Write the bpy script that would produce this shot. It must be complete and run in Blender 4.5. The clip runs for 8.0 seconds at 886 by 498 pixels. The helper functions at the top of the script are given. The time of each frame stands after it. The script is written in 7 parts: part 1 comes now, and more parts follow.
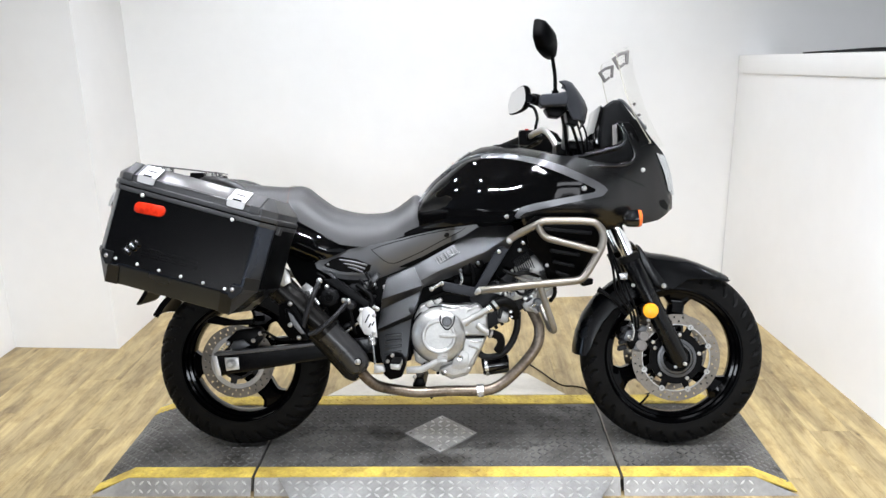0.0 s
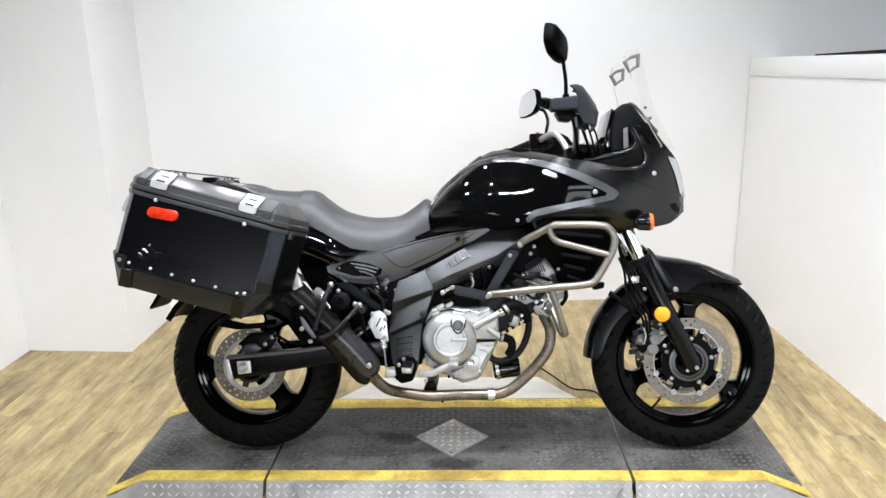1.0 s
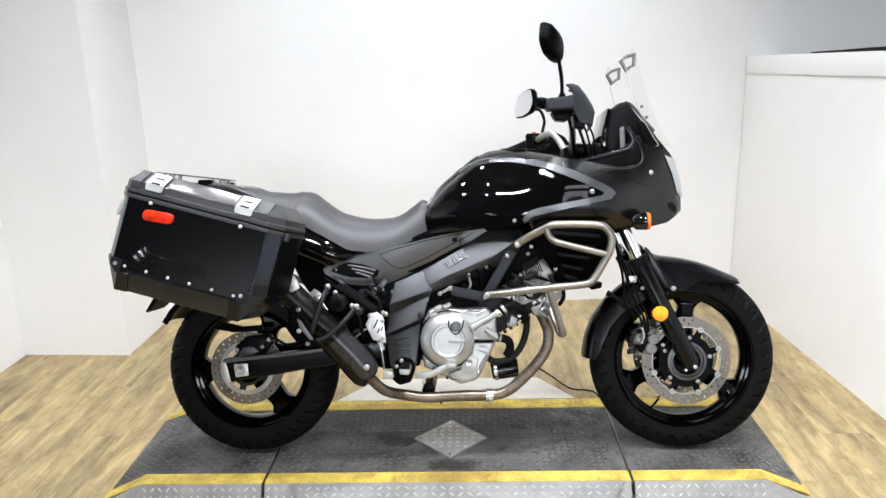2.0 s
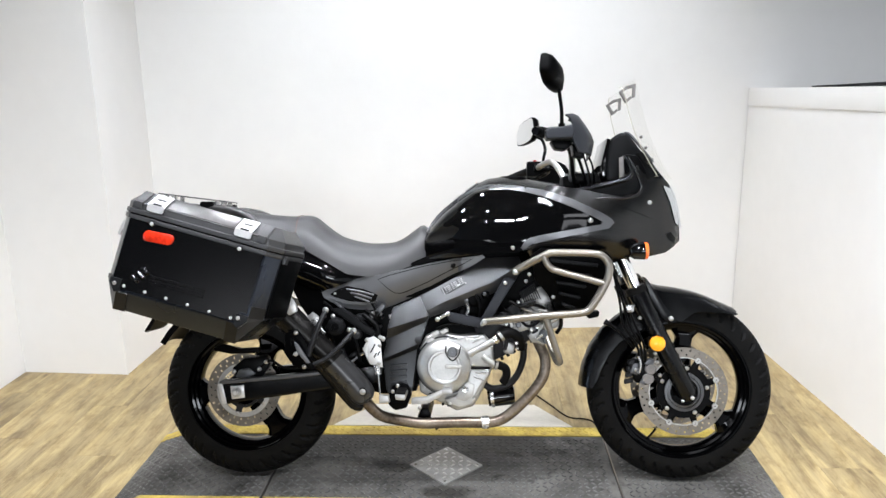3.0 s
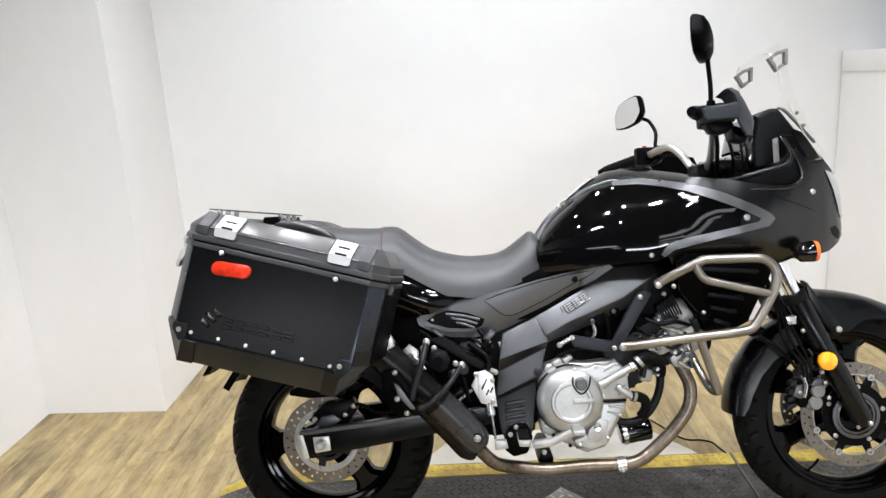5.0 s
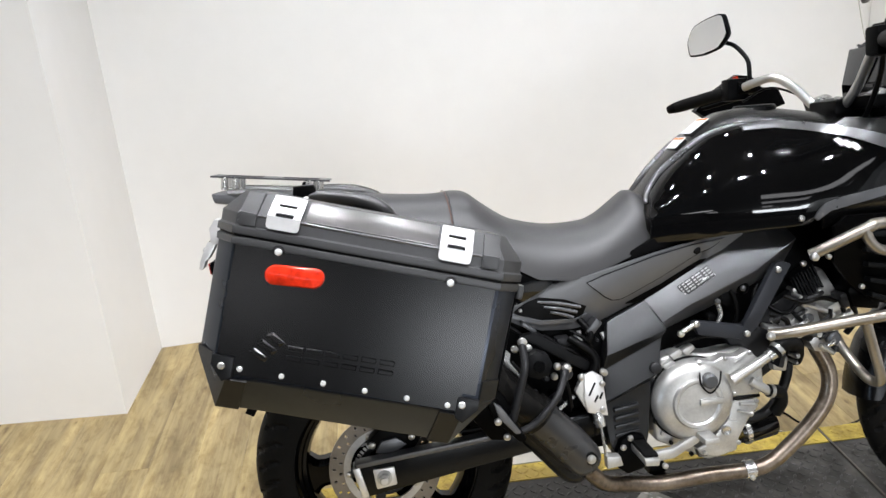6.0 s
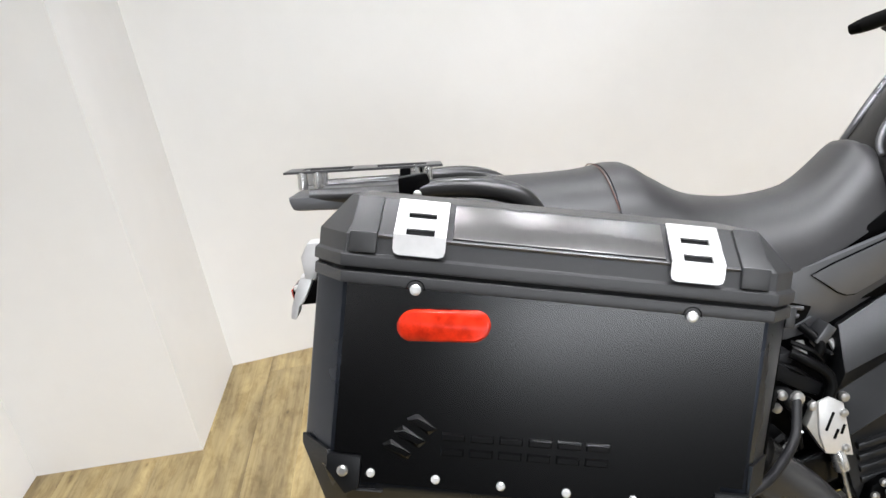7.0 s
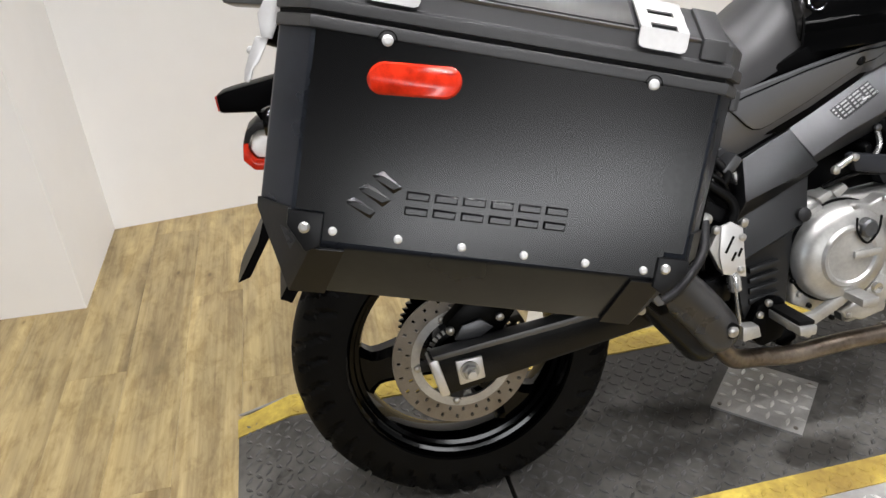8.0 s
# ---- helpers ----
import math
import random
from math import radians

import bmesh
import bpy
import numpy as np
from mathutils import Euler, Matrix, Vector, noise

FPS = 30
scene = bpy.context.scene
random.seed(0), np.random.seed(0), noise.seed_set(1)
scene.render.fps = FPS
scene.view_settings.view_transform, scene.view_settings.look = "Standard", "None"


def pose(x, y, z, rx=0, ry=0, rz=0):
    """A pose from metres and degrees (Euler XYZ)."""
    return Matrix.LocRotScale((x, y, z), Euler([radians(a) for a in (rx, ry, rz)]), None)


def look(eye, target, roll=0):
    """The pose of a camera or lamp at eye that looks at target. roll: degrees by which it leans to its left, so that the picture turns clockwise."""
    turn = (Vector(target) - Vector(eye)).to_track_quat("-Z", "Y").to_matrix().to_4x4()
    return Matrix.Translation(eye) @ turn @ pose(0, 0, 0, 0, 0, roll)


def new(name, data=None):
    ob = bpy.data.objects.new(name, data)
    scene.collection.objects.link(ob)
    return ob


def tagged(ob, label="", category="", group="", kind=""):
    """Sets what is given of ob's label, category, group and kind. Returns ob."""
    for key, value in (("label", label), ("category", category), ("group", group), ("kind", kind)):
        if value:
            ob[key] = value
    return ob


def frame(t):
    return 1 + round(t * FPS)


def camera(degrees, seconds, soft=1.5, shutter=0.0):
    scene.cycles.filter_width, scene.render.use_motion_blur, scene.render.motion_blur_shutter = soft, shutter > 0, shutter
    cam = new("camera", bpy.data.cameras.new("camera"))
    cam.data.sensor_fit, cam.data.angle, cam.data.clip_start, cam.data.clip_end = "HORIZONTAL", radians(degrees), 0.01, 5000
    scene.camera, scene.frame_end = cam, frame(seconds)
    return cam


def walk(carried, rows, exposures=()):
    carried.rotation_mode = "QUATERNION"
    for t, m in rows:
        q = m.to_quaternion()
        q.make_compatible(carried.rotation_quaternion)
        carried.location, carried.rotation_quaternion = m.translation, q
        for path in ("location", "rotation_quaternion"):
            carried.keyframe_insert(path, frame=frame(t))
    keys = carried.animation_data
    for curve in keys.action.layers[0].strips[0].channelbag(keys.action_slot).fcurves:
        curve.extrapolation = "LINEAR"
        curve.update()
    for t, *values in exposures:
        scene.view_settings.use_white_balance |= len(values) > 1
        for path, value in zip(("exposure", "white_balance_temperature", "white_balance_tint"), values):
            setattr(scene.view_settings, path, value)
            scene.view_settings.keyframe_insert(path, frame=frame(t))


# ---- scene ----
cam = camera(60.5, 8.0)
PATH = [
    (0, (0.042, -2.486, 1.435), (-0.017, -0.563, 0.888), -1.1),
    (0.5, (0.04, -2.487, 1.44), (-0.032, -0.562, 0.902), -1.0),
    (1, (0.04, -2.488, 1.44), (-0.046, -0.564, 0.9), -1.4),
    (2.5, (0.048, -2.478, 1.439), (-0.029, -0.553, 0.902), -1.9),
    (3, (0.065, -2.489, 1.447), (-0.028, -0.549, 0.97), -0.8),
    (3.5, (0.071, -2.502, 1.449), (-0.188, -0.597, 0.897), -0.6),
    (4, (-0.022, -2.412, 1.485), (-0.29, -0.491, 0.997), -2.9),
    (4.2, (-0.104, -2.369, 1.487), (-0.296, -0.442, 0.986), -3.9),
    (4.5, (-0.194, -2.296, 1.466), (-0.361, -0.401, 0.85), -4.6),
    (4.7, (-0.227, -2.218, 1.443), (-0.305, -0.325, 0.801), -1.8),
    (5, (-0.312, -2.045, 1.434), (-0.384, -0.115, 0.917), -3.6),
    (5.2, (-0.381, -1.938, 1.441), (-0.531, -0.005, 0.951), -5.6),
    (6.3, (-0.798, -1.319, 1.403), (-0.558, 0.506, 0.621), -3.1),
    (6.5, (-0.802, -1.196, 1.39), (-0.615, 0.631, 0.599), -3.5),
    (7, (-0.868, -1.043, 1.33), (-0.84, 0.8, 0.554), -10.2),
    (7.2, (-0.893, -1.036, 1.313), (-0.743, 0.791, 0.514), -9.9),
    (7.5, (-0.948, -1.059, 1.273), (-0.72, 0.746, 0.441), -7.4),
    (7.7, (-0.980, -1.078, 1.250), (-0.725, 0.699, 0.370), -4.3),
    (8, (-0.992, -1.092, 1.198), (-0.67, 0.602, 0.184), -3.7),
]
walk(cam, [(t, look(eye, target, roll)) for t, eye, target, roll in PATH], exposures=[(0, -0.57, 6310, 12.5), (4, -0.57, 6380, 12.5), (5, -0.65, 6440, 13), (6.5, -0.71, 6530, 12.5), (7.5, -0.78, 6620, 13), (8, -0.94, 6770, 14)])

# ---- light: ceiling spots of the photo bay ----
world = bpy.data.worlds.new("world")
world.use_nodes = True
world.node_tree.nodes["Background"].inputs[0].default_value = (0.9, 0.95, 1.0, 1)
world.node_tree.nodes["Background"].inputs[1].default_value = 0.2
scene.world = world
FLOOR, CEIL = -0.057, 2.62
# The last spot, beyond the half wall, is added unseen to brighten that corner.
SPOTS = [(-1.5, -0.5), (-0.75, -0.62), (0.0, -0.55), (0.75, -0.62), (1.3, -0.5), (-1.2, -1.45), (-0.4, -1.55), (0.4, -1.5), (1.1, -1.45), (-1.35, 0.55), (-0.75, 0.85), (-0.1, 0.95), (0.55, 0.98), (1.15, 0.95), (2.5, 0.7)]
for i, (x, y) in enumerate(SPOTS):
    lamp = bpy.data.lights.new("ceiling_spot", "AREA")
    lamp.shape, lamp.size, lamp.energy, lamp.color = "DISK", 0.10, (16 if abs(x) > 1.05 else 23) * (0.62 if y > 0.3 else 1), (0.925, 0.962, 1.0)
    lamp.spread = radians(125)
    new("ceiling_spot", lamp).matrix_world = pose(x, y, CEIL - 0.02)


daylight = bpy.data.lights.new("window_daylight", "AREA")
daylight.shape, daylight.size, daylight.size_y, daylight.energy, daylight.color = "RECTANGLE", 2.2, 1.6, 230, (0.62, 0.8, 1.0)
new("window_daylight", daylight).matrix_world = look((-5.35, -2.6, 1.25), (0, -2.6, 1.0))

# Unseen lamps added out of view to put sheen on case, lid and seat.
added_sheen_lamp = bpy.data.lights.new("added_sheen_lamp", "AREA")
added_sheen_lamp.shape, added_sheen_lamp.size, added_sheen_lamp.size_y, added_sheen_lamp.energy, added_sheen_lamp.color = "RECTANGLE", 5.0, 0.8, 500, (0.9, 0.96, 1.0)
new("added_sheen_lamp", added_sheen_lamp).matrix_world = look((0.9, -11.95, 2.18), (0.9, 0, 2.18))
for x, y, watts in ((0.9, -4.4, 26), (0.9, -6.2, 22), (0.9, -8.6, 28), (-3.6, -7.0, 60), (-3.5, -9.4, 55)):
    panel_light = bpy.data.lights.new("added_panel_lamp", "AREA")
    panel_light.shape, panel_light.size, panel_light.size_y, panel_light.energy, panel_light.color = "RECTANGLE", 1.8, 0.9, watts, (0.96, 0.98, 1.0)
    new("added_panel_lamp", panel_light).matrix_world = pose(x, y, CEIL - 0.02)


# ---- materials ----
def material(name, color, rough=0.5, metal=0.0, vary=0.12, scale=8.0, bump=0.0, bump_scale=120.0, dark=None, random_object=0.0, coat=0.0, rough_vary=0.1, stretch=(1, 1, 1), spec=0.5):
    m = bpy.data.materials.new(name)
    m.use_nodes = True
    nt = m.node_tree
    n, l = nt.nodes, nt.links
    bsdf = n["Principled BSDF"]
    bsdf.inputs["Metallic"].default_value = metal
    bsdf.inputs["Coat Weight"].default_value = coat
    bsdf.inputs["Coat Roughness"].default_value = 0.03
    bsdf.inputs["Specular IOR Level"].default_value = spec
    tc = n.new("ShaderNodeTexCoord")
    mp = n.new("ShaderNodeMapping")
    mp.inputs["Scale"].default_value = stretch
    l.new(tc.outputs["Object"], mp.inputs["Vector"])
    big = n.new("ShaderNodeTexNoise")
    big.inputs["Scale"].default_value, big.inputs["Detail"].default_value = scale, 6
    fine = n.new("ShaderNodeTexNoise")
    fine.inputs["Scale"].default_value, fine.inputs["Detail"].default_value = scale * 9, 3
    l.new(mp.outputs[0], big.inputs["Vector"])
    l.new(mp.outputs[0], fine.inputs["Vector"])
    add = n.new("ShaderNodeMath")
    add.operation = "MULTIPLY_ADD"
    add.inputs[1].default_value = 0.35
    l.new(fine.outputs["Fac"], add.inputs[0])
    l.new(big.outputs["Fac"], add.inputs[2])
    ramp = n.new("ShaderNodeValToRGB")
    ramp.color_ramp.elements[0].position, ramp.color_ramp.elements[1].position = 0.45, 0.9
    lo = dark or tuple(c * (1 - vary) for c in color)
    hi = tuple(min(1.0, c * (1 + vary)) for c in color)
    ramp.color_ramp.elements[0].color, ramp.color_ramp.elements[1].color = (*lo, 1), (*hi, 1)
    l.new(add.outputs[0], ramp.inputs[0])
    out = ramp.outputs[0]
    if random_object:
        info = n.new("ShaderNodeObjectInfo")
        hsv = n.new("ShaderNodeHueSaturation")
        mr = n.new("ShaderNodeMapRange")
        mr.inputs[3].default_value, mr.inputs[4].default_value = 1 - random_object, 1 + random_object
        l.new(info.outputs["Random"], mr.inputs[0])
        l.new(mr.outputs[0], hsv.inputs["Value"])
        l.new(out, hsv.inputs["Color"])
        out = hsv.outputs[0]
    l.new(out, bsdf.inputs["Base Color"])
    rr = n.new("ShaderNodeMapRange")
    rr.inputs[3].default_value, rr.inputs[4].default_value = max(0.02, rough - rough_vary), min(1, rough + rough_vary)
    l.new(big.outputs["Fac"], rr.inputs[0])
    l.new(rr.outputs[0], bsdf.inputs["Roughness"])
    if bump:
        bn = n.new("ShaderNodeTexNoise")
        bn.inputs["Scale"].default_value, bn.inputs["Detail"].default_value = bump_scale, 4
        l.new(mp.outputs[0], bn.inputs["Vector"])
        b = n.new("ShaderNodeBump")
        b.inputs["Strength"].default_value, b.inputs["Distance"].default_value = bump, 0.002
        l.new(bn.outputs["Fac"], b.inputs["Height"])
        l.new(b.outputs[0], bsdf.inputs["Normal"])
    return m


def glass(name, tint, gloss_rough=0.03, amount=0.06):
    m = bpy.data.materials.new(name)
    m.use_nodes = True
    n, l = m.node_tree.nodes, m.node_tree.links
    n.remove(n["Principled BSDF"])
    tr, gl, mix, lw, fr = n.new("ShaderNodeBsdfTransparent"), n.new("ShaderNodeBsdfGlossy"), n.new("ShaderNodeMixShader"), n.new("ShaderNodeLayerWeight"), n.new("ShaderNodeMapRange")
    tr.inputs[0].default_value = (*tint, 1)
    gl.inputs["Roughness"].default_value = gloss_rough
    lw.inputs[0].default_value = 0.35
    fr.inputs[3].default_value, fr.inputs[4].default_value = amount * 0.3, amount
    l.new(lw.outputs["Facing"], fr.inputs[0])
    l.new(fr.outputs[0], mix.inputs[0])
    l.new(tr.outputs[0], mix.inputs[1])
    l.new(gl.outputs[0], mix.inputs[2])
    l.new(mix.outputs[0], n["Material Output"].inputs[0])
    return m


WALL = material("white_wall_paint", (0.82, 0.81, 0.79), 0.75, vary=0.025, scale=1.5, bump=0.15, bump_scale=260)
CEILING = material("dark_ceiling_paint", (0.06, 0.058, 0.055), 0.9, vary=0.1, scale=2)
GREYWALL = material("grey_wall_paint", (0.6, 0.6, 0.59), 0.8, vary=0.05, scale=2)
DARKWALL = material("dark_unseen_wall", (0.03, 0.03, 0.03), 0.8, vary=0.2, scale=2)
GLOSS = material("gloss_black_paint", (0.0015, 0.0015, 0.0016), 0.05, vary=0.1, rough_vary=0.02, coat=0.3, spec=0.35)
CHARCOAL = material("charcoal_metallic_paint", (0.044, 0.0435, 0.043), 0.25, metal=0.95, vary=0.06, scale=14, bump=0.01, bump_scale=900, spec=0.14, rough_vary=0.02)
SATIN = material("satin_black_plastic", (0.0008, 0.0008, 0.0009), 0.4, vary=0.15, scale=12, bump=0.05, bump_scale=700, spec=0.04)
FENDERBLACK = material("glossy_black_plastic", (0.0012, 0.0013, 0.0016), 0.24, vary=0.12, scale=12, spec=0.24, bump=0.02, bump_scale=500)
TRIM = material("grey_painted_trim", (0.125, 0.125, 0.129), 0.30, metal=0.75, vary=0.06, scale=15)
PLASTIC = material("dark_grey_plastic", (0.0040, 0.0041, 0.0044), 0.42, vary=0.12, scale=18, bump=0.08, bump_scale=800, spec=0.1)
COVERGREY = material("grey_moulded_plastic", (0.066, 0.067, 0.071), 0.37, vary=0.06, scale=16, bump=0.05, bump_scale=900, spec=0.75, rough_vary=0.04)
CYLDARK = material("dark_engine_casting", (0.02, 0.02, 0.021), 0.45, metal=0.5, vary=0.2, scale=16, bump=0.06, bump_scale=500, spec=0.2)
GUARD = material("blue_grey_plastic", (0.019, 0.0203, 0.0238), 0.40, vary=0.1, scale=18, bump=0.04, bump_scale=700, spec=0.16)
VINYL = material("seat_vinyl", (0.0205, 0.020, 0.0206), 0.44, vary=0.1, scale=10, bump=0.15, bump_scale=900, spec=0.58)
THREAD = material("brown_thread", (0.12, 0.06, 0.045), 0.8)
RUBBER = material("tyre_rubber", (0.0040, 0.0039, 0.0038), 0.55, vary=0.4, scale=14, bump=0.14, bump_scale=500, spec=0.07)
RIMPAINT = material("rim_black_paint", (0.0008, 0.0008, 0.0009), 0.07, vary=0.15, scale=20, coat=0.03, spec=0.13, rough_vary=0.02)
FRAMEGREY = material("cast_frame_grey", (0.085, 0.0865, 0.090), 0.35, metal=0.7, vary=0.06, scale=16, bump=0.02, bump_scale=500, rough_vary=0.03)
# Same frame metal in a darker tone: shade put into the colour.
FRAMESHADE = material("shaded_cast_frame", (0.036, 0.0367, 0.038), 0.32, metal=0.8, vary=0.06, scale=16, bump=0.015, bump_scale=600, spec=0.25, rough_vary=0.02)
BLACKMETAL = material("black_painted_steel", (0.0008, 0.0008, 0.0009), 0.34, vary=0.2, scale=20, spec=0.07)
CASE = material("cast_aluminium", (0.40, 0.395, 0.38), 0.38, metal=0.72, vary=0.2, scale=18, bump=0.1, bump_scale=420)
POLISHED = material("polished_aluminium", (0.55, 0.545, 0.53), 0.26, metal=0.9, vary=0.1, scale=24)
CHROME = material("chrome", (0.82, 0.82, 0.82), 0.09, metal=1.0, vary=0.04)
STEEL = material("brushed_disc_steel", (0.175, 0.157, 0.135), 0.36, metal=0.85, vary=0.16, scale=30)
EXHAUST = material("heated_steel_pipe", (0.21, 0.175, 0.14), 0.33, metal=0.85, vary=0.3, scale=11, dark=(0.05, 0.034, 0.022))
MUFFLER = material("dark_muffler_coat", (0.014, 0.0133, 0.0125), 0.26, metal=0.6, vary=0.25, scale=9, spec=0.12)
CRASHBAR = material("stainless_tube", (0.24, 0.218, 0.187), 0.34, metal=0.9, vary=0.14, scale=14)
CASEBLACK = material("black_powder_coat", (0.0006, 0.0006, 0.0007), 0.22, vary=0.15, scale=5, spec=0.34, rough_vary=0.0)
CASEGREY = material("black_anodised_edge", (0.040, 0.045, 0.056), 0.28, metal=0.9, vary=0.1, scale=9, spec=0.22, rough_vary=0.04)
LIDPLASTIC = material("lid_dark_plastic", (0.024, 0.024, 0.0245), 0.40, vary=0.12, scale=15, bump=0.1, bump_scale=900, spec=0.55, rough_vary=0.05)
CORNER = material("black_cast_corner", (0.006, 0.0062, 0.0066), 0.36, vary=0.25, scale=22, bump=0.1, bump_scale=700, spec=0.22)
LIDMETAL = material("lid_brushed_panel", (0.15, 0.146, 0.142), 0.30, metal=0.85, vary=0.1, scale=10, rough_vary=0.04)
PLATE = material("stamped_stainless", (0.62, 0.61, 0.60), 0.38, metal=0.65, vary=0.08, scale=20)
BOLT = material("bright_bolt", (0.42, 0.415, 0.40), 0.34, metal=0.9, vary=0.1, scale=60)
REDLENS = material("red_reflector", (0.50, 0.022, 0.006), 0.2, vary=0.35, scale=90, coat=0.2, spec=0.3)
ORANGE = material("orange_reflector", (0.95, 0.36, 0.01), 0.22, vary=0.06, scale=60, coat=0.4)
AMBER = material("amber_lens", (0.85, 0.16, 0.03), 0.2, vary=0.1, scale=40, coat=0.4)
STICKER = material("white_sticker", (0.7, 0.7, 0.69), 0.45, vary=0.06, scale=30)
LIGHTPRINT = material("pale_print", (0.24, 0.24, 0.24), 0.5)
CLIPGREY = material("grey_clip_plastic", (0.13, 0.12, 0.112), 0.5, vary=0.15, scale=40)
MIRROR = material("mirror_glass", (0.86, 0.87, 0.88), 0.02, metal=1.0, vary=0.01, rough_vary=0.0)
LENS = glass("headlight_lens", (0.9, 0.92, 0.94), 0.05, 0.3)
SCREEN = glass("clear_windscreen", (0.992, 0.992, 0.988), 0.05, 0.03)
DECK = material("worn_dark_deck_paint", (0.088, 0.084, 0.077), 0.56, vary=0.42, scale=5, dark=(0.019, 0.0175, 0.0155), bump=0.1, bump_scale=200, spec=0.25)
LUGS = material("worn_tread_lugs", (0.100, 0.098, 0.095), 0.42, metal=0.3, vary=0.45, scale=6, dark=(0.023, 0.023, 0.022), spec=0.4)
YELLOW = material("yellow_safety_paint", (0.60, 0.455, 0.085), 0.6, vary=0.2, scale=9, dark=(0.28, 0.19, 0.04), bump=0.08, bump_scale=300, spec=0.3)
LUGSILVER = material("bright_tread_lugs", (0.58, 0.57, 0.545), 0.34, metal=0.7, vary=0.15, scale=20)
TREADSILVER = material("bare_tread_plate", (0.34, 0.332, 0.318), 0.45, metal=0.55, vary=0.25, scale=8)


def plank_material():
    """Printed oak plank: pale yellow ground, grey-brown blotches along the grain, fine streaks and knots; every plank differs."""
    m = bpy.data.materials.new("oak_vinyl_plank")
    m.use_nodes = True
    n, l = m.node_tree.nodes, m.node_tree.links
    bsdf = n["Principled BSDF"]
    tc, info, off = n.new("ShaderNodeTexCoord"), n.new("ShaderNodeObjectInfo"), n.new("ShaderNodeVectorMath")
    mul = n.new("ShaderNodeMath")
    mul.operation = "MULTIPLY"
    mul.inputs[1].default_value = 37.0
    l.new(info.outputs["Random"], mul.inputs[0])
    l.new(tc.outputs["Object"], off.inputs[0])
    l.new(mul.outputs[0], off.inputs[1])

    def noise(scale, sx, sy, detail, rough=0.55, warp=0.0):
        mp, tx = n.new("ShaderNodeMapping"), n.new("ShaderNodeTexNoise")
        mp.inputs["Scale"].default_value = (sx, sy, 1)
        l.new(off.outputs[0], mp.inputs["Vector"])
        l.new(mp.outputs[0], tx.inputs["Vector"])
        tx.inputs["Scale"].default_value, tx.inputs["Detail"].default_value, tx.inputs["Roughness"].default_value, tx.inputs["Distortion"].default_value = scale, detail, rough, warp
        return tx.outputs["Fac"]

    def ramp(fac, stops):
        r = n.new("ShaderNodeValToRGB")
        while len(r.color_ramp.elements) < len(stops):
            r.color_ramp.elements.new(0.5)
        for e, (p, c) in zip(r.color_ramp.elements, stops):
            e.position, e.color = p, (*c, 1)
        l.new(fac, r.inputs[0])
        return r.outputs[0]

    def mix(kind, fac, a, b):
        x = n.new("ShaderNodeMix")
        x.data_type, x.blend_type = "RGBA", kind
        x.inputs["Factor"].default_value = fac
        l.new(a, x.inputs[6])
        l.new(b, x.inputs[7])
        return x.outputs[2]
    ground = ramp(noise(1.0, 11.0, 1.7, 4, 0.6, 0.5), [(0.30, (0.205, 0.150, 0.074)), (0.46, (0.345, 0.265, 0.134)), (0.66, (0.505, 0.390, 0.188))])
    streak = ramp(noise(1.0, 90.0, 2.2, 4, 0.6, 0.2), [(0.34, (0.76, 0.73, 0.68)), (0.60, (1, 1, 1))])
    mottle = ramp(noise(1.0, 22.0, 9.0, 4, 0.7, 0.4), [(0.36, (0.66, 0.61, 0.52)), (0.56, (1, 1, 1))])
    mp, vor = n.new("ShaderNodeMapping"), n.new("ShaderNodeTexVoronoi")
    mp.inputs["Scale"].default_value = (9.0, 4.2, 1)
    l.new(off.outputs[0], mp.inputs["Vector"])
    l.new(mp.outputs[0], vor.inputs["Vector"])
    vor.inputs["Scale"].default_value = 1.0
    knot = ramp(vor.outputs["Distance"], [(0.025, (0.26, 0.20, 0.14)), (0.07, (0.78, 0.74, 0.68)), (0.15, (1, 1, 1))])
    out = mix("MULTIPLY", 0.8, mix("MULTIPLY", 0.85, mix("MULTIPLY", 0.9, ground, streak), mottle), knot)
    hsv, mr = n.new("ShaderNodeHueSaturation"), n.new("ShaderNodeMapRange")
    mr.inputs[3].default_value, mr.inputs[4].default_value = 0.91, 1.08
    l.new(info.outputs["Random"], mr.inputs[0])
    l.new(mr.outputs[0], hsv.inputs["Value"])
    l.new(out, hsv.inputs["Color"])
    l.new(hsv.outputs[0], bsdf.inputs["Base Color"])
    bsdf.inputs["Roughness"].default_value = 0.42
    bsdf.inputs["Specular IOR Level"].default_value = 0.4
    b = n.new("ShaderNodeBump")
    b.inputs["Strength"].default_value, b.inputs["Distance"].default_value = 0.12, 0.001
    l.new(noise(1.0, 160.0, 5.0, 3), b.inputs["Height"])
    l.new(b.outputs[0], bsdf.inputs["Normal"])
    return m


PLANK = plank_material()


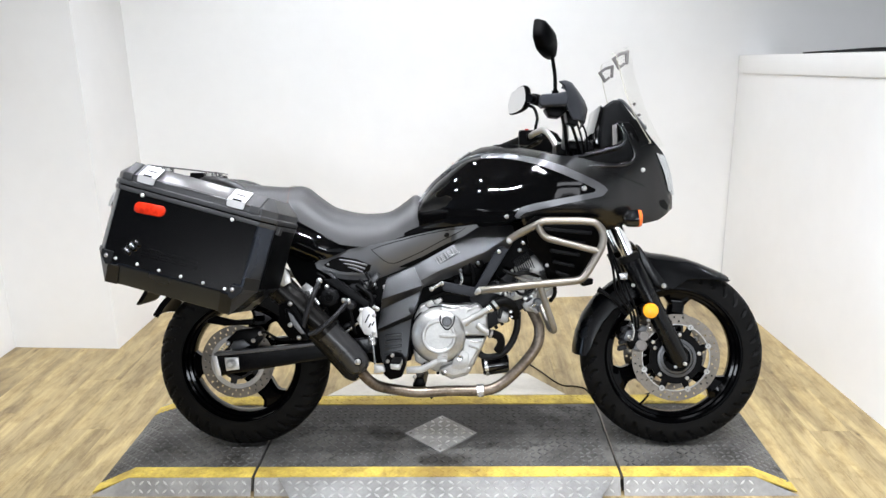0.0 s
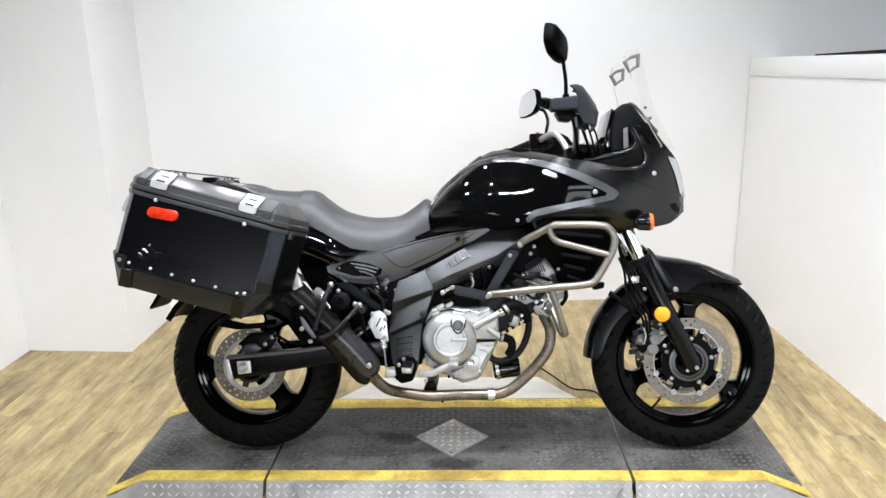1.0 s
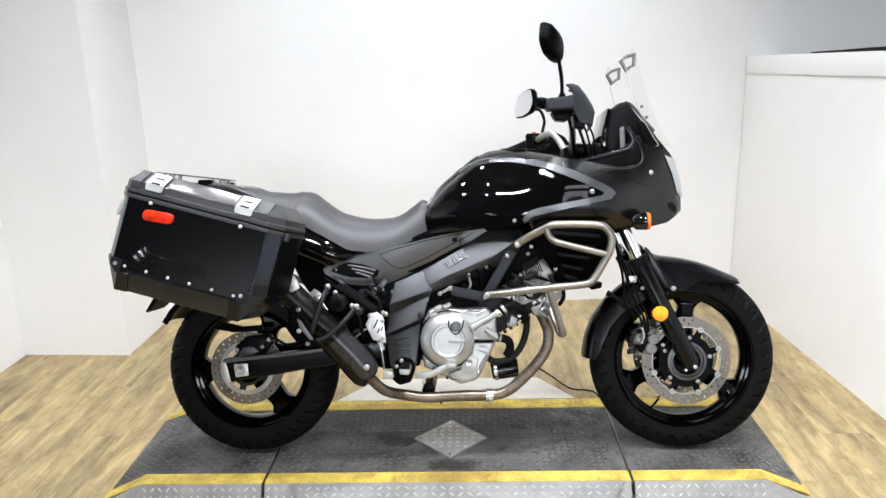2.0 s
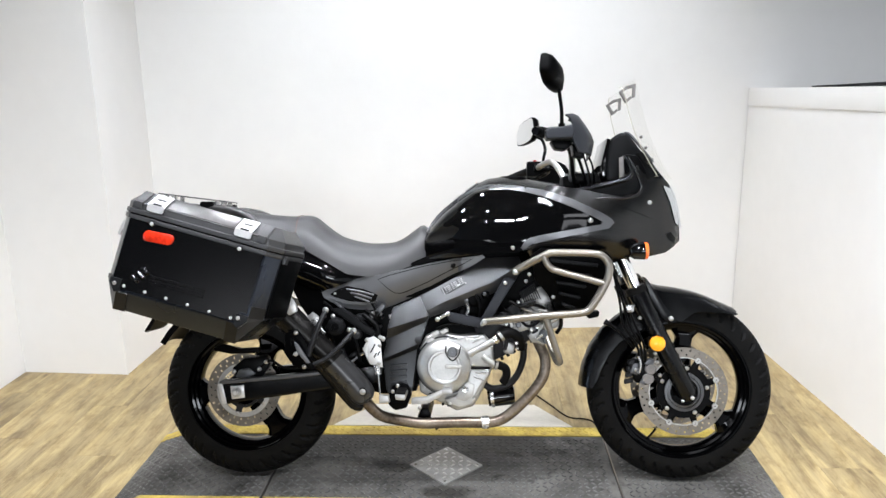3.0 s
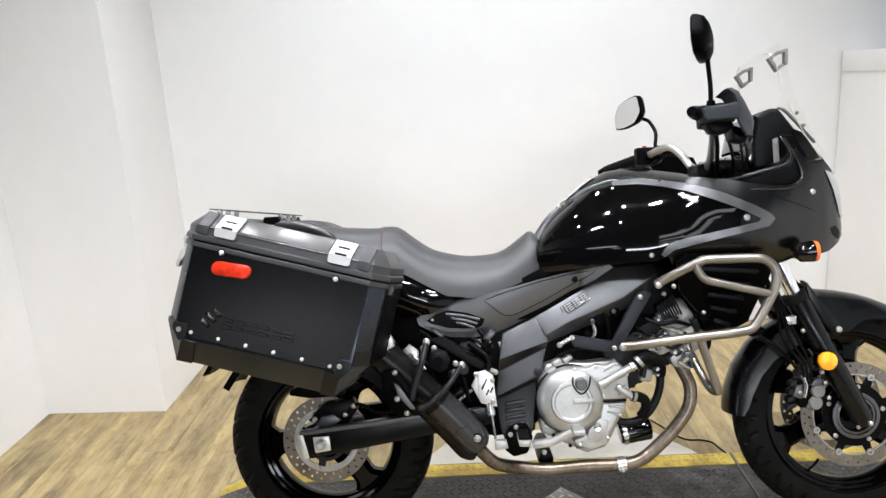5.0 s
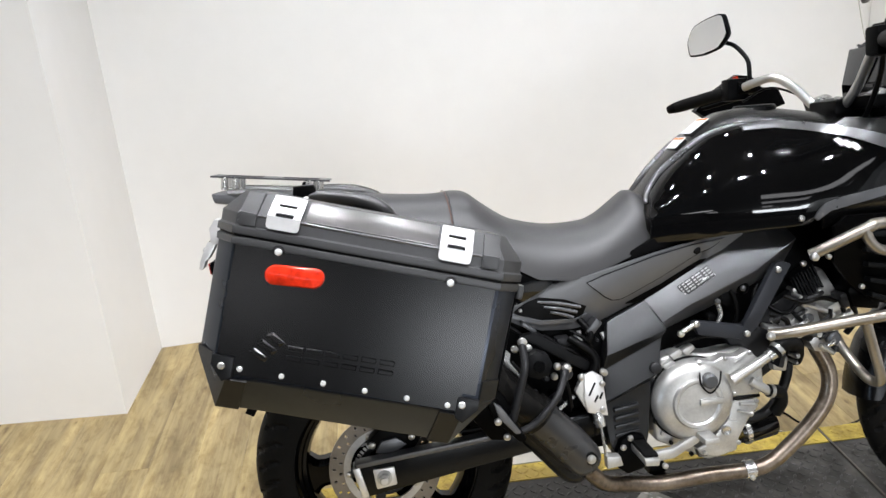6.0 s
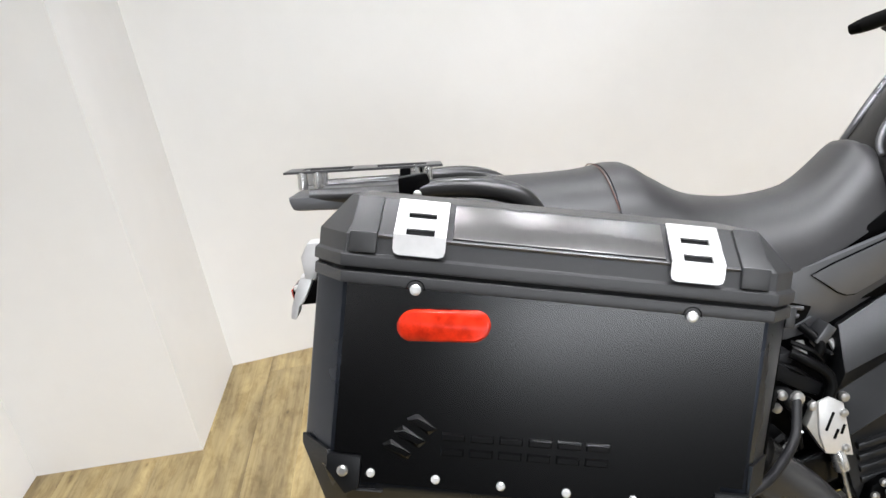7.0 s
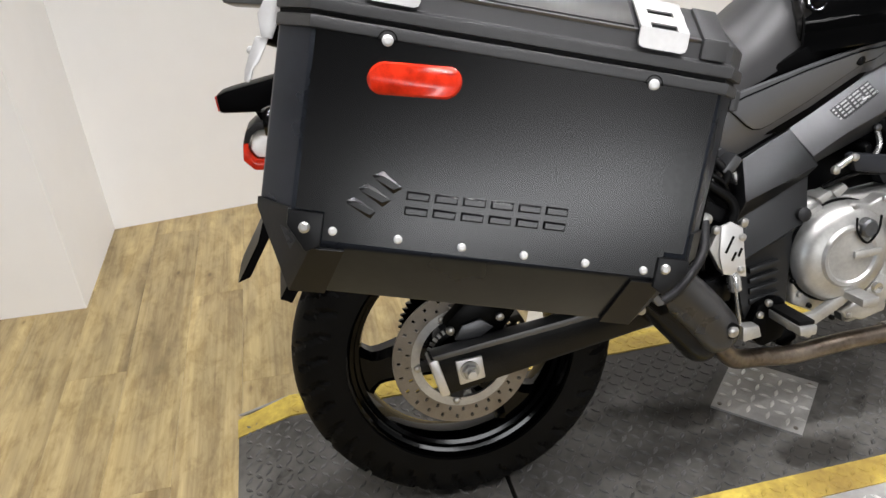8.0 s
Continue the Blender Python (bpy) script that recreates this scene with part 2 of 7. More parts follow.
def spotted(m, spots, tint):
    """Lays ragged tinted spots (x, y, half length, half width, strength) over a paint, in the deck's own metres."""
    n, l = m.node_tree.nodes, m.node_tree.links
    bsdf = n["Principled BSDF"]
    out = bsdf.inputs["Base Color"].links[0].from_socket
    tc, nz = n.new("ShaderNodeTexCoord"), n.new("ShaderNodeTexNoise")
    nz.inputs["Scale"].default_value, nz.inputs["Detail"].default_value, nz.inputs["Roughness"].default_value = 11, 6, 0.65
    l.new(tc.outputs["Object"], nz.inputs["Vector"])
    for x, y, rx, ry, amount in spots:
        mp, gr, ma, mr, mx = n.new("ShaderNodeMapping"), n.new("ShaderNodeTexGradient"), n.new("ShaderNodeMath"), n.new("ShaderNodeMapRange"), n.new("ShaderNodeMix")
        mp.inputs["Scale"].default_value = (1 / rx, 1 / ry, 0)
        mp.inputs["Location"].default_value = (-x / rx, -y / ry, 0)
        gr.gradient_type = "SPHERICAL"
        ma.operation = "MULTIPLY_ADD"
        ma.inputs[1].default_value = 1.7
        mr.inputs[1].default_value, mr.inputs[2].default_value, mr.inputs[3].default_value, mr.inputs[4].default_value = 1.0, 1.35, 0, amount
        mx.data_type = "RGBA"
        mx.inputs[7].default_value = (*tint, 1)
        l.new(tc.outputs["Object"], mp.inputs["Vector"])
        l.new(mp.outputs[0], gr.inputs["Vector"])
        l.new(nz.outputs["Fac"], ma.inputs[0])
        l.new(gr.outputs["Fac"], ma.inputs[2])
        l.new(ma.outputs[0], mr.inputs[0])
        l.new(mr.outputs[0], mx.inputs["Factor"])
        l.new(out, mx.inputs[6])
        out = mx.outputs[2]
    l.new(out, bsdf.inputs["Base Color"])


# oil and boot grime beside the inset, wider dark spots under the bike, rusty marks on the stripe
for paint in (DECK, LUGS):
    spotted(paint, [(-0.255, 0.04, 0.10, 0.06, 0.8), (-0.04, -0.13, 0.14, 0.06, 0.8), (-0.10, 0.22, 0.85, 0.17, 0.7), (0.30, 0.05, 0.25, 0.06, 0.4)], (0.013, 0.011, 0.0085))
spotted(YELLOW, [(-0.06, -0.21, 0.22, 0.06, 0.55), (-0.2, 0.30, 0.6, 0.05, 0.45)], (0.17, 0.095, 0.03))
spotted(TREADSILVER, [(-0.05, 0.12, 0.12, 0.08, 0.45)], (0.16, 0.14, 0.115))
PALEPLATE = material("smooth_beige_plate", (0.56, 0.53, 0.47), 0.5, metal=0.2, vary=0.15, scale=6)
SUBFLOOR = material("plank_joint", (0.05, 0.038, 0.026), 0.9, spec=0.1)
RIVET = material("bright_rivet", (0.52, 0.52, 0.51), 0.38, metal=0.4, vary=0.05, scale=60)
MIDPIPE = material("grey_pipe_cover", (0.044, 0.0435, 0.0435), 0.29, metal=0.6, vary=0.12, scale=14, bump=0.02, bump_scale=500)
DARKWOOD = material("dark_rough_frame", (0.05, 0.042, 0.033), 0.6, vary=0.5, scale=12, stretch=(1, 1, 0.2))
RAILBLACK = material("satin_rail_paint", (0.016, 0.0158, 0.0155), 0.30, vary=0.12, scale=20, spec=0.6, rough_vary=0.04)
ACRYLIC = material("acrylic_edge", (0.50, 0.48, 0.39), 0.25, vary=0.05, scale=30)
WIRE = material("dark_wire", (0.0012, 0.0012, 0.0013), 0.45, spec=0.1)


# ---- mesh helpers ----
def part(name, bm, mat, parent, label="", angle=38):
    me = bpy.data.meshes.new(name)
    bmesh.ops.recalc_face_normals(bm, faces=bm.faces)
    bm.to_mesh(me)
    bm.free()
    me.materials.append(mat)
    me.polygons.foreach_set("use_smooth", [True] * len(me.polygons))
    me.set_sharp_from_angle(angle=radians(angle))
    ob = new(name, me)
    if parent:
        ob.parent = parent
    if label:
        tagged(ob, label)
    return ob


def thing(name, label, category, m=None, group="", kind=""):
    ob = new(name)
    ob.empty_display_size = 0.1
    if m:
        ob.matrix_world = m
    return tagged(ob, label, category, group, kind)


def B():
    return bmesh.new()


def bevel_edges(bm, geom_edges, width, seg=2):
    if width:
        bmesh.ops.bevel(bm, geom=geom_edges, offset=width, segments=seg, profile=0.6, affect="EDGES", clamp_overlap=True)


def merge(bm, src):
    me = bpy.data.meshes.new("tmp")
    src.to_mesh(me)
    src.free()
    bm.from_mesh(me)
    bpy.data.meshes.remove(me)
    return bm


def prism(bm, pts, y0, y1, bevel=0.004, seg=2, inset=0.0):
    """Polygon of (x, z) carried from y0 to y1; the y1 end is shrunk by inset."""
    s = B()
    cx, cz = sum(p[0] for p in pts) / len(pts), sum(p[1] for p in pts) / len(pts)
    a = [s.verts.new((x, y0, z)) for x, z in pts]
    k = 1 - inset
    b = [s.verts.new((cx + (x - cx) * k, y1, cz + (z - cz) * k)) for x, z in pts]
    s.faces.new(a)
    s.faces.new(b[::-1])
    for i in range(len(pts)):
        j = (i + 1) % len(pts)
        s.faces.new((a[i], b[i], b[j], a[j]))
    bmesh.ops.recalc_face_normals(s, faces=s.faces)
    bevel_edges(s, list(s.edges), bevel, seg)
    return merge(bm, s)


def block(bm, lo, hi, bevel=0.003, m=None, seg=2):
    s = B()
    bmesh.ops.create_cube(s, size=1)
    for v in s.verts:
        v.co = Vector([lo[i] + (v.co[i] + 0.5) * (hi[i] - lo[i]) for i in range(3)])
    bevel_edges(s, list(s.edges), bevel, seg)
    if m:
        s.transform(m)
    return merge(bm, s)


def spline(pts, per=6, closed=False):
    p = [Vector(q) for q in pts]
    n = len(p)
    out = []
    for i in range(n if closed else n - 1):
        a, b, c, d = (p[(i - 1) % n], p[i], p[(i + 1) % n], p[(i + 2) % n]) if closed else (p[max(i - 1, 0)], p[i], p[i + 1], p[min(i + 2, n - 1)])
        for k in range(per):
            t = k / per
            out.append(0.5 * ((2 * b) + (c - a) * t + (2 * a - 5 * b + 4 * c - d) * t * t + (3 * b - a - 3 * c + d) * t ** 3))
    if not closed:
        out.append(p[-1])
    return out


def tube(bm, pts, r, n=12, per=6, smooth=True, caps=True):
    """Round tube along points; r may be a list with one radius per given point."""
    path = spline(pts, per) if smooth else [Vector(p) for p in pts]
    rad = np.interp(np.linspace(0, 1, len(path)), np.linspace(0, 1, len(r)), r) if isinstance(r, (list, tuple)) else [r] * len(path)
    rings, up = [], None
    for i, p in enumerate(path):
        d = (path[min(i + 1, len(path) - 1)] - path[max(i - 1, 0)]).normalized()
        if up is None:
            up = d.orthogonal().normalized()
        up = (up - d * up.dot(d)).normalized()
        side = d.cross(up)
        rings.append([bm.verts.new(p + (up * math.cos(2 * math.pi * k / n) + side * math.sin(2 * math.pi * k / n)) * rad[i]) for k in range(n)])
    for a, b in zip(rings, rings[1:]):
        for k in range(n):
            bm.faces.new((a[k], a[(k + 1) % n], b[(k + 1) % n], b[k]))
    if caps:
        bm.faces.new(rings[0][::-1])
        bm.faces.new(rings[-1])
    return bm


def bolt_head(bm, p, d, r=0.007, h=0.005, n=10):
    """A domed bolt head at p, standing out along d."""
    d = Vector(d).normalized()
    p = Vector(p)
    return tube(bm, [p - d * 0.004, p + d * h * 0.6, p + d * h], [r, r, r * 0.6], n, smooth=False)


def lathe(bm, prof, c, n=64, closed=True):
    """Profile of (radius, y) turned about the y axis through c = (x, y, z)."""
    rings = []
    for k in range(n):
        a = 2 * math.pi * k / n
        rings.append([bm.verts.new((c[0] + r * math.cos(a), c[1] + y, c[2] + r * math.sin(a))) for r, y in prof])
    m = len(prof)
    for k in range(n):
        a, b = rings[k], rings[(k + 1) % n]
        for j in range(m if closed else m - 1):
            bm.faces.new((a[j], a[(j + 1) % m], b[(j + 1) % m], b[j]))
    return bm


def loft(bm, rings, cap=True, closed=True):
    vs = [[bm.verts.new(p) for p in r] for r in rings]
    n = len(rings[0])
    for a, b in zip(vs, vs[1:]):
        for k in range(n if closed else n - 1):
            bm.faces.new((a[k], a[(k + 1) % n], b[(k + 1) % n], b[k]))
    if cap:
        bm.faces.new(vs[0][::-1])
        bm.faces.new(vs[-1])
    return bm


def panel(bm, outline, yfun, thick=0.004, step=0.014, smooth=0, side=-1):
    """A curved sheet over an outline of (x, z); yfun gives its half width. side -1 is the right-hand side."""
    from mathutils.geometry import delaunay_2d_cdt
    pts = [(p.x, p.y) for p in spline([(x, z, 0) for x, z in outline], smooth, True)] if smooth else []
    if not smooth:
        for i, a in enumerate(outline):
            b = outline[(i + 1) % len(outline)]
            k = max(1, int(math.hypot(b[0] - a[0], b[1] - a[1]) / step))
            pts += [(a[0] + (b[0] - a[0]) * j / k, a[1] + (b[1] - a[1]) * j / k) for j in range(k)]
    n = len(pts)
    P = np.array(pts)

    def inside(x, z):
        c = False
        for i in range(n):
            (x1, z1), (x2, z2) = P[i], P[i - 1]
            if (z1 > z) != (z2 > z) and x < (x2 - x1) * (z - z1) / (z2 - z1) + x1:
                c = not c
        return c
    grid = []
    for x in np.arange(P[:, 0].min(), P[:, 0].max(), step):
        for z in np.arange(P[:, 1].min(), P[:, 1].max(), step):
            if inside(x, z) and np.min(np.hypot(P[:, 0] - x, P[:, 1] - z)) > step * 0.55:
                grid.append((x, z))
    v, e, f, *_ = delaunay_2d_cdt([Vector(q) for q in pts + grid], [(i, (i + 1) % n) for i in range(n)], [], 1, 1e-6)
    outer = [bm.verts.new((q.x, side * yfun(q.x, q.y), q.y)) for q in v]
    inner = [bm.verts.new((q.x, side * (yfun(q.x, q.y) - thick), q.y)) for q in v]
    for t in f:
        bm.faces.new([outer[i] for i in t])
        bm.faces.new([inner[i] for i in reversed(t)])
    count = {}
    for t in f:
        for i in range(len(t)):
            k = (t[i], t[(i + 1) % len(t)])
            count[tuple(sorted(k))] = count.get(tuple(sorted(k)), []) + [k]
    for ks in count.values():
        if len(ks) == 1:
            a, b = ks[0]
            bm.faces.new((outer[b], outer[a], inner[a], inner[b]))
    return bm


def flat_quads(bm, origin, ex, ey, nrm, items, h):
    """Raised lens-shaped lugs at (u, v, angle, length, width) on a plane."""
    o, ex, ey, nrm = Vector(origin), Vector(ex), Vector(ey), Vector(nrm)
    for u, v, ang, le, wi in items:
        c, s = math.cos(ang), math.sin(ang)
        base, top = [], []
        for a, b in ((1, 0), (0.25, 1), (-0.25, 1), (-1, 0), (-0.25, -1), (0.25, -1)):
            for lst, k, hh in ((base, 1, 0), (top, 0.62, h)):
                p, q = a * le * k / 2, b * wi * k / 2
                lst.append(bm.verts.new(o + ex * (u + p * c - q * s) + ey * (v + p * s + q * c) + nrm * hh))
        bm.faces.new(top)
        for i in range(6):
            j = (i + 1) % 6
            bm.faces.new((base[i], base[j], top[j], top[i]))
    return bm


# ---- the room ----
def upright_wall(name, a, b, z0, z1, thick, mat, outward):
    """A wall from a to b in plan with its thickness on the outward side."""
    a, b, o = Vector((*a, 0)), Vector((*b, 0)), Vector((*outward, 0)).normalized() * thick
    bm = B()
    low = [bm.verts.new((p.x, p.y, z0)) for p in (a, b, b + o, a + o)]
    high = [bm.verts.new((p.x, p.y, z1)) for p in (a, b, b + o, a + o)]
    bm.faces.new(low[::-1])
    bm.faces.new(high)
    for i in range(4):
        bm.faces.new((low[i], low[(i + 1) % 4], high[(i + 1) % 4], high[i]))
    return tagged(part(name, bm, mat, None), "plain white painted wall", "wall", kind="structure")


CB, PB, PL = (-1.689, 1.507), (-1.698, 0.997), (-2.24, 1.025)
upright_wall("wall_back", CB, (3.6, 1.969), FLOOR, CEIL, 0.12, WALL, (-0.087, 1))
tagged(bpy.data.objects["wall_back"], "smooth white painted back wall")
pillar = B()
poly = [PB, CB, (-1.7, 1.63), (-2.4, 1.63), (-2.4, 1.03), PL]
lo_ring = [pillar.verts.new((x, y, FLOOR)) for x, y in poly]
hi_ring = [pillar.verts.new((x, y, CEIL)) for x, y in poly]
pillar.faces.new(lo_ring), pillar.faces.new(hi_ring)
for i in range(len(poly)):
    j = (i + 1) % len(poly)
    pillar.faces.new((lo_ring[i], lo_ring[j], hi_ring[j], hi_ring[i]))
tagged(part("wall_pillar", pillar, WALL, None), "white boxed-out wall corner beside the bay", "wall", kind="structure")
upright_wall("wall_left", (PL[0] - 0.002, PL[1] + 0.004), (-2.275, -1.3), FLOOR, CEIL, 0.12, WALL, (-1, 0))
# Unseen walls, added dark so that black paint reflects a dark space.
far = [upright_wall("wall_unseen", (-5.4, -12.0), (3.6, -12.0), FLOOR, CEIL, 0.12, DARKWALL, (0, -1)), upright_wall("wall_unseen", (-5.4, -12.0), (-5.4, -1.18), FLOOR, CEIL, 0.12, DARKWALL, (-1, 0)), upright_wall("wall_unseen", (-5.4, -1.3), (-2.4, -1.3), FLOOR, CEIL, 0.12, DARKWALL, (0, 1))]
for ob in far:
    tagged(ob, "dark plain wall added out of view")
low_wall = upright_wall("wall_right", (1.535, 1.782), (1.885, -3.39), FLOOR, 1.195, 0.16, WALL, (1, 0.07))
for v in low_wall.data.vertices:
    if v.co.z > 1:
        v.co.z = 1.195 + 0.036 * (1.78 - v.co.y)
tagged(low_wall, "white half-height partition wall with a few scuffs")
upright_wall("wall_far", (3.5, 1.96), (3.5, -12.0), FLOOR, CEIL, 0.12, GREYWALL, (1, 0))
cap = B()
for v in ((1.529, 1.780), (1.70, 1.794), (2.07, -3.39), (1.879, -3.39)):
    cap.verts.new((*v, 1.195 + 0.036 * (1.78 - v[1])))
cap.faces.new(list(cap.verts))
ext = bmesh.ops.extrude_face_region(cap, geom=list(cap.faces))
bmesh.ops.translate(cap, verts=[g for g in ext["geom"] if isinstance(g, bmesh.types.BMVert)], vec=(0, 0, 0.095))
bevel_edges(cap, list(cap.edges), 0.004)
tagged(part("trim", cap, WALL, None), "white painted board capping the half-height wall", "ledge", kind="structure")
roof = B()
block(roof, (-5.6, -12.2, CEIL), (3.7, 2.1, CEIL + 0.1), 0)
tagged(part("ceiling", roof, CEILING, None), "dark painted ceiling", "ceiling", kind="structure")
strap = B()
tube(strap, [(1.60, 1.15, 1.317), (1.62, 0.9, 1.329), (1.64, 0.6, 1.343), (1.66, 0.3, 1.352), (1.69, -0.1, 1.365)], [0.003, 0.005, 0.008, 0.007, 0.006], 8)
tagged(part("strap", strap, WIRE, None), "black strap lying along the white ledge", "strap")
sensor = thing("wall_sensor", "small white plastic box fixed to the white wall", "sensor", pose(-2.255, 0.965, 1.80))
bm = B()
block(bm, (0, -0.035, -0.035), (0.03, 0.035, 0.06), 0.01, seg=3)
part("housing", bm, STICKER, sensor)
bm = B()
block(bm, (0.026, -0.02, -0.02), (0.034, 0.02, 0.02), 0.004)
part("cover", bm, WALL, sensor)

# ---- the motorcycle ----
def inward(ob, d, x=0.0):
    """Moves a right-hand part towards the bike's middle plane."""
    ob.location = ((x - 0.04) * d / 2.4, d, -0.16 * d)
    return ob


bike = thing("motorcycle", "black adventure touring motorcycle leaning on the display platform", "motorcycle", pose(0, -0.02, 0, -13, 0, 0))


def bolts(parent, items, d=(0, -1, 0), r=0.007, mat=BOLT, h=0.005):
    for p in items:
        part("bolt", bolt_head(B(), p, d, r * 0.85, h * 0.85), mat, parent)


def smooth(a, b, x):
    t = min(1, max(0, (x - a) / (b - a)))
    return t * t * (3 - 2 * t)


def tyre(bm, c, R, rim, width, n=360, groove=0.006, skew=1.3):
    """Tyre with slanting tread grooves cut into a rounded crown."""
    half = width / 2
    prof = []
    for j in range(25):
        a = math.pi * (j / 24)
        y = -half * math.cos(a)
        r = rim + (R - rim) * (math.sin(a) ** 0.82 if 0 < j < 24 else 0)
        prof.append((r, y * (0.86 + 0.14 * math.sin(a))))
    rings = []
    for k in range(n):
        a = 2 * math.pi * k / n
        ring = []
        for j, (r, y) in enumerate(prof):
            jj = abs(j - 12)
            along = (k + skew * jj + (9 if j < 12 else 0)) % 20
            if (1 <= jj <= 9 and along < 2.6) or (5 <= jj <= 9 and 10 <= along < 12):
                mid = rim + 0.3 * (R - rim)
                d = math.hypot(r - mid, y)
                r, y = r - groove * (r - mid) / d, y - groove * y / d
            ring.append(bm.verts.new((c[0] + r * math.cos(a), c[1] + y, c[2] + r * math.sin(a))))
        rings.append(ring)
    for k in range(n):
        a, b = rings[k], rings[(k + 1) % n]
        for j in range(24):
            bm.faces.new((a[j], a[j + 1], b[j + 1], b[j]))
        bm.faces.new((a[24], a[0], b[0], b[24]))
    return bm


def brake_disc(bm, c, r0, r1, th, n, rows, phase=0):
    """Drilled ring: polar cells with the holes left open."""
    rs = np.linspace(r0, r1, rows + 1)
    g = {}

    def vert(i, k, s):
        key = (i, k % n, s)
        if key not in g:
            a = 2 * math.pi * (k % n) / n
            wave = 1.0
            g[key] = bm.verts.new((c[0] + rs[i] * wave * math.cos(a), c[1] + s * th / 2, c[2] + rs[i] * wave * math.sin(a)))
        return g[key]

    def hole(i, k):
        return 0 < i < rows - 1 and i % 2 == 1 and (k + (i // 2) * 2 + phase) % 5 == 0
    for i in range(rows):
        for k in range(n):
            if hole(i, k % n):
                continue
            bm.faces.new((vert(i, k, 1), vert(i + 1, k, 1), vert(i + 1, k + 1, 1), vert(i, k + 1, 1)))
            bm.faces.new((vert(i, k, -1), vert(i, k + 1, -1), vert(i + 1, k + 1, -1), vert(i + 1, k, -1)))
    top = [k for k in g if k[2] == 1]
    for i, k, _ in top:
        for di, dk in ((1, 0), (0, 1)):
            if (i + di, (k + dk) % n, 1) in g:
                a, b = g[(i, k, 1)], g[(i + di, (k + dk) % n, 1)]
                e = bm.edges.get((a, b))
                if e and len(e.link_faces) == 1:
                    bm.faces.new((a, b, g[(i + di, (k + dk) % n, -1)], g[(i, k, -1)]))
    return bm


def spoke(bm, c, ang, r0, r1, w0, w1, th0, th1, flare=1.2):
    a = radians(ang)
    d, t = (math.cos(a), math.sin(a)), (-math.sin(a), math.cos(a))
    rings = []
    for f in (0, 0.3, 0.7, 0.80, 0.87, 0.93, 1.0):
        r = r0 + (r1 - r0) * f
        w = (w0 + (w1 * 0.75 - w0) * f) if f < 0.75 else w1 * (0.86 + (flare - 0.86) * ((f - 0.75) / 0.25) ** 1.7)
        th = th0 + (th1 - th0) * f
        ring = []
        for p, q in ((-1, -0.5), (-0.6, -1), (0.6, -1), (1, -0.5), (1, 0.5), (0.6, 1), (-0.6, 1), (-1, 0.5)):
            ring.append((c[0] + d[0] * r + t[0] * p * w / 2, c[1] + q * th / 2, c[2] + d[1] * r + t[1] * p * w / 2))
        rings.append(ring)
    return loft(bm, rings)


def rim_profile(r, half):
    return [(r + 0.006, -half), (r + 0.004, -half + 0.008), (r - 0.012, -half + 0.014), (r - 0.024, -half * 0.45), (r - 0.024, half * 0.45), (r - 0.012, half - 0.014), (r + 0.004, half - 0.008), (r + 0.006, half),
            (r - 0.006, half), (r - 0.010, half - 0.008), (r - 0.017, half - 0.010), (r - 0.020, half - 0.018), (r - 0.028, half - 0.020), (r - 0.034, half * 0.30), (r - 0.034, -half * 0.30), (r - 0.028, -half + 0.020), (r - 0.020, -half + 0.018), (r - 0.017, -half + 0.010), (r - 0.010, -half + 0.008), (r - 0.006, -half)]


FW, RW = (0.772, 0.0, 0.322), (-0.762, 0.0, 0.312)
# front wheel
bm = lathe(B(), rim_profile(0.242, 0.042), FW, 80)
hub = lathe(B(), [(0.012, -0.07), (0.045, -0.07), (0.055, -0.05), (0.055, 0.05), (0.045, 0.07), (0.012, 0.07)], FW, 32)
front_wheel = part("front_wheel", bm, RIMPAINT, bike, "gloss black three-spoke cast front wheel")
part("hub", hub, RIMPAINT, front_wheel)
for a in (84, 204, 324):
    part("spoke", spoke(B(), FW, a, 0.035, 0.214, 0.075, 0.06, 0.06, 0.045, 2.1), RIMPAINT, front_wheel)
part("tyre", tyre(B(), FW, 0.3225, 0.243, 0.112), RUBBER, front_wheel, "black front tyre with slanted tread grooves", 30)
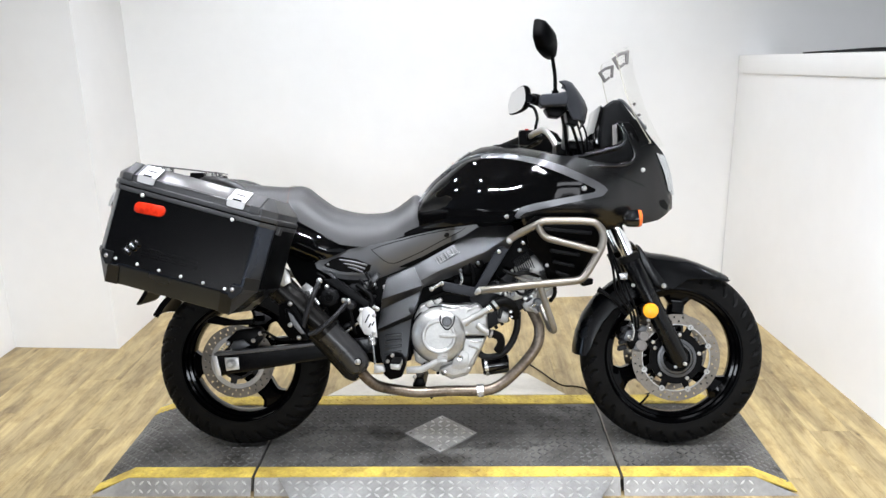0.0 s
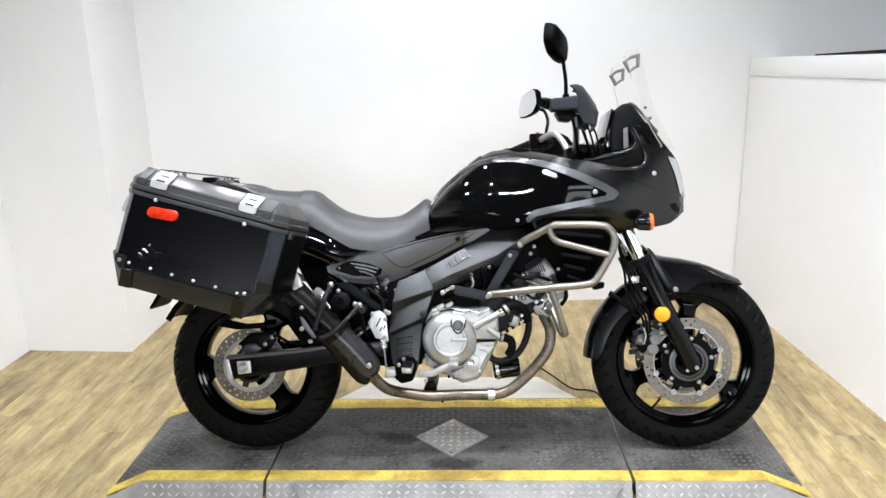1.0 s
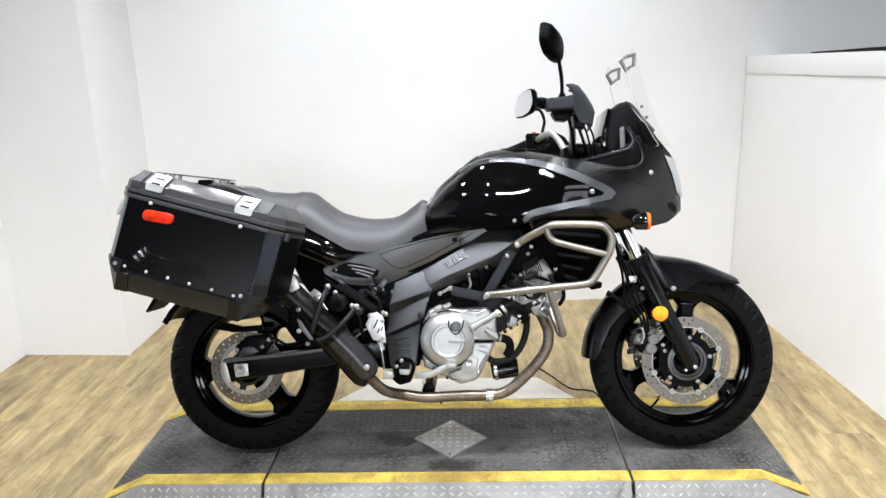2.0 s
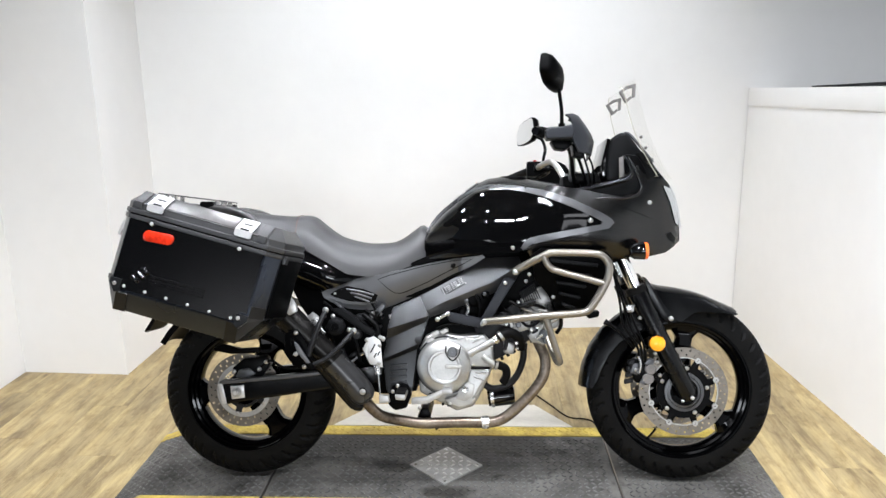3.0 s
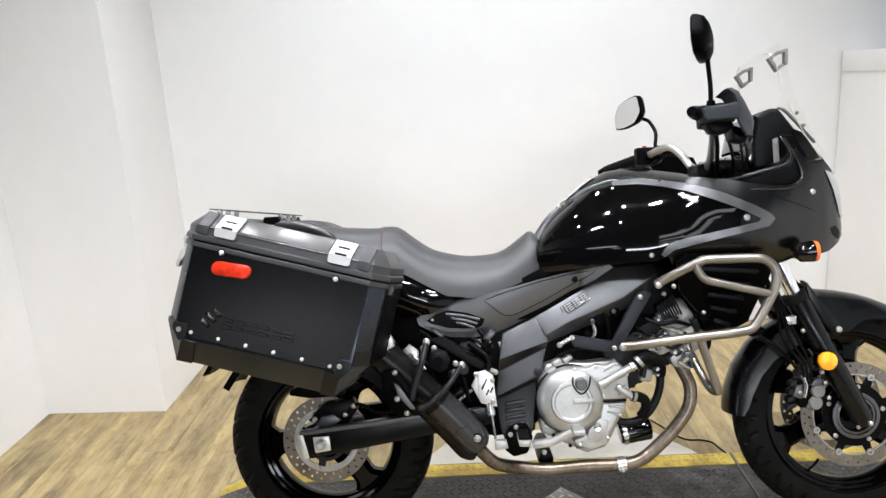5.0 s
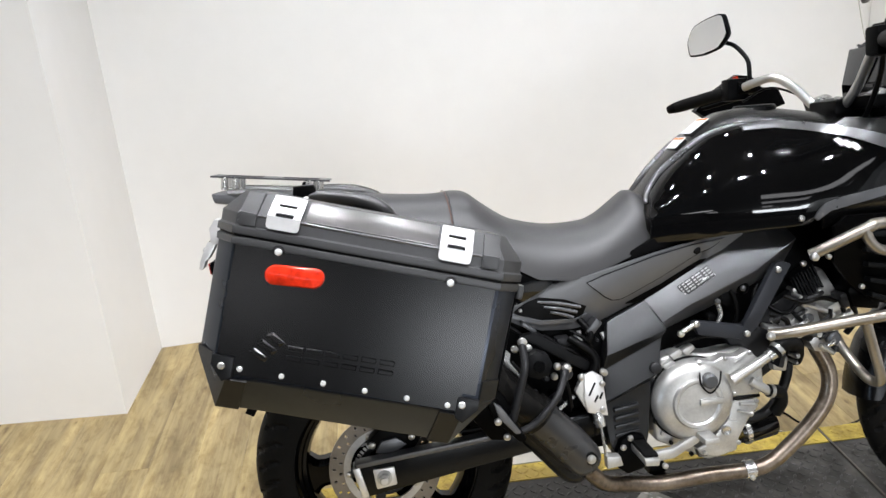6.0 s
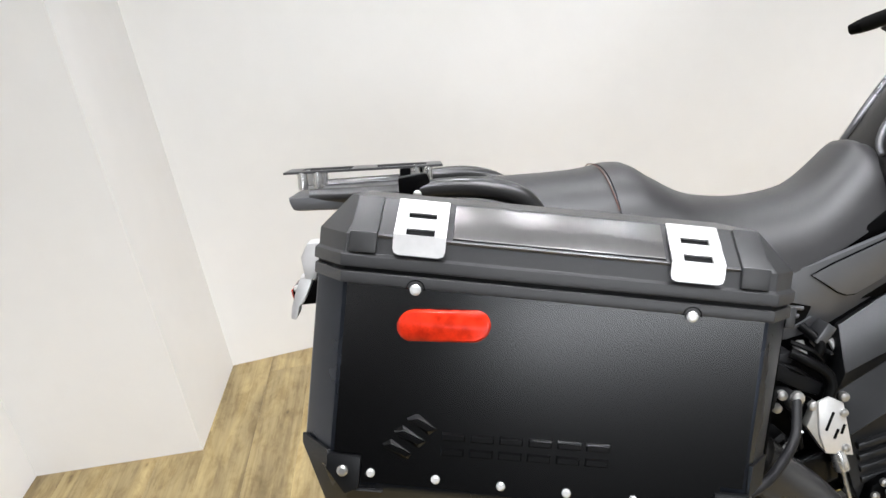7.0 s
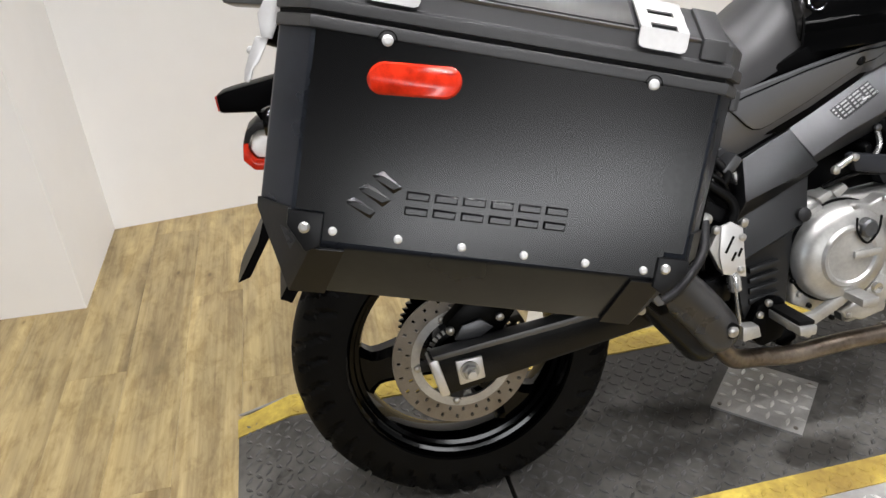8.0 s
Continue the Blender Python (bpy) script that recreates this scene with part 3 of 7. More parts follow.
for s in (-1, 1):
    c = (FW[0], s * 0.073, FW[2])
    disc = part("brake_disc", brake_disc(B(), c, 0.117, 0.152, 0.005, 150, 5), STEEL, front_wheel, "drilled steel brake disc")
    bm = lathe(B(), [(0.045, -0.003), (0.092, -0.004), (0.092, 0.004), (0.045, 0.003)], c, 40)
    part("disc_carrier", bm, BLACKMETAL, front_wheel)
    for k in range(8):
        part("carrier_arm", spoke(B(), c, 45 * k + 20, 0.08, 0.122, 0.028, 0.022, 0.007, 0.006), BLACKMETAL, front_wheel)
    for k in range(8):
        a = radians(45 * k + 20)
        lathe_bm = lathe(B(), [(0.004, -0.006), (0.0095, -0.006), (0.0095, 0.006), (0.004, 0.006)], (c[0] + 0.117 * math.cos(a), c[1] + s * 0.002, c[2] + 0.117 * math.sin(a)), 14)
        part("disc_rivet", lathe_bm, BOLT, front_wheel)
    if s < 0:
        for k in range(5):
            a = radians(72 * k + 10)
            bolts(front_wheel, [(c[0] + 0.081 * math.cos(a), c[1] - 0.004, c[2] + 0.081 * math.sin(a))], r=0.0085)
        sensor = part("sensor_ring", lathe(B(), [(0.057, -0.004), (0.067, -0.003), (0.067, 0.004), (0.057, 0.004)], (c[0], c[1] - 0.012, c[2]), 48), FRAMEGREY, front_wheel, "toothed steel sensor ring")
        part("inner_ring", lathe(B(), [(0.048, -0.004), (0.0545, -0.003), (0.0545, 0.004), (0.048, 0.004)], (c[0], c[1] - 0.010, c[2]), 48), FRAMEGREY, front_wheel)
        part("disc_lip", lathe(B(), [(0.1155, -0.0032), (0.1185, -0.0032), (0.1185, 0.003), (0.1155, 0.003)], c, 90), BOLT, front_wheel)
bm = tube(B(), [(0.66, 0.0, 0.135), (0.675, -0.012, 0.155), (0.69, -0.02, 0.178)], 0.004, 8)
part("valve_stem", bm, BLACKMETAL, front_wheel)
# rear wheel
bm = lathe(B(), rim_profile(0.217, 0.056), RW, 80)
hub = lathe(B(), [(0.012, -0.08), (0.05, -0.08), (0.06, -0.055), (0.06, 0.055), (0.05, 0.08), (0.012, 0.08)], RW, 32)
rear_wheel = part("rear_wheel", bm, RIMPAINT, bike, "gloss black three-spoke cast rear wheel")
part("hub", hub, RIMPAINT, rear_wheel)
for a in (186, 306, 66):
    part("spoke", spoke(B(), RW, a, 0.04, 0.189, 0.09, 0.075, 0.07, 0.05, 1.9), RIMPAINT, rear_wheel)
part("tyre", tyre(B(), RW, 0.309, 0.215, 0.150), RUBBER, rear_wheel, "wide black rear tyre with tread grooves", 30)
c = (-0.766, -0.083, 0.320)
part("brake_disc", brake_disc(B(), c, 0.092, 0.129, 0.005, 130, 5), STEEL, rear_wheel, "drilled steel rear brake disc")
bm = lathe(B(), [(0.080, -0.003), (0.096, -0.003), (0.096, 0.003), (0.080, 0.003)], c, 60)
part("disc_carrier", bm, CASE, rear_wheel, "bright disc carrier ring")
for k in range(5):
    part("carrier_arm", spoke(B(), c, 72 * k + 40, 0.05, 0.084, 0.026, 0.026, 0.006, 0.006), CYLDARK, rear_wheel)
part("sensor_ring", lathe(B(), [(0.052, -0.003), (0.062, -0.003), (0.062, 0.003), (0.052, 0.003)], (c[0], c[1] - 0.006, c[2]), 48), CYLDARK, rear_wheel)
bolts(rear_wheel, [(c[0] + 0.086 * math.cos(radians(72 * k + 40)), c[1] - 0.002, c[2] + 0.086 * math.sin(radians(72 * k + 40))) for k in range(5)], r=0.008)
bm = B()
ring = []
for k in range(94):
    a, r = 2 * math.pi * k / 94, 0.098 if k % 2 else 0.088
    ring.append((RW[0] + r * math.cos(a), RW[2] + r * math.sin(a)))
prism(bm, ring, 0.088, 0.096, 0)
part("sprocket", bm, BLACKMETAL, rear_wheel)
bm = tube(B(), [(RW[0], -0.15, RW[2] + 0.004), (RW[0], 0.15, RW[2])], 0.011, 16, smooth=False)
part("axle", bm, POLISHED, rear_wheel)

# swingarm
bm = prism(B(), [(-0.835, 0.357), (-0.815, 0.28), (-0.70, 0.298), (-0.44, 0.338), (-0.27, 0.36), (-0.26, 0.42), (-0.44, 0.398), (-0.60, 0.380)], -0.145, -0.105, 0.008, 3)
prism(bm, [(-0.835, 0.357), (-0.815, 0.28), (-0.44, 0.338), (-0.27, 0.36), (-0.26, 0.42), (-0.60, 0.380)], 0.105, 0.145, 0.008)
block(bm, (-0.42, -0.12, 0.34), (-0.30, 0.12, 0.40), 0.01)
swing = part("swingarm", bm, FENDERBLACK, bike, "black box-section swingarm")
bm = prism(B(), [(-0.793, 0.346), (-0.788, 0.300), (-0.742, 0.306), (-0.745, 0.348)], -0.151, -0.144, 0.003)
# Grey strip paints the light that the black arm's top chamfer catches.
part("lit_top_edge", prism(B(), [(-0.826, 0.351), (-0.60, 0.3715), (-0.42, 0.3925), (-0.42, 0.4035), (-0.60, 0.3845), (-0.832, 0.3615)], -0.1475, -0.112, 0.003), COVERGREY, swing, "grey strip painting the light on the swingarm's top edge")
part("axle_plate", bm, PLATE, swing, "bright axle adjuster plate")
bm = prism(B(), [(-0.838, 0.352), (-0.822, 0.282), (-0.806, 0.284), (-0.822, 0.354)], -0.148, -0.104, 0.003)
part("end_cap", bm, PLATE, swing, "bright swingarm end cap")
part("washer", lathe(B(), [(0.005, -0.002), (0.017, -0.002), (0.017, 0.002), (0.005, 0.002)], (-0.769, -0.153, 0.326), 24), BOLT, swing)
part("axle_nut", tube(B(), [(-0.769, -0.150, 0.326), (-0.769, -0.163, 0.326), (-0.769, -0.165, 0.326)], [0.0135, 0.0135, 0.011], 6, smooth=False), BOLT, swing, "bright hexagon axle nut", 20)
part("axle_end", tube(B(), [(-0.769, -0.160, 0.326), (-0.769, -0.174, 0.326)], 0.0075, 14, smooth=False), PLATE, swing)
bm = prism(B(), [(-0.15, 0.32), (-0.14, 0.70), (-0.40, 0.73), (-0.60, 0.70), (-0.56, 0.62), (-0.50, 0.53), (-0.462, 0.44), (-0.435, 0.35), (-0.27, 0.31)], -0.10, 0.10, 0.012)
part("inner_body", bm, SATIN, bike)
bm = tube(B(), [(-0.40, 0.0, 0.66), (-0.30, 0.0, 0.36)], 0.035, 14, smooth=False)
part("rear_shock", bm, BLACKMETAL, bike)
# rear caliper
bm = prism(B(), [(-0.80, 0.40), (-0.77, 0.355), (-0.70, 0.365), (-0.665, 0.41), (-0.68, 0.445), (-0.76, 0.435)], -0.115, -0.06, 0.008)
caliper = part("rear_caliper", bm, BLACKMETAL, bike)
bm = prism(B(), [(-0.785, 0.372), (-0.745, 0.366), (-0.712, 0.385), (-0.735, 0.404), (-0.77, 0.398)], -0.122, -0.114, 0.003)
part("caliper_cover", bm, FRAMEGREY, caliper)
bolts(caliper, [(-0.79, -0.118, 0.39), (-0.70, -0.118, 0.40), (-0.675, -0.118, 0.425)], r=0.009)
for k in range(9):
    a = radians(95 + 8 * k)
    part("sensor_tooth", block(B(), (-0.004, -0.002, -0.0025), (0.004, 0.002, 0.0025), 0, pose(-0.766 + 0.070 * math.cos(a), -0.100, 0.320 + 0.070 * math.sin(a), 0, -math.degrees(a), 0)), BOLT, caliper)
part("brake_hose", tube(B(), [(-0.70, -0.11, 0.40), (-0.66, -0.12, 0.43), (-0.60, -0.13, 0.405), (-0.50, -0.13, 0.41), (-0.40, -0.12, 0.42)], 0.005, 8), WIRE, caliper)

# front fork
for s in (-1, 1):
    y = s * 0.105
    lower = part("fork_slider", tube(B(), [(0.783, y, 0.300), (0.776, y, 0.325), (0.70, y, 0.478), (0.606, y, 0.668), (0.603, y, 0.676)], [0.022, 0.032, 0.031, 0.033, 0.029], 20, 5, smooth=False), FENDERBLACK, bike, "black front fork slider")
    part("stanchion", tube(B(), [(0.610, y, 0.66), (0.52, y, 0.87)], 0.0215, 20, smooth=False), CHROME, lower, "chromed fork tube")
    part("fork_upper", tube(B(), [(0.535, y, 0.835), (0.43, y, 1.06)], 0.027, 20, smooth=False), BLACKMETAL, lower)
    part("dust_seal", tube(B(), [(0.607, y, 0.665), (0.598, y, 0.686)], 0.035, 20, smooth=False), RUBBER, lower)
    if s < 0:
        bolts(lower, [(0.786, -0.138, 0.312)], r=0.008, h=0.006)
        bolts(lower, [(0.756, -0.130, 0.300)], r=0.006)
        bm = B()
        prism(bm, [(0.640, 0.52), (0.688, 0.505), (0.668, 0.472), (0.640, 0.480)], -0.150, -0.12, 0.004)
        part("reflector_bracket", bm, SATIN, lower)
        bm = lathe(B(), [(0.001, -0.008), (0.020, -0.007), (0.0255, -0.003), (0.0255, 0.008), (0.001, 0.008)], (0.664, -0.160, 0.499), 40)
        part("reflector", bm, ORANGE, lower, "round orange side reflector")
        bolts(lower, [(0.612, -0.13, 0.582)], r=0.007)
bm = prism(B(), [(0.40, 1.045), (0.39, 1.075), (0.47, 1.075), (0.485, 1.04)], -0.135, 0.135, 0.008)
prism(bm, [(0.49, 0.84), (0.48, 0.88), (0.57, 0.88), (0.58, 0.84)], -0.135, 0.135, 0.008)
part("fork_clamp", bm, BLACKMETAL, bike)
# front caliper and hoses
for s in (-1, 1):
    bm = prism(B(), [(0.585, 0.40), (0.60, 0.44), (0.655, 0.43), (0.675, 0.39), (0.655, 0.355), (0.60, 0.36)], s * 0.125, s * 0.06, 0.008)
    cal = part("front_caliper", bm, BLACKMETAL, bike)
    if s < 0:
        for x, z in ((0.648, 0.408), (0.640, 0.375)):
            part("piston_cap", lathe(B(), [(0.001, -0.008), (0.016, -0.008), (0.019, -0.004), (0.019, 0.01), (0.001, 0.01)], (x, -0.127, z), 24), CLIPGREY, cal)
        bm = prism(B(), [(0.578, 0.395), (0.590, 0.425), (0.612, 0.432), (0.622, 0.41), (0.605, 0.385)], -0.126, -0.10, 0.005)
        prism(bm, [(0.60, 0.445), (0.615, 0.475), (0.635, 0.47), (0.625, 0.445)], -0.118, -0.10, 0.004)
        prism(bm, [(0.625, 0.425), (0.640, 0.445), (0.660, 0.44), (0.655, 0.42)], -0.135, -0.11, 0.004)
        prism(bm, [(0.610, 0.36), (0.632, 0.352), (0.64, 0.362), (0.62, 0.375)], -0.132, -0.10, 0.004)
        part("caliper_body", bm, FRAMEGREY, cal, "worn grey caliper castings")
        for k in range(4):
            part("pad_fin", prism(B(), [(0.566 + 0.004 * k, 0.352 + 0.022 * k), (0.594 + 0.004 * k, 0.360 + 0.022 * k), (0.594 + 0.004 * k, 0.372 + 0.022 * k), (0.568 + 0.004 * k, 0.366 + 0.022 * k)], -0.112, -0.08, 0.002), CYLDARK, cal)
        part("hose_union", tube(B(), [(0.606, -0.135, 0.395), (0.612, -0.137, 0.425), (0.606, -0.134, 0.45)], 0.005, 8), POLISHED, cal)
        bolts(cal, [(0.672, -0.12, 0.43), (0.682, -0.118, 0.385), (0.60, -0.125, 0.405), (0.612, -0.12, 0.45), (0.665, -0.12, 0.46)], r=0.0075)
        for k in range(3):
            part("brake_hose", tube(B(), [(0.612 + 0.01 * k, -0.125, 0.43), (0.60 + 0.012 * k, -0.135, 0.49), (0.555 + 0.02 * k, -0.13, 0.56), (0.545 + 0.01 * k, -0.12, 0.64), (0.525, -0.09, 0.75), (0.48, -0.07, 0.9)], 0.0042, 8), WIRE, cal)
bm = prism(B(), [(0.572, 0.650), (0.585, 0.668), (0.605, 0.66), (0.605, 0.625), (0.585, 0.62)], -0.10, 0.10, 0.008)
part("fork_brace", bm, SATIN, bike)
bm = prism(B(), [(0.562, 0.625), (0.592, 0.628), (0.59, 0.603), (0.57, 0.602)], -0.14, -0.125, 0.003)
part("hose_clamp", bm, POLISHED, bike)


# front fender
def fender(bm, prof, half, skirts, th=0.004):
    rings = []
    for (x, z), sk in zip(prof, skirts):
        o = [(-half - 0.004, -sk), (-half, -sk * 0.5), (-half * 0.9, -0.010), (-half * 0.6, 0.003), (0, 0.010), (half * 0.6, 0.003), (half * 0.9, -0.010), (half, -sk * 0.5), (half + 0.004, -sk)]
        d = Vector((x - FW[0], 0, z - FW[2])).normalized()
        rings.append([(x + d.x * b, a, z + d.z * b) for a, b in o] + [(x + d.x * (b - th), a * 0.95, z + d.z * (b - th)) for a, b in reversed(o)])
    return loft(bm, rings)


bm = fender(B(), [(0.632, 0.720), (0.655, 0.690), (0.70, 0.676), (0.763, 0.667), (0.82, 0.654), (0.861, 0.640), (0.915, 0.616), (0.955, 0.598), (0.962, 0.594)], 0.066, [0.02, 0.07, 0.105, 0.105, 0.06, 0.045, 0.025, 0.012, 0.006])
front_fender = part("front_fender", bm, FENDERBLACK, bike, "satin black front mudguard")
bm = fender(B(), [(0.430, 0.330), (0.432, 0.36), (0.441, 0.405), (0.466, 0.468), (0.508, 0.527), (0.56, 0.572), (0.61, 0.605)], 0.064, [0.03, 0.045, 0.05, 0.055, 0.06, 0.07, 0.07])
part("fender_rear", bm, FENDERBLACK, front_fender, "rear section of the front mudguard")
bm = prism(B(), [(0.630, 0.722), (0.642, 0.712), (0.690, 0.640), (0.740, 0.575), (0.722, 0.556), (0.690, 0.580), (0.650, 0.650)], -0.108, -0.070, 0.006)
part("fork_guard", bm, FENDERBLACK, front_fender)
bolts(front_fender, [(0.721, -0.110, 0.578)], r=0.010)
part("cable_guide", tube(B(), [(0.50, -0.09, 0.565), (0.525, -0.1, 0.55), (0.56, -0.11, 0.52), (0.595, -0.115, 0.475)], [0.011, 0.006, 0.005, 0.005], 8), WIRE, front_fender)

# tank and fairing share one breadth field
TX = [-0.125, -0.115, -0.064, -0.002, 0.059, 0.099, 0.159, 0.22, 0.32, 0.40, 0.5]
TZ = [0.862, 0.885, 0.948, 1.004, 1.048, 1.066, 1.073, 1.066, 1.048, 1.027, 1.0]


def tank_half(x, z):
    zt, wx, zm = float(np.interp(x, TX, TZ)) + 0.004, float(np.interp(x, [-0.125, -0.06, 0.0, 0.1, 0.2, 0.3, 0.5], [0.10, 0.135, 0.165, 0.198, 0.212, 0.218, 0.222])), 0.84
    if z <= zm:
        return wx * (1 - 0.35 * min(1, (zm - z) / 0.12) ** 2)
    t = min(1, (z - zm) / max(0.02, zt - zm))
    return wx * max(0, 1 - t ** 2.1) ** 0.56


def cowl_half(x, z):
    p = float(np.interp(x, [0.15, 0.30, 0.42, 0.5, 0.56, 0.62, 0.68, 0.73, 0.76, 0.79], [0.218, 0.228, 0.232, 0.222, 0.205, 0.18, 0.145, 0.105, 0.07, 0.02]))
    k = 1 - 0.42 * max(0, (z - 0.92) / 0.3) ** 1.6 if z > 0.92 else 1 - 0.35 * (max(0, 0.87 - z) / 0.11) ** 2
    return p * k


def half_width(x, z):
    s = smooth(0.16, 0.36, x)
    return (1 - s) * tank_half(x, z) + s * cowl_half(x, z)


rings = []
for x in np.linspace(-0.122, 0.44, 34):
    zt = float(np.interp(x, TX, TZ))
    zb = float(np.interp(x, [-0.122, -0.09, 0.0, 0.2, 0.44], [0.805, 0.795, 0.80, 0.81, 0.87]))
    zs = [zb + (zt - zb) * math.sin(math.pi / 2 * k / 16) for k in range(17)]
    right = [(x, -max(0.01, tank_half(x, z) - 0.008), z) for z in zs[:-1]]
    rings.append(right + [(x, 0, zt)] + [(px, -py, pz) for px, py, pz in reversed(right)])
tank = part("fuel_tank", loft(B(), rings), CHARCOAL, bike, "fuel tank in charcoal metallic paint", 60)
GLOSS_OUT = [(-0.117, 0.850), (-0.099, 0.896), (-0.065, 0.938), (-0.007, 0.985), (0.036, 1.012), (0.094, 1.030), (0.169, 1.024), (0.225, 1.013), (0.28, 0.998), (0.373, 0.959), (0.43, 0.934), (0.474, 0.910), (0.474, 0.900), (0.466, 0.893), (0.354, 0.875), (0.26, 0.857), (0.233, 0.847), (0.216, 0.825), (0.205, 0.812), (0.195, 0.806), (0.09, 0.803), (0.0, 0.792), (-0.117, 0.782)]
TRIM_OUT = [(0.10, 1.030), (0.14, 1.036), (0.19, 1.036), (0.279, 1.015), (0.37, 0.983), (0.462, 0.939), (0.498, 0.918), (0.509, 0.904), (0.492, 0.885), (0.37, 0.862), (0.24, 0.834), (0.214, 0.815), (0.205, 0.822), (0.214, 0.838), (0.228, 0.852), (0.255, 0.861), (0.354, 0.879), (0.464, 0.898), (0.470, 0.907), (0.425, 0.930), (0.372, 0.954), (0.28, 0.993), (0.225, 1.009), (0.169, 1.020), (0.10, 1.020)]
for s in (-1, 1):
    side = part("tank_side", panel(B(), GLOSS_OUT, lambda x, z: half_width(x, z) + 0.005, 0.006, 0.016, side=s), GLOSS, tank, "gloss black tank side panel", 50)
    edge = [(x - 0.002, z + 0.001) for x, z in GLOSS_OUT[1:5]] + [(0.094, 1.032), (0.125, 1.032)]
    part("tank_trim", tube(B(), [(x, s * (half_width(x, z) - 0.003), z) for x, z in [(-0.114, 0.874)] + edge], [0.004, 0.0065, 0.0075, 0.008, 0.0075, 0.006, 0.003], 14), TRIM, tank, "rounded grey edge band of the tank side")
    part("tank_trim", panel(B(), TRIM_OUT, lambda x, z: half_width(x, z) + 0.009, 0.006, 0.014, side=s), TRIM, tank, "grey trim band round the tank side", 50)
    if s < 0:
        bolts(tank, [(0.430, -half_width(0.43, 0.911) - 0.006, 0.911)], r=0.010)
        bolts(tank, [(0.179, -half_width(0.179, 0.822) - 0.006, 0.822)], r=0.008)
        for k in range(3):
            e = panel(B(), [(0.262 + 0.013 * k, 0.985 - 0.006 * k), (0.274 + 0.013 * k, 0.989 - 0.006 * k), (0.285 + 0.013 * k, 0.974 - 0.006 * k), (0.273 + 0.013 * k, 0.970 - 0.006 * k)], lambda x, z: half_width(x, z) + 0.0075, 0.002, 0.008)
            part("emblem", e, POLISHED, tank, "small slanted silver emblem bar")
bm = lathe(B(), [(0.001, 0), (0.045, 0), (0.05, -0.006), (0.05, -0.02), (0.001, -0.02)], (0, 0, 0), 32)
bm.transform(pose(0.19, 0, 1.075, 92, 0, 0) @ pose(0, 0, 0, 0, 0, 0))
part("fuel_cap", bm, BLACKMETAL, tank)
for x, le in ((-0.008, 0.036), (0.040, 0.056)):
    a = math.atan2(float(np.interp(x + 0.03, TX, TZ)) - float(np.interp(x - 0.03, TX, TZ)), 0.06)
    at = pose(x, 0.0, float(np.interp(x, TX, TZ)) + 0.0025, 0, -math.degrees(a), 0)
    part("warning_label", block(B(), (-le / 2, -0.034, 0.0), (le / 2, 0.026, 0.0015), 0.0005, at), STICKER, tank, "white warning label on the tank")
    part("print_bar", block(B(), (le / 2 - 0.008, -0.032, 0.0017), (le / 2 - 0.002, 0.024, 0.0022), 0, at), AMBER, tank)
    for k in range(4):
        part("print_bar", block(B(), (-le * 0.42, -0.029 + 0.013 * k, 0.0017), (le * 0.22, -0.027 + 0.013 * k, 0.0021), 0, at), CLIPGREY, tank)

COWL = [(0.222, 0.828), (0.236, 0.792), (0.30, 0.818), (0.413, 0.808), (0.485, 0.800), (0.505, 0.785), (0.520, 0.770), (0.575, 0.790), (0.645, 0.792), (0.700, 0.803), (0.735, 0.825), (0.752, 0.845), (0.752, 0.875), (0.742, 0.935), (0.718, 1.030), (0.668, 1.085), (0.628, 1.140), (0.600, 1.150), (0.590, 1.10), (0.605, 1.04), (0.600, 1.012), (0.575, 0.994), (0.53, 0.992), (0.47, 1.0), (0.38, 1.018), (0.30, 1.03), (0.235, 0.99), (0.22, 0.90)]
HEADLIGHT = [(0.690, 1.030), (0.724, 1.020), (0.745, 0.955), (0.752, 0.895), (0.738, 0.905), (0.716, 0.975)]
VENT = [(0.698, 0.868), (0.718, 0.873), (0.740, 0.850), (0.732, 0.836), (0.708, 0.848)]
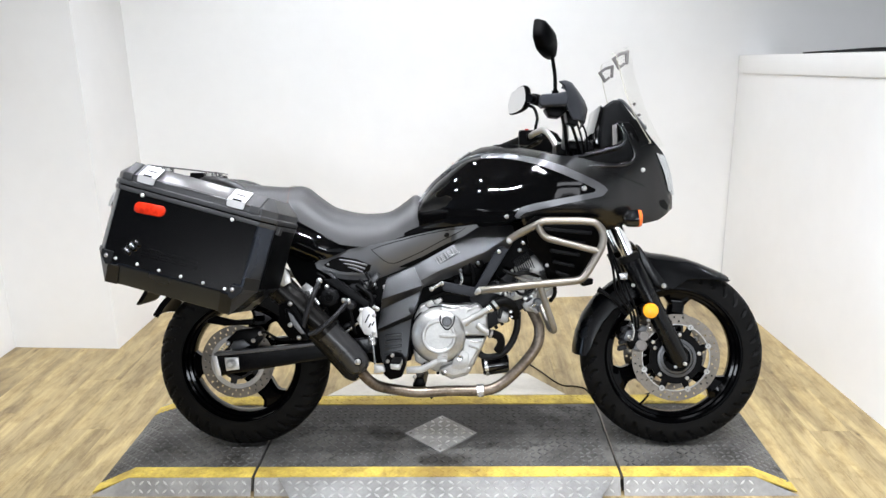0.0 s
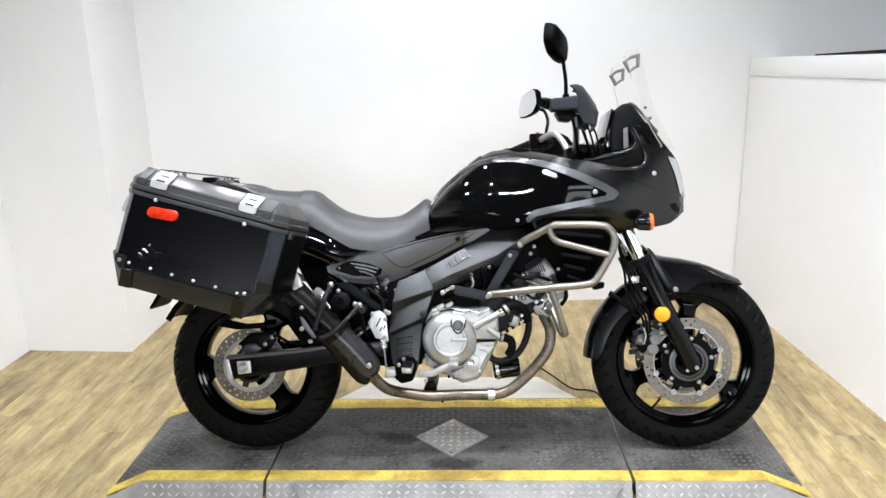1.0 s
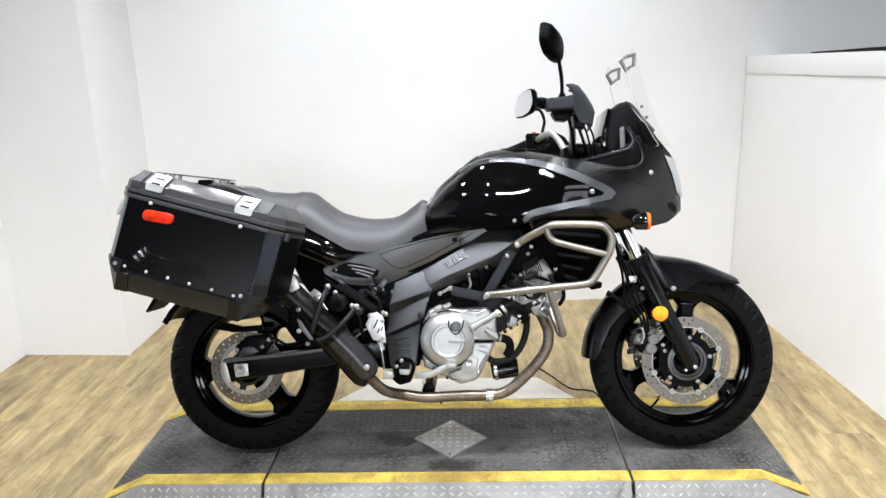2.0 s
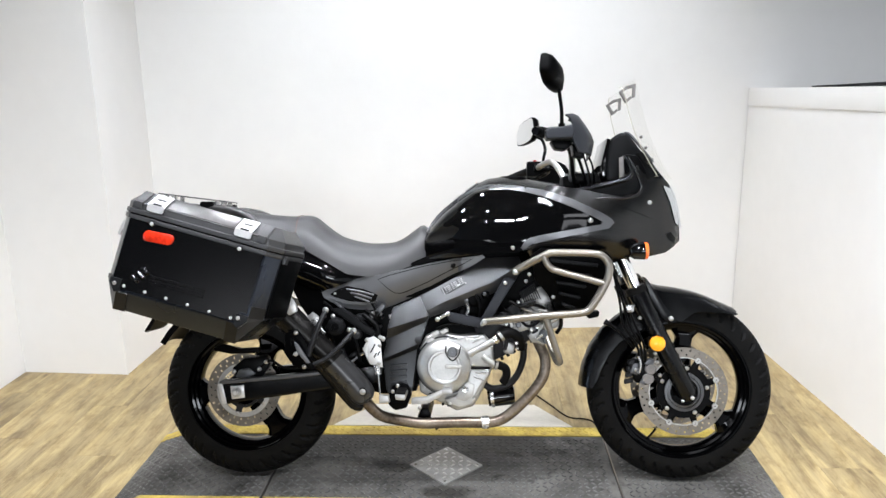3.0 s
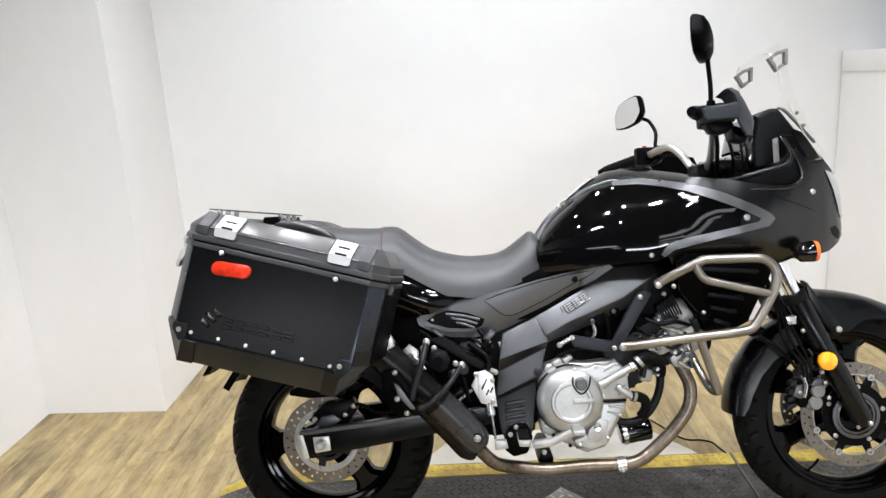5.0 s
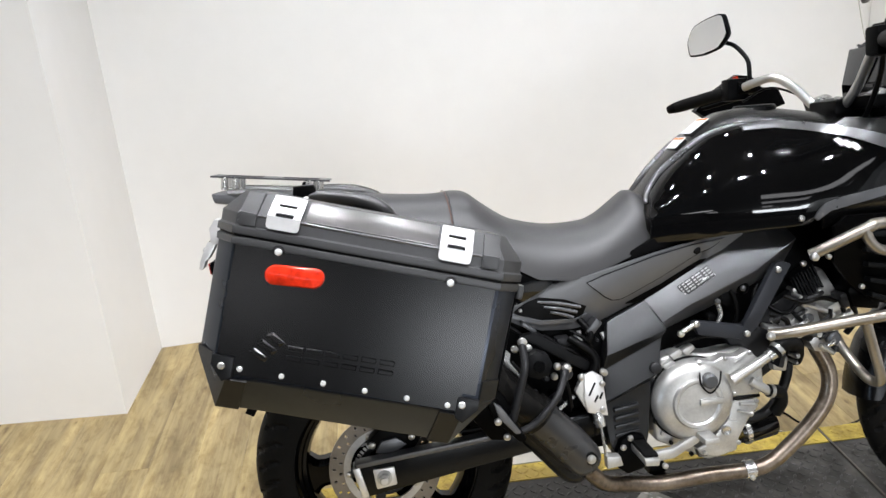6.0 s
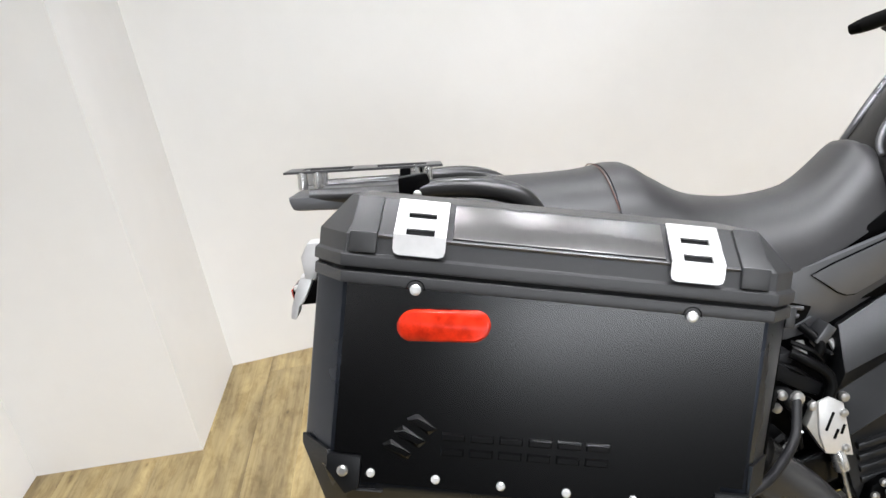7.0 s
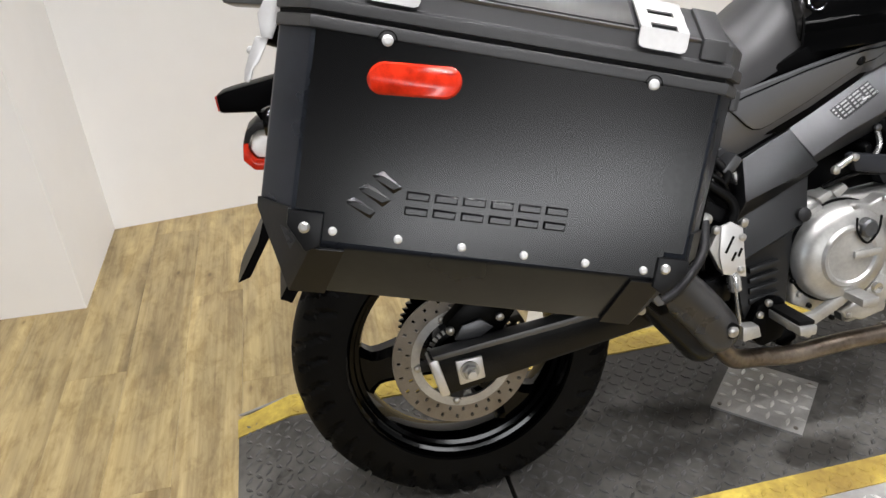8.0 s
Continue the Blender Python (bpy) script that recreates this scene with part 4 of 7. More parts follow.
for s in (-1, 1):
    cowl = part("side_cowl", panel(B(), COWL, lambda x, z: half_width(x, z) + 0.002, 0.006, 0.016, side=s), CHARCOAL if s else None, bike, "satin dark charcoal front side cowl", 50)
    part("headlight", panel(B(), HEADLIGHT, lambda x, z: half_width(x, z) + 0.007, 0.004, 0.012, side=s), LENS, cowl, "clear headlight lens")
    part("headlight_bowl", panel(B(), HEADLIGHT, lambda x, z: half_width(x, z) + 0.004, 0.002, 0.012, side=s), CHROME, cowl)
    part("vent", panel(B(), VENT, lambda x, z: half_width(x, z) + 0.004, 0.003, 0.01, side=s), WIRE, cowl, "small dark mesh vent")
    edge = [(0.45, 0.985), (0.50, 0.984), (0.558, 0.986), (0.594, 0.998), (0.607, 1.026), (0.590, 1.080), (0.568, 1.125)]
    part("cowl_ridge", tube(B(), [(x, s * (half_width(x, z) + 0.001), z) for x, z in edge], [0.003, 0.006, 0.0065, 0.0065, 0.006, 0.005, 0.003], 12), CHARCOAL, cowl, "raised edge of the cowl")
    line = [(0.475, 0.985), (0.56, 0.955), (0.64, 0.925), (0.645, 0.920), (0.64, 0.918), (0.56, 0.948), (0.475, 0.979)]
    part("cowl_line", panel(B(), line, lambda x, z: half_width(x, z) + 0.004, 0.004, 0.02, side=s), CHARCOAL, cowl)
    lower = [(0.24, 0.80), (0.27, 0.822), (0.42, 0.818), (0.475, 0.81), (0.5, 0.79), (0.49, 0.75), (0.44, 0.625), (0.40, 0.605), (0.36, 0.615), (0.30, 0.66), (0.25, 0.72)]
    part("radiator_cowl", panel(B(), lower, lambda x, z: 0.185 + 0.05 * smooth(0.6, 0.82, z), 0.01, 0.016, side=s), SATIN, cowl, "black ribbed radiator side cowl")
    for k in range(5):
        z = 0.775 - 0.036 * k
        bm = prism(B(), [(0.30 + 0.01 * k, z + 0.012), (0.455 - 0.018 * k, z - 0.004), (0.453 - 0.018 * k, z - 0.016), (0.30 + 0.01 * k, z)], s * (0.245 - 0.008 * k), s * (0.205 - 0.008 * k), 0.003)
        part("louvre", bm, PLASTIC, cowl)
    if s < 0:
        bolts(cowl, [(0.635, -half_width(0.635, 0.971) - 0.003, 0.971)], r=0.009)
        bolts(cowl, [(0.232, -0.225, 0.735), (0.31, -0.22, 0.66)], r=0.007)
# nose between the two headlights
rings = []
for z, xe, h in ((0.803, 0.715, 0.10), (0.82, 0.745, 0.105), (0.842, 0.772, 0.095), (0.90, 0.772, 0.09), (0.95, 0.764, 0.09), (1.0, 0.75, 0.095), (1.042, 0.735, 0.10), (1.08, 0.700, 0.12)):
    row = [(xe - 0.035 * (abs(q) ** 2.2), h * q, z) for q in np.linspace(-1, 1, 13)]
    rings.append(row + [(x - 0.02, y, z) for x, y, z in reversed(row)])
nose = part("nose_cowl", loft(B(), rings), SATIN, bike, "black nose of the front fairing", 50)
rings = []
for z, xe, h in ((0.89, 0.779, 0.088), (0.95, 0.771, 0.09), (1.0, 0.757, 0.092), (1.03, 0.745, 0.09)):
    row = [(xe - 0.033 * (abs(q) ** 2.2), h * q, z) for q in np.linspace(-1, 1, 13)]
    rings.append(row + [(x - 0.006, y, z) for x, y, z in reversed(row)])
part("headlight_glass", loft(B(), rings), LENS, nose, "clear twin headlight glass")

# dash, inner fairing, windscreen
bm = prism(B(), [(0.36, 1.012), (0.40, 1.022), (0.48, 1.028), (0.535, 1.045), (0.55, 1.06), (0.60, 1.10), (0.615, 1.03), (0.60, 1.0), (0.5, 0.985)], -0.165, 0.165, 0.01)
inner = part("inner_fairing", bm, PLASTIC, bike, "black inner fairing round the dash")
bm = prism(B(), [(0.500, 1.100), (0.514, 1.189), (0.546, 1.213), (0.575, 1.213), (0.605, 1.170), (0.665, 1.090), (0.60, 1.04), (0.50, 1.045)], -0.115, 0.115, 0.012, 3)
dash = part("dash_shroud", bm, PLASTIC, bike, "black instrument shroud")
bm = prism(B(), [(0.500, 1.06), (0.502, 1.10), (0.516, 1.190), (0.506, 1.196), (0.484, 1.105), (0.488, 1.06)], -0.112, 0.112, 0.003)
part("instrument_glass", bm, GLOSS, dash)
bm = prism(B(), [(0.536, 1.122), (0.551, 1.126), (0.553, 1.060), (0.537, 1.055)], -0.1605, -0.158, 0.0008)
part("dash_label", bm, CLIPGREY, dash, "pale caution sticker on the shroud")
bm = prism(B(), [(0.555, 1.135), (0.562, 1.05), (0.60, 1.04), (0.63, 1.07), (0.60, 1.13)], -0.158, -0.11, 0.008)
part("shroud_wing", bm, SATIN, dash)
bm = prism(B(), [(0.555, 1.135), (0.562, 1.05), (0.60, 1.04), (0.63, 1.07), (0.60, 1.13)], 0.11, 0.158, 0.008)
part("shroud_wing", bm, SATIN, dash)
grid = []
CEN = [(0.745, 1.060), (0.700, 1.145), (0.668, 1.225), (0.645, 1.31), (0.628, 1.385), (0.620, 1.415)]
for i, (x, z) in enumerate(spline([(x, 0, z) for x, z in CEN], 4) and [(p.x, p.z) for p in spline([(x, 0, z) for x, z in CEN], 4)]):
    t = i / 20
    h = 0.175 - 0.035 * t - 0.06 * max(0, t - 0.8) / 0.2 * 0.7
    grid.append([(x - 0.085 * abs(q) ** 2 * (1 - 0.15 * t), h * q, z - 0.045 * t * abs(q) ** 2) for q in np.linspace(-1, 1, 17)])
bm = B()
rings = [row + [(x - 0.003, y * 0.985, z - 0.001) for x, y, z in reversed(row)] for row in grid]
screen = part("windscreen", loft(bm, rings), SCREEN, bike, "clear curved windscreen", 60)
screen.visible_shadow = False
for s in (-1, 1):
    bm = B()
    for a, b in (((0.541, 1.347), (0.563, 1.309)), ((0.541, 1.347), (0.566, 1.366)), ((0.566, 1.366), (0.597, 1.374)), ((0.597, 1.374), (0.595, 1.330)), ((0.563, 1.309), (0.580, 1.322))):
        a, b = ((0.570 + (q[0] - 0.570) * 0.8, 1.342 + (q[1] - 1.342) * 0.8) for q in (a, b))
        d = Vector((b[0] - a[0], b[1] - a[1])).normalized() * 0.0045
        n = Vector((-d.y, d.x))
        prism(bm, [(a[0] - d.x + n.x, a[1] - d.y + n.y), (b[0] + d.x + n.x, b[1] + d.y + n.y), (b[0] + d.x - n.x, b[1] + d.y - n.y), (a[0] - d.x - n.x, a[1] - d.y - n.y)], s * 0.140, s * 0.120, 0.002)
    part("screen_clip", bm, CLIPGREY, screen, "grey plastic clip on the windscreen edge")
part("screen_edge", tube(B(), [row[0] for row in grid[::-1]] + [row[16] for row in grid], 0.0012, 6, 1, smooth=False), ACRYLIC, screen, "pale polished edge of the windscreen")
for k in (3, 5, 7):
    x, y, z = grid[k][1]
    part("screen_bolt", bolt_head(B(), (x, y, z), (0.6, -0.7, 0.3), 0.005, 0.004), CLIPGREY, screen)

for s in (-1, 1):
    part("fairing_lip", tube(B(), [(0.375, s * 0.19, 1.012), (0.43, s * 0.192, 1.019), (0.495, s * 0.192, 1.032), (0.545, s * 0.190, 1.044), (0.566, s * 0.188, 1.056), (0.571, s * 0.184, 1.084), (0.551, s * 0.172, 1.127)], [0.005, 0.008, 0.009, 0.009, 0.008, 0.007, 0.003], 14), FENDERBLACK, inner, "rounded grey lip of the inner fairing")
    part("screen_bracket", tube(B(), [(0.556, s * 0.150, 1.208), (0.575, s * 0.155, 1.198), (0.612, s * 0.160, 1.152), (0.648, s * 0.163, 1.106)], [0.003, 0.005, 0.005, 0.004], 10), FRAMEGREY, screen, "grey windscreen bracket")
# turn signals
for s in (-1, 1):
    bm = tube(B(), [(0.56, s * 0.16, 0.82), (0.585, s * 0.205, 0.815)], 0.012, 12, smooth=False)
    tube(bm, [(0.560, s * 0.222, 0.808), (0.572, s * 0.222, 0.809), (0.606, s * 0.222, 0.811)], [0.016, 0.026, 0.029], 20, smooth=False)
    sig = part("turn_signal", bm, GLOSS, bike, "black front turn signal")
    part("signal_lens", tube(B(), [(0.605, s * 0.222, 0.811), (0.616, s * 0.222, 0.811), (0.622, s * 0.222, 0.811)], [0.029, 0.027, 0.012], 20, smooth=False), AMBER, sig, "amber lens")

# handlebar and controls
bar = part("handlebar", tube(B(), [(0.34, -0.25, 1.178), (0.372, -0.17, 1.160), (0.388, -0.10, 1.10), (0.390, -0.04, 1.055), (0.388, 0.03, 1.048), (0.382, 0.075, 1.066), (0.365, 0.125, 1.112), (0.342, 0.175, 1.143), (0.315, 0.22, 1.138), (0.298, 0.262, 1.128)], 0.0112, 16), BOLT, bike, "silver tubular handlebar")
bm = prism(B(), [(0.360, 1.025), (0.360, 1.070), (0.420, 1.078), (0.430, 1.025)], -0.055, 0.055, 0.008)
clamp = part("bar_clamp", bm, BLACKMETAL, bar)
bolts(bar, [(0.375, -0.04, 1.074), (0.405, -0.04, 1.078), (0.375, 0.04, 1.074), (0.405, 0.04, 1.078)], (0, 0, 1), 0.008)
part("ignition_lock", tube(B(), [(0.455, -0.02, 1.03), (0.448, -0.02, 1.075), (0.447, -0.02, 1.08)], [0.022, 0.022, 0.016], 18, smooth=False), BLACKMETAL, bar)
part("lock_ring", tube(B(), [(0.4485, -0.02, 1.074), (0.4475, -0.02, 1.079)], 0.0235, 18, smooth=False), POLISHED, bar)
part("fork_cap", tube(B(), [(0.43, -0.105, 1.05), (0.427, -0.105, 1.082), (0.426, -0.105, 1.086)], [0.022, 0.021, 0.012], 12, smooth=False), POLISHED, bar)
part("fork_cap", tube(B(), [(0.43, 0.105, 1.05), (0.427, 0.105, 1.082), (0.426, 0.105, 1.086)], [0.022, 0.021, 0.012], 12, smooth=False), POLISHED, bar)
ENDS = ((-1, (0.250, -0.415, 1.176), (0.345, -0.245, 1.180)), (1, (0.185, 0.44, 1.094), (0.302, 0.259, 1.130)))
for s, e, i in ENDS:
    e, i = Vector(e), Vector(i)
    part("grip", tube(B(), [e, e.lerp(i, 0.1), e.lerp(i, 0.75)], [0.0165, 0.0175, 0.017], 16, smooth=False), RUBBER, bar, "black rubber grip")
    part("bar_end", tube(B(), [e - (i - e).normalized() * 0.03, e - (i - e).normalized() * 0.006, e], [0.012, 0.016, 0.013], 16, smooth=False), BLACKMETAL, bar)
    bm = B()
    block(bm, (-0.03, -0.022, -0.03), (0.03, 0.022, 0.03), 0.008, Matrix.Translation(e.lerp(i, 0.86)))
    sw = part("switch_pod", bm, SATIN, bar)
    part("perch", tube(B(), [e.lerp(i, 0.93) + Vector((-0.01, 0, 0)), e.lerp(i, 0.93) + Vector((0.05, 0, -0.004))], [0.02, 0.014], 12, smooth=False), BLACKMETAL, bar)
    part("lever", tube(B(), [e.lerp(i, 0.93) + Vector((0.045, 0, -0.006)), e.lerp(i, 0.7) + Vector((0.065, 0, -0.012)), e.lerp(i, 0.1) + Vector((0.055, 0, -0.016))], [0.009, 0.007, 0.006], 10), BLACKMETAL, bar)
    if s > 0:
        part("red_switch", block(B(), (-0.004, -0.005, 0.027), (0.009, 0.005, 0.036), 0.003, Matrix.Translation(e.lerp(i, 0.86))), REDLENS, bar, "red switch")
bm = lathe(B(), [(0.001, -0.02), (0.027, -0.02), (0.03, -0.014), (0.03, 0.02), (0.001, 0.02)], (0, 0, 0), 24)
bm.transform(pose(0.385, -0.205, 1.20, 90, 0, 0))
part("brake_reservoir", bm, BLACKMETAL, bar)
bm = prism(B(), [(0.266, 1.176), (0.274, 1.187), (0.319, 1.190), (0.346, 1.195), (0.356, 1.176), (0.351, 1.154), (0.274, 1.151), (0.266, 1.160)], -0.436, -0.372, 0.009, 3)
guard = part("hand_guard", bm, GUARD, bike, "blue-grey plastic hand guard")
CORNERS = [(0.328, 1.226), (0.344, 1.213), (0.349, 1.197), (0.349, 1.172), (0.351, 1.150), (0.368, 1.114)]
FRONTS = [(0.364, 1.245), (0.380, 1.239), (0.402, 1.209), (0.420, 1.180), (0.429, 1.155), (0.421, 1.114)]
rings = []
for (x, z), (u, v) in zip(CORNERS, FRONTS):
    rings.append([(x, -0.430, z), ((x + u) / 2 + 0.006, -0.385, (z + v) / 2), (u, -0.320, v), (u - 0.004, -0.25, v - 0.012), (u - 0.009, -0.25, v - 0.012), (u - 0.006, -0.316, v - 0.002), ((x + u) / 2 + 0.001, -0.380, (z + v) / 2 - 0.002), (x - 0.002, -0.424, z - 0.002)])
part("guard_front", loft(B(), rings), GUARD, guard, "front shell of the hand guard with a pointed fin", 30)
part("guard_clamp", prism(B(), [(0.285, 1.150), (0.345, 1.152), (0.352, 1.138), (0.330, 1.122), (0.300, 1.126)], -0.40, -0.34, 0.005), BLACKMETAL, guard)
part("guard_bracket", prism(B(), [(0.355, 1.15), (0.40, 1.13), (0.39, 1.10), (0.36, 1.11)], -0.36, -0.30, 0.005), BLACKMETAL, guard)
FAR_GUARD = [(0.288, 1.128), (0.366, 1.175), (0.402, 1.17), (0.428, 1.156), (0.443, 1.133), (0.496, 1.124), (0.518, 1.077), (0.46, 1.059), (0.345, 1.054), (0.311, 1.04), (0.262, 1.056), (0.232, 1.078)]
rings = []
for y, k in ((0.425, 0.97), (0.448, 1.0), (0.462, 0.93), (0.470, 0.72)):
    rings.append([(0.30 + (x - 0.30) * k, y, 1.10 + (z - 1.10) * k) for x, z in FAR_GUARD])
part("hand_guard", loft(B(), rings), SATIN, bike, "black hand guard on the far grip", 30)
for k, (a, b, c, d) in enumerate([((0.37, -0.25, 1.16), (0.40, -0.23, 1.09), (0.43, -0.14, 1.03), (0.44, -0.07, 0.95)), ((0.38, -0.26, 1.17), (0.43, -0.25, 1.10), (0.455, -0.15, 1.03), (0.46, -0.07, 0.95)), ((0.29, 0.25, 1.09), (0.36, 0.22, 1.12), (0.42, 0.12, 1.06), (0.44, 0.05, 0.95)), ((0.352, -0.235, 1.165), (0.372, -0.20, 1.12), (0.385, -0.15, 1.06), (0.40, -0.10, 1.02)), ((0.39, -0.3, 1.14), (0.425, -0.24, 1.06), (0.44, -0.16, 1.01), (0.43, -0.08, 0.96)), ((0.28, 0.26, 1.08), (0.33, 0.2, 1.065), (0.38, 0.1, 1.04), (0.41, 0.04, 0.97))]):
    part("control_cable", tube(B(), [a, b, c, d], (0.005, 0.0033, 0.0033, 0.006, 0.0033, 0.0033)[k], 8), WIRE, bar)


# mirrors
def mirror(name, centre, yaw, w, h, stem, label):
    out = [(-0.55, 1), (-0.8, 0.92), (-1, -0.1), (-0.55, -0.78), (0.2, -1), (0.9, -1), (1, -0.2), (0.68, 0.6), (0, 0.88)]
    for f0 in (0.13, 0.25):
        out = [((a[0] * (1 - f) + b[0] * f), (a[1] * (1 - f) + b[1] * f)) for a, b in zip(out, out[1:] + out[:1]) for f in (f0, 1 - f0)]
    out = [(a * w / 2, b * h / 2) for a, b in out]
    m = Matrix.Translation(centre) @ pose(0, 0, 0, 0, 0, yaw)
    rings = [[(0.034 - 0.0, a * 0.25, b * 0.25) for a, b in out], [(0.030, a * 0.6, b * 0.6) for a, b in out], [(0.020, a * 0.88, b * 0.88) for a, b in out], [(0.004, a, b) for a, b in out], [(-0.006, a, b) for a, b in out], [(-0.009, a * 0.96, b * 0.96) for a, b in out]]
    bm = loft(B(), rings)
    bm.transform(m)
    head = part(name, bm, SATIN, bike, label)
    bm = loft(B(), [[(-0.0085, a * 0.93, b * 0.93) for a, b in out], [(-0.0105, a * 0.92, b * 0.92) for a, b in out]])
    bm.transform(m)
    part("mirror_glass", bm, MIRROR, head, "mirror glass")
    part("stem", tube(B(), stem, 0.0062, 10), BLACKMETAL, head)
    part("stem_base", tube(B(), [stem[0], Vector(stem[0]).lerp(Vector(stem[1]), 0.3)], [0.012, 0.0105], 12, smooth=False), BLACKMETAL, head)


mirror("mirror", (0.290, -0.342, 1.369), -24, 0.166, 0.104, [(0.332, -0.285, 1.203), (0.331, -0.29, 1.26), (0.325, -0.30, 1.30), (0.318, -0.315, 1.335)], "black rear-view mirror seen from behind")
mirror("mirror", (0.266, 0.390, 1.288), 30, 0.140, 0.108, [(0.318, 0.262, 1.140), (0.321, 0.268, 1.165), (0.330, 0.295, 1.205), (0.322, 0.350, 1.250), (0.302, 0.378, 1.264)], "black rear-view mirror with a clear glass")

# seat
SEATX = [-0.82, -0.716, -0.613, -0.532, -0.491, -0.451, -0.411, -0.329, -0.248, -0.207, -0.166, -0.135, -0.112]
SEATZ = [0.962, 0.948, 0.938, 0.936, 0.908, 0.878, 0.857, 0.838, 0.839, 0.853, 0.881, 0.902, 0.890]
BASEX = [-0.82, -0.58, -0.50, -0.388, -0.311, -0.253, -0.195, -0.118, -0.104]
BASEZ = [0.89, 0.842, 0.797, 0.732, 0.722, 0.729, 0.749, 0.777, 0.790]
SEATW = [0.105, 0.125, 0.132, 0.135, 0.136, 0.137, 0.138, 0.136, 0.126, 0.116, 0.108, 0.102, 0.095]


def seat_rings(x0, x1, n, grow=0.0):
    top = spline([(x, z, 0) for x, z in zip(SEATX, SEATZ)], 8)
    tx, tz = [p.x for p in top], [p.y for p in top]
    rings = []
    for x in np.linspace(x0, x1, n):
        zt, zb, w = float(np.interp(x, tx, tz)) + grow, float(np.interp(x, BASEX, BASEZ)), float(np.interp(x, SEATX, SEATW)) + grow
        pts = []
        for k in range(25):
            a = math.pi * k / 24
            y = -w * math.copysign(abs(math.cos(a)) ** 0.72, math.cos(a))
            f = math.sin(a) ** 0.62
            zz = zb + (zt - zb) * f
            yy = y * (1 - 0.12 * f * abs(math.cos(a)))
            pts.append((x, yy, zz - 1.3 * yy * yy * f))
        rings.append(pts)
    return rings


seat = part("seat", loft(B(), seat_rings(-0.565, -0.106, 44)), VINYL, bike, "dark grey vinyl rider seat", 60)
part("pillion_seat", loft(B(), seat_rings(-0.815, -0.566, 22, -0.002)), VINYL, seat, "dark grey vinyl pillion seat", 60)
bm = B()
seam = seat_rings(-0.5695, -0.5675, 2, 0.0005)[0]
tube(bm, [(x - 0.06 * (z - 0.9), y, z + 0.0005) for x, y, z in seam[2:-2]], 0.001, 6, 2)
part("seam", bm, THREAD, seat, "brown stitched seam")
bm = prism(B(), [(-0.60, 0.85), (-0.50, 0.80), (-0.388, 0.74), (-0.311, 0.735), (-0.253, 0.74), (-0.195, 0.76), (-0.10, 0.80), (0.06, 0.80), (0.0, 0.72), (-0.15, 0.65), (-0.40, 0.64), (-0.50, 0.68), (-0.66, 0.78)], -0.108, 0.108, 0.006)
part("seat_base", bm, SATIN, seat)

# side cover below the seat
SIDE = [(-0.478, 0.668), (-0.444, 0.690), (-0.405, 0.704), (-0.331, 0.721), (-0.272, 0.730), (-0.109, 0.767), (-0.021, 0.784), (0.081, 0.796), (0.088, 0.788), (0.037, 0.756), (-0.03, 0.727), (-0.096, 0.692), (-0.155, 0.646), (-0.185, 0.630), (-0.215, 0.619), (-0.259, 0.610), (-0.318, 0.605), (-0.385, 0.611), (-0.43, 0.626), (-0.472, 0.650)]
INSET = [(-0.279, 0.713), (-0.242, 0.726), (-0.124, 0.757), (-0.04, 0.773), (0.042, 0.784), (0.015, 0.769), (-0.036, 0.744), (-0.11, 0.705), (-0.184, 0.672), (-0.205, 0.666), (-0.222, 0.668), (-0.238, 0.677)]
SLOT = [(-0.448, 0.662), (-0.42, 0.680), (-0.388, 0.690), (-0.33, 0.680), (-0.282, 0.660), (-0.290, 0.640), (-0.31, 0.629), (-0.384, 0.632), (-0.43, 0.645)]


def grow(pts, d):
    """The outline pushed outwards by d."""
    out = []
    n = len(pts)
    area = sum(pts[i][0] * pts[(i + 1) % n][1] - pts[(i + 1) % n][0] * pts[i][1] for i in range(n))
    sg = 1 if area > 0 else -1
    for i in range(n):
        a, b, c = Vector(pts[i - 1]), Vector(pts[i]), Vector(pts[(i + 1) % n])
        e, f = (b - a).normalized(), (c - b).normalized()
        m = (Vector((e.y, -e.x)) + Vector((f.y, -f.x))) * sg
        m = m.normalized() if m.length > 0.2 else Vector((0, 0))
        out.append((b.x + m.x * d, b.y + m.y * d))
    return out


def side_half(x, z):
    mid = 0.655 + 0.42 * max(0, x + 0.40) if x < 0 else 0.776
    return 0.119 + 0.016 * smooth(-0.45, -0.22, x) - 0.006 * smooth(-0.05, 0.09, x) - 3.2 * (z - mid) ** 2 + 0.003 * smooth(0.0, 0.03, z - mid)


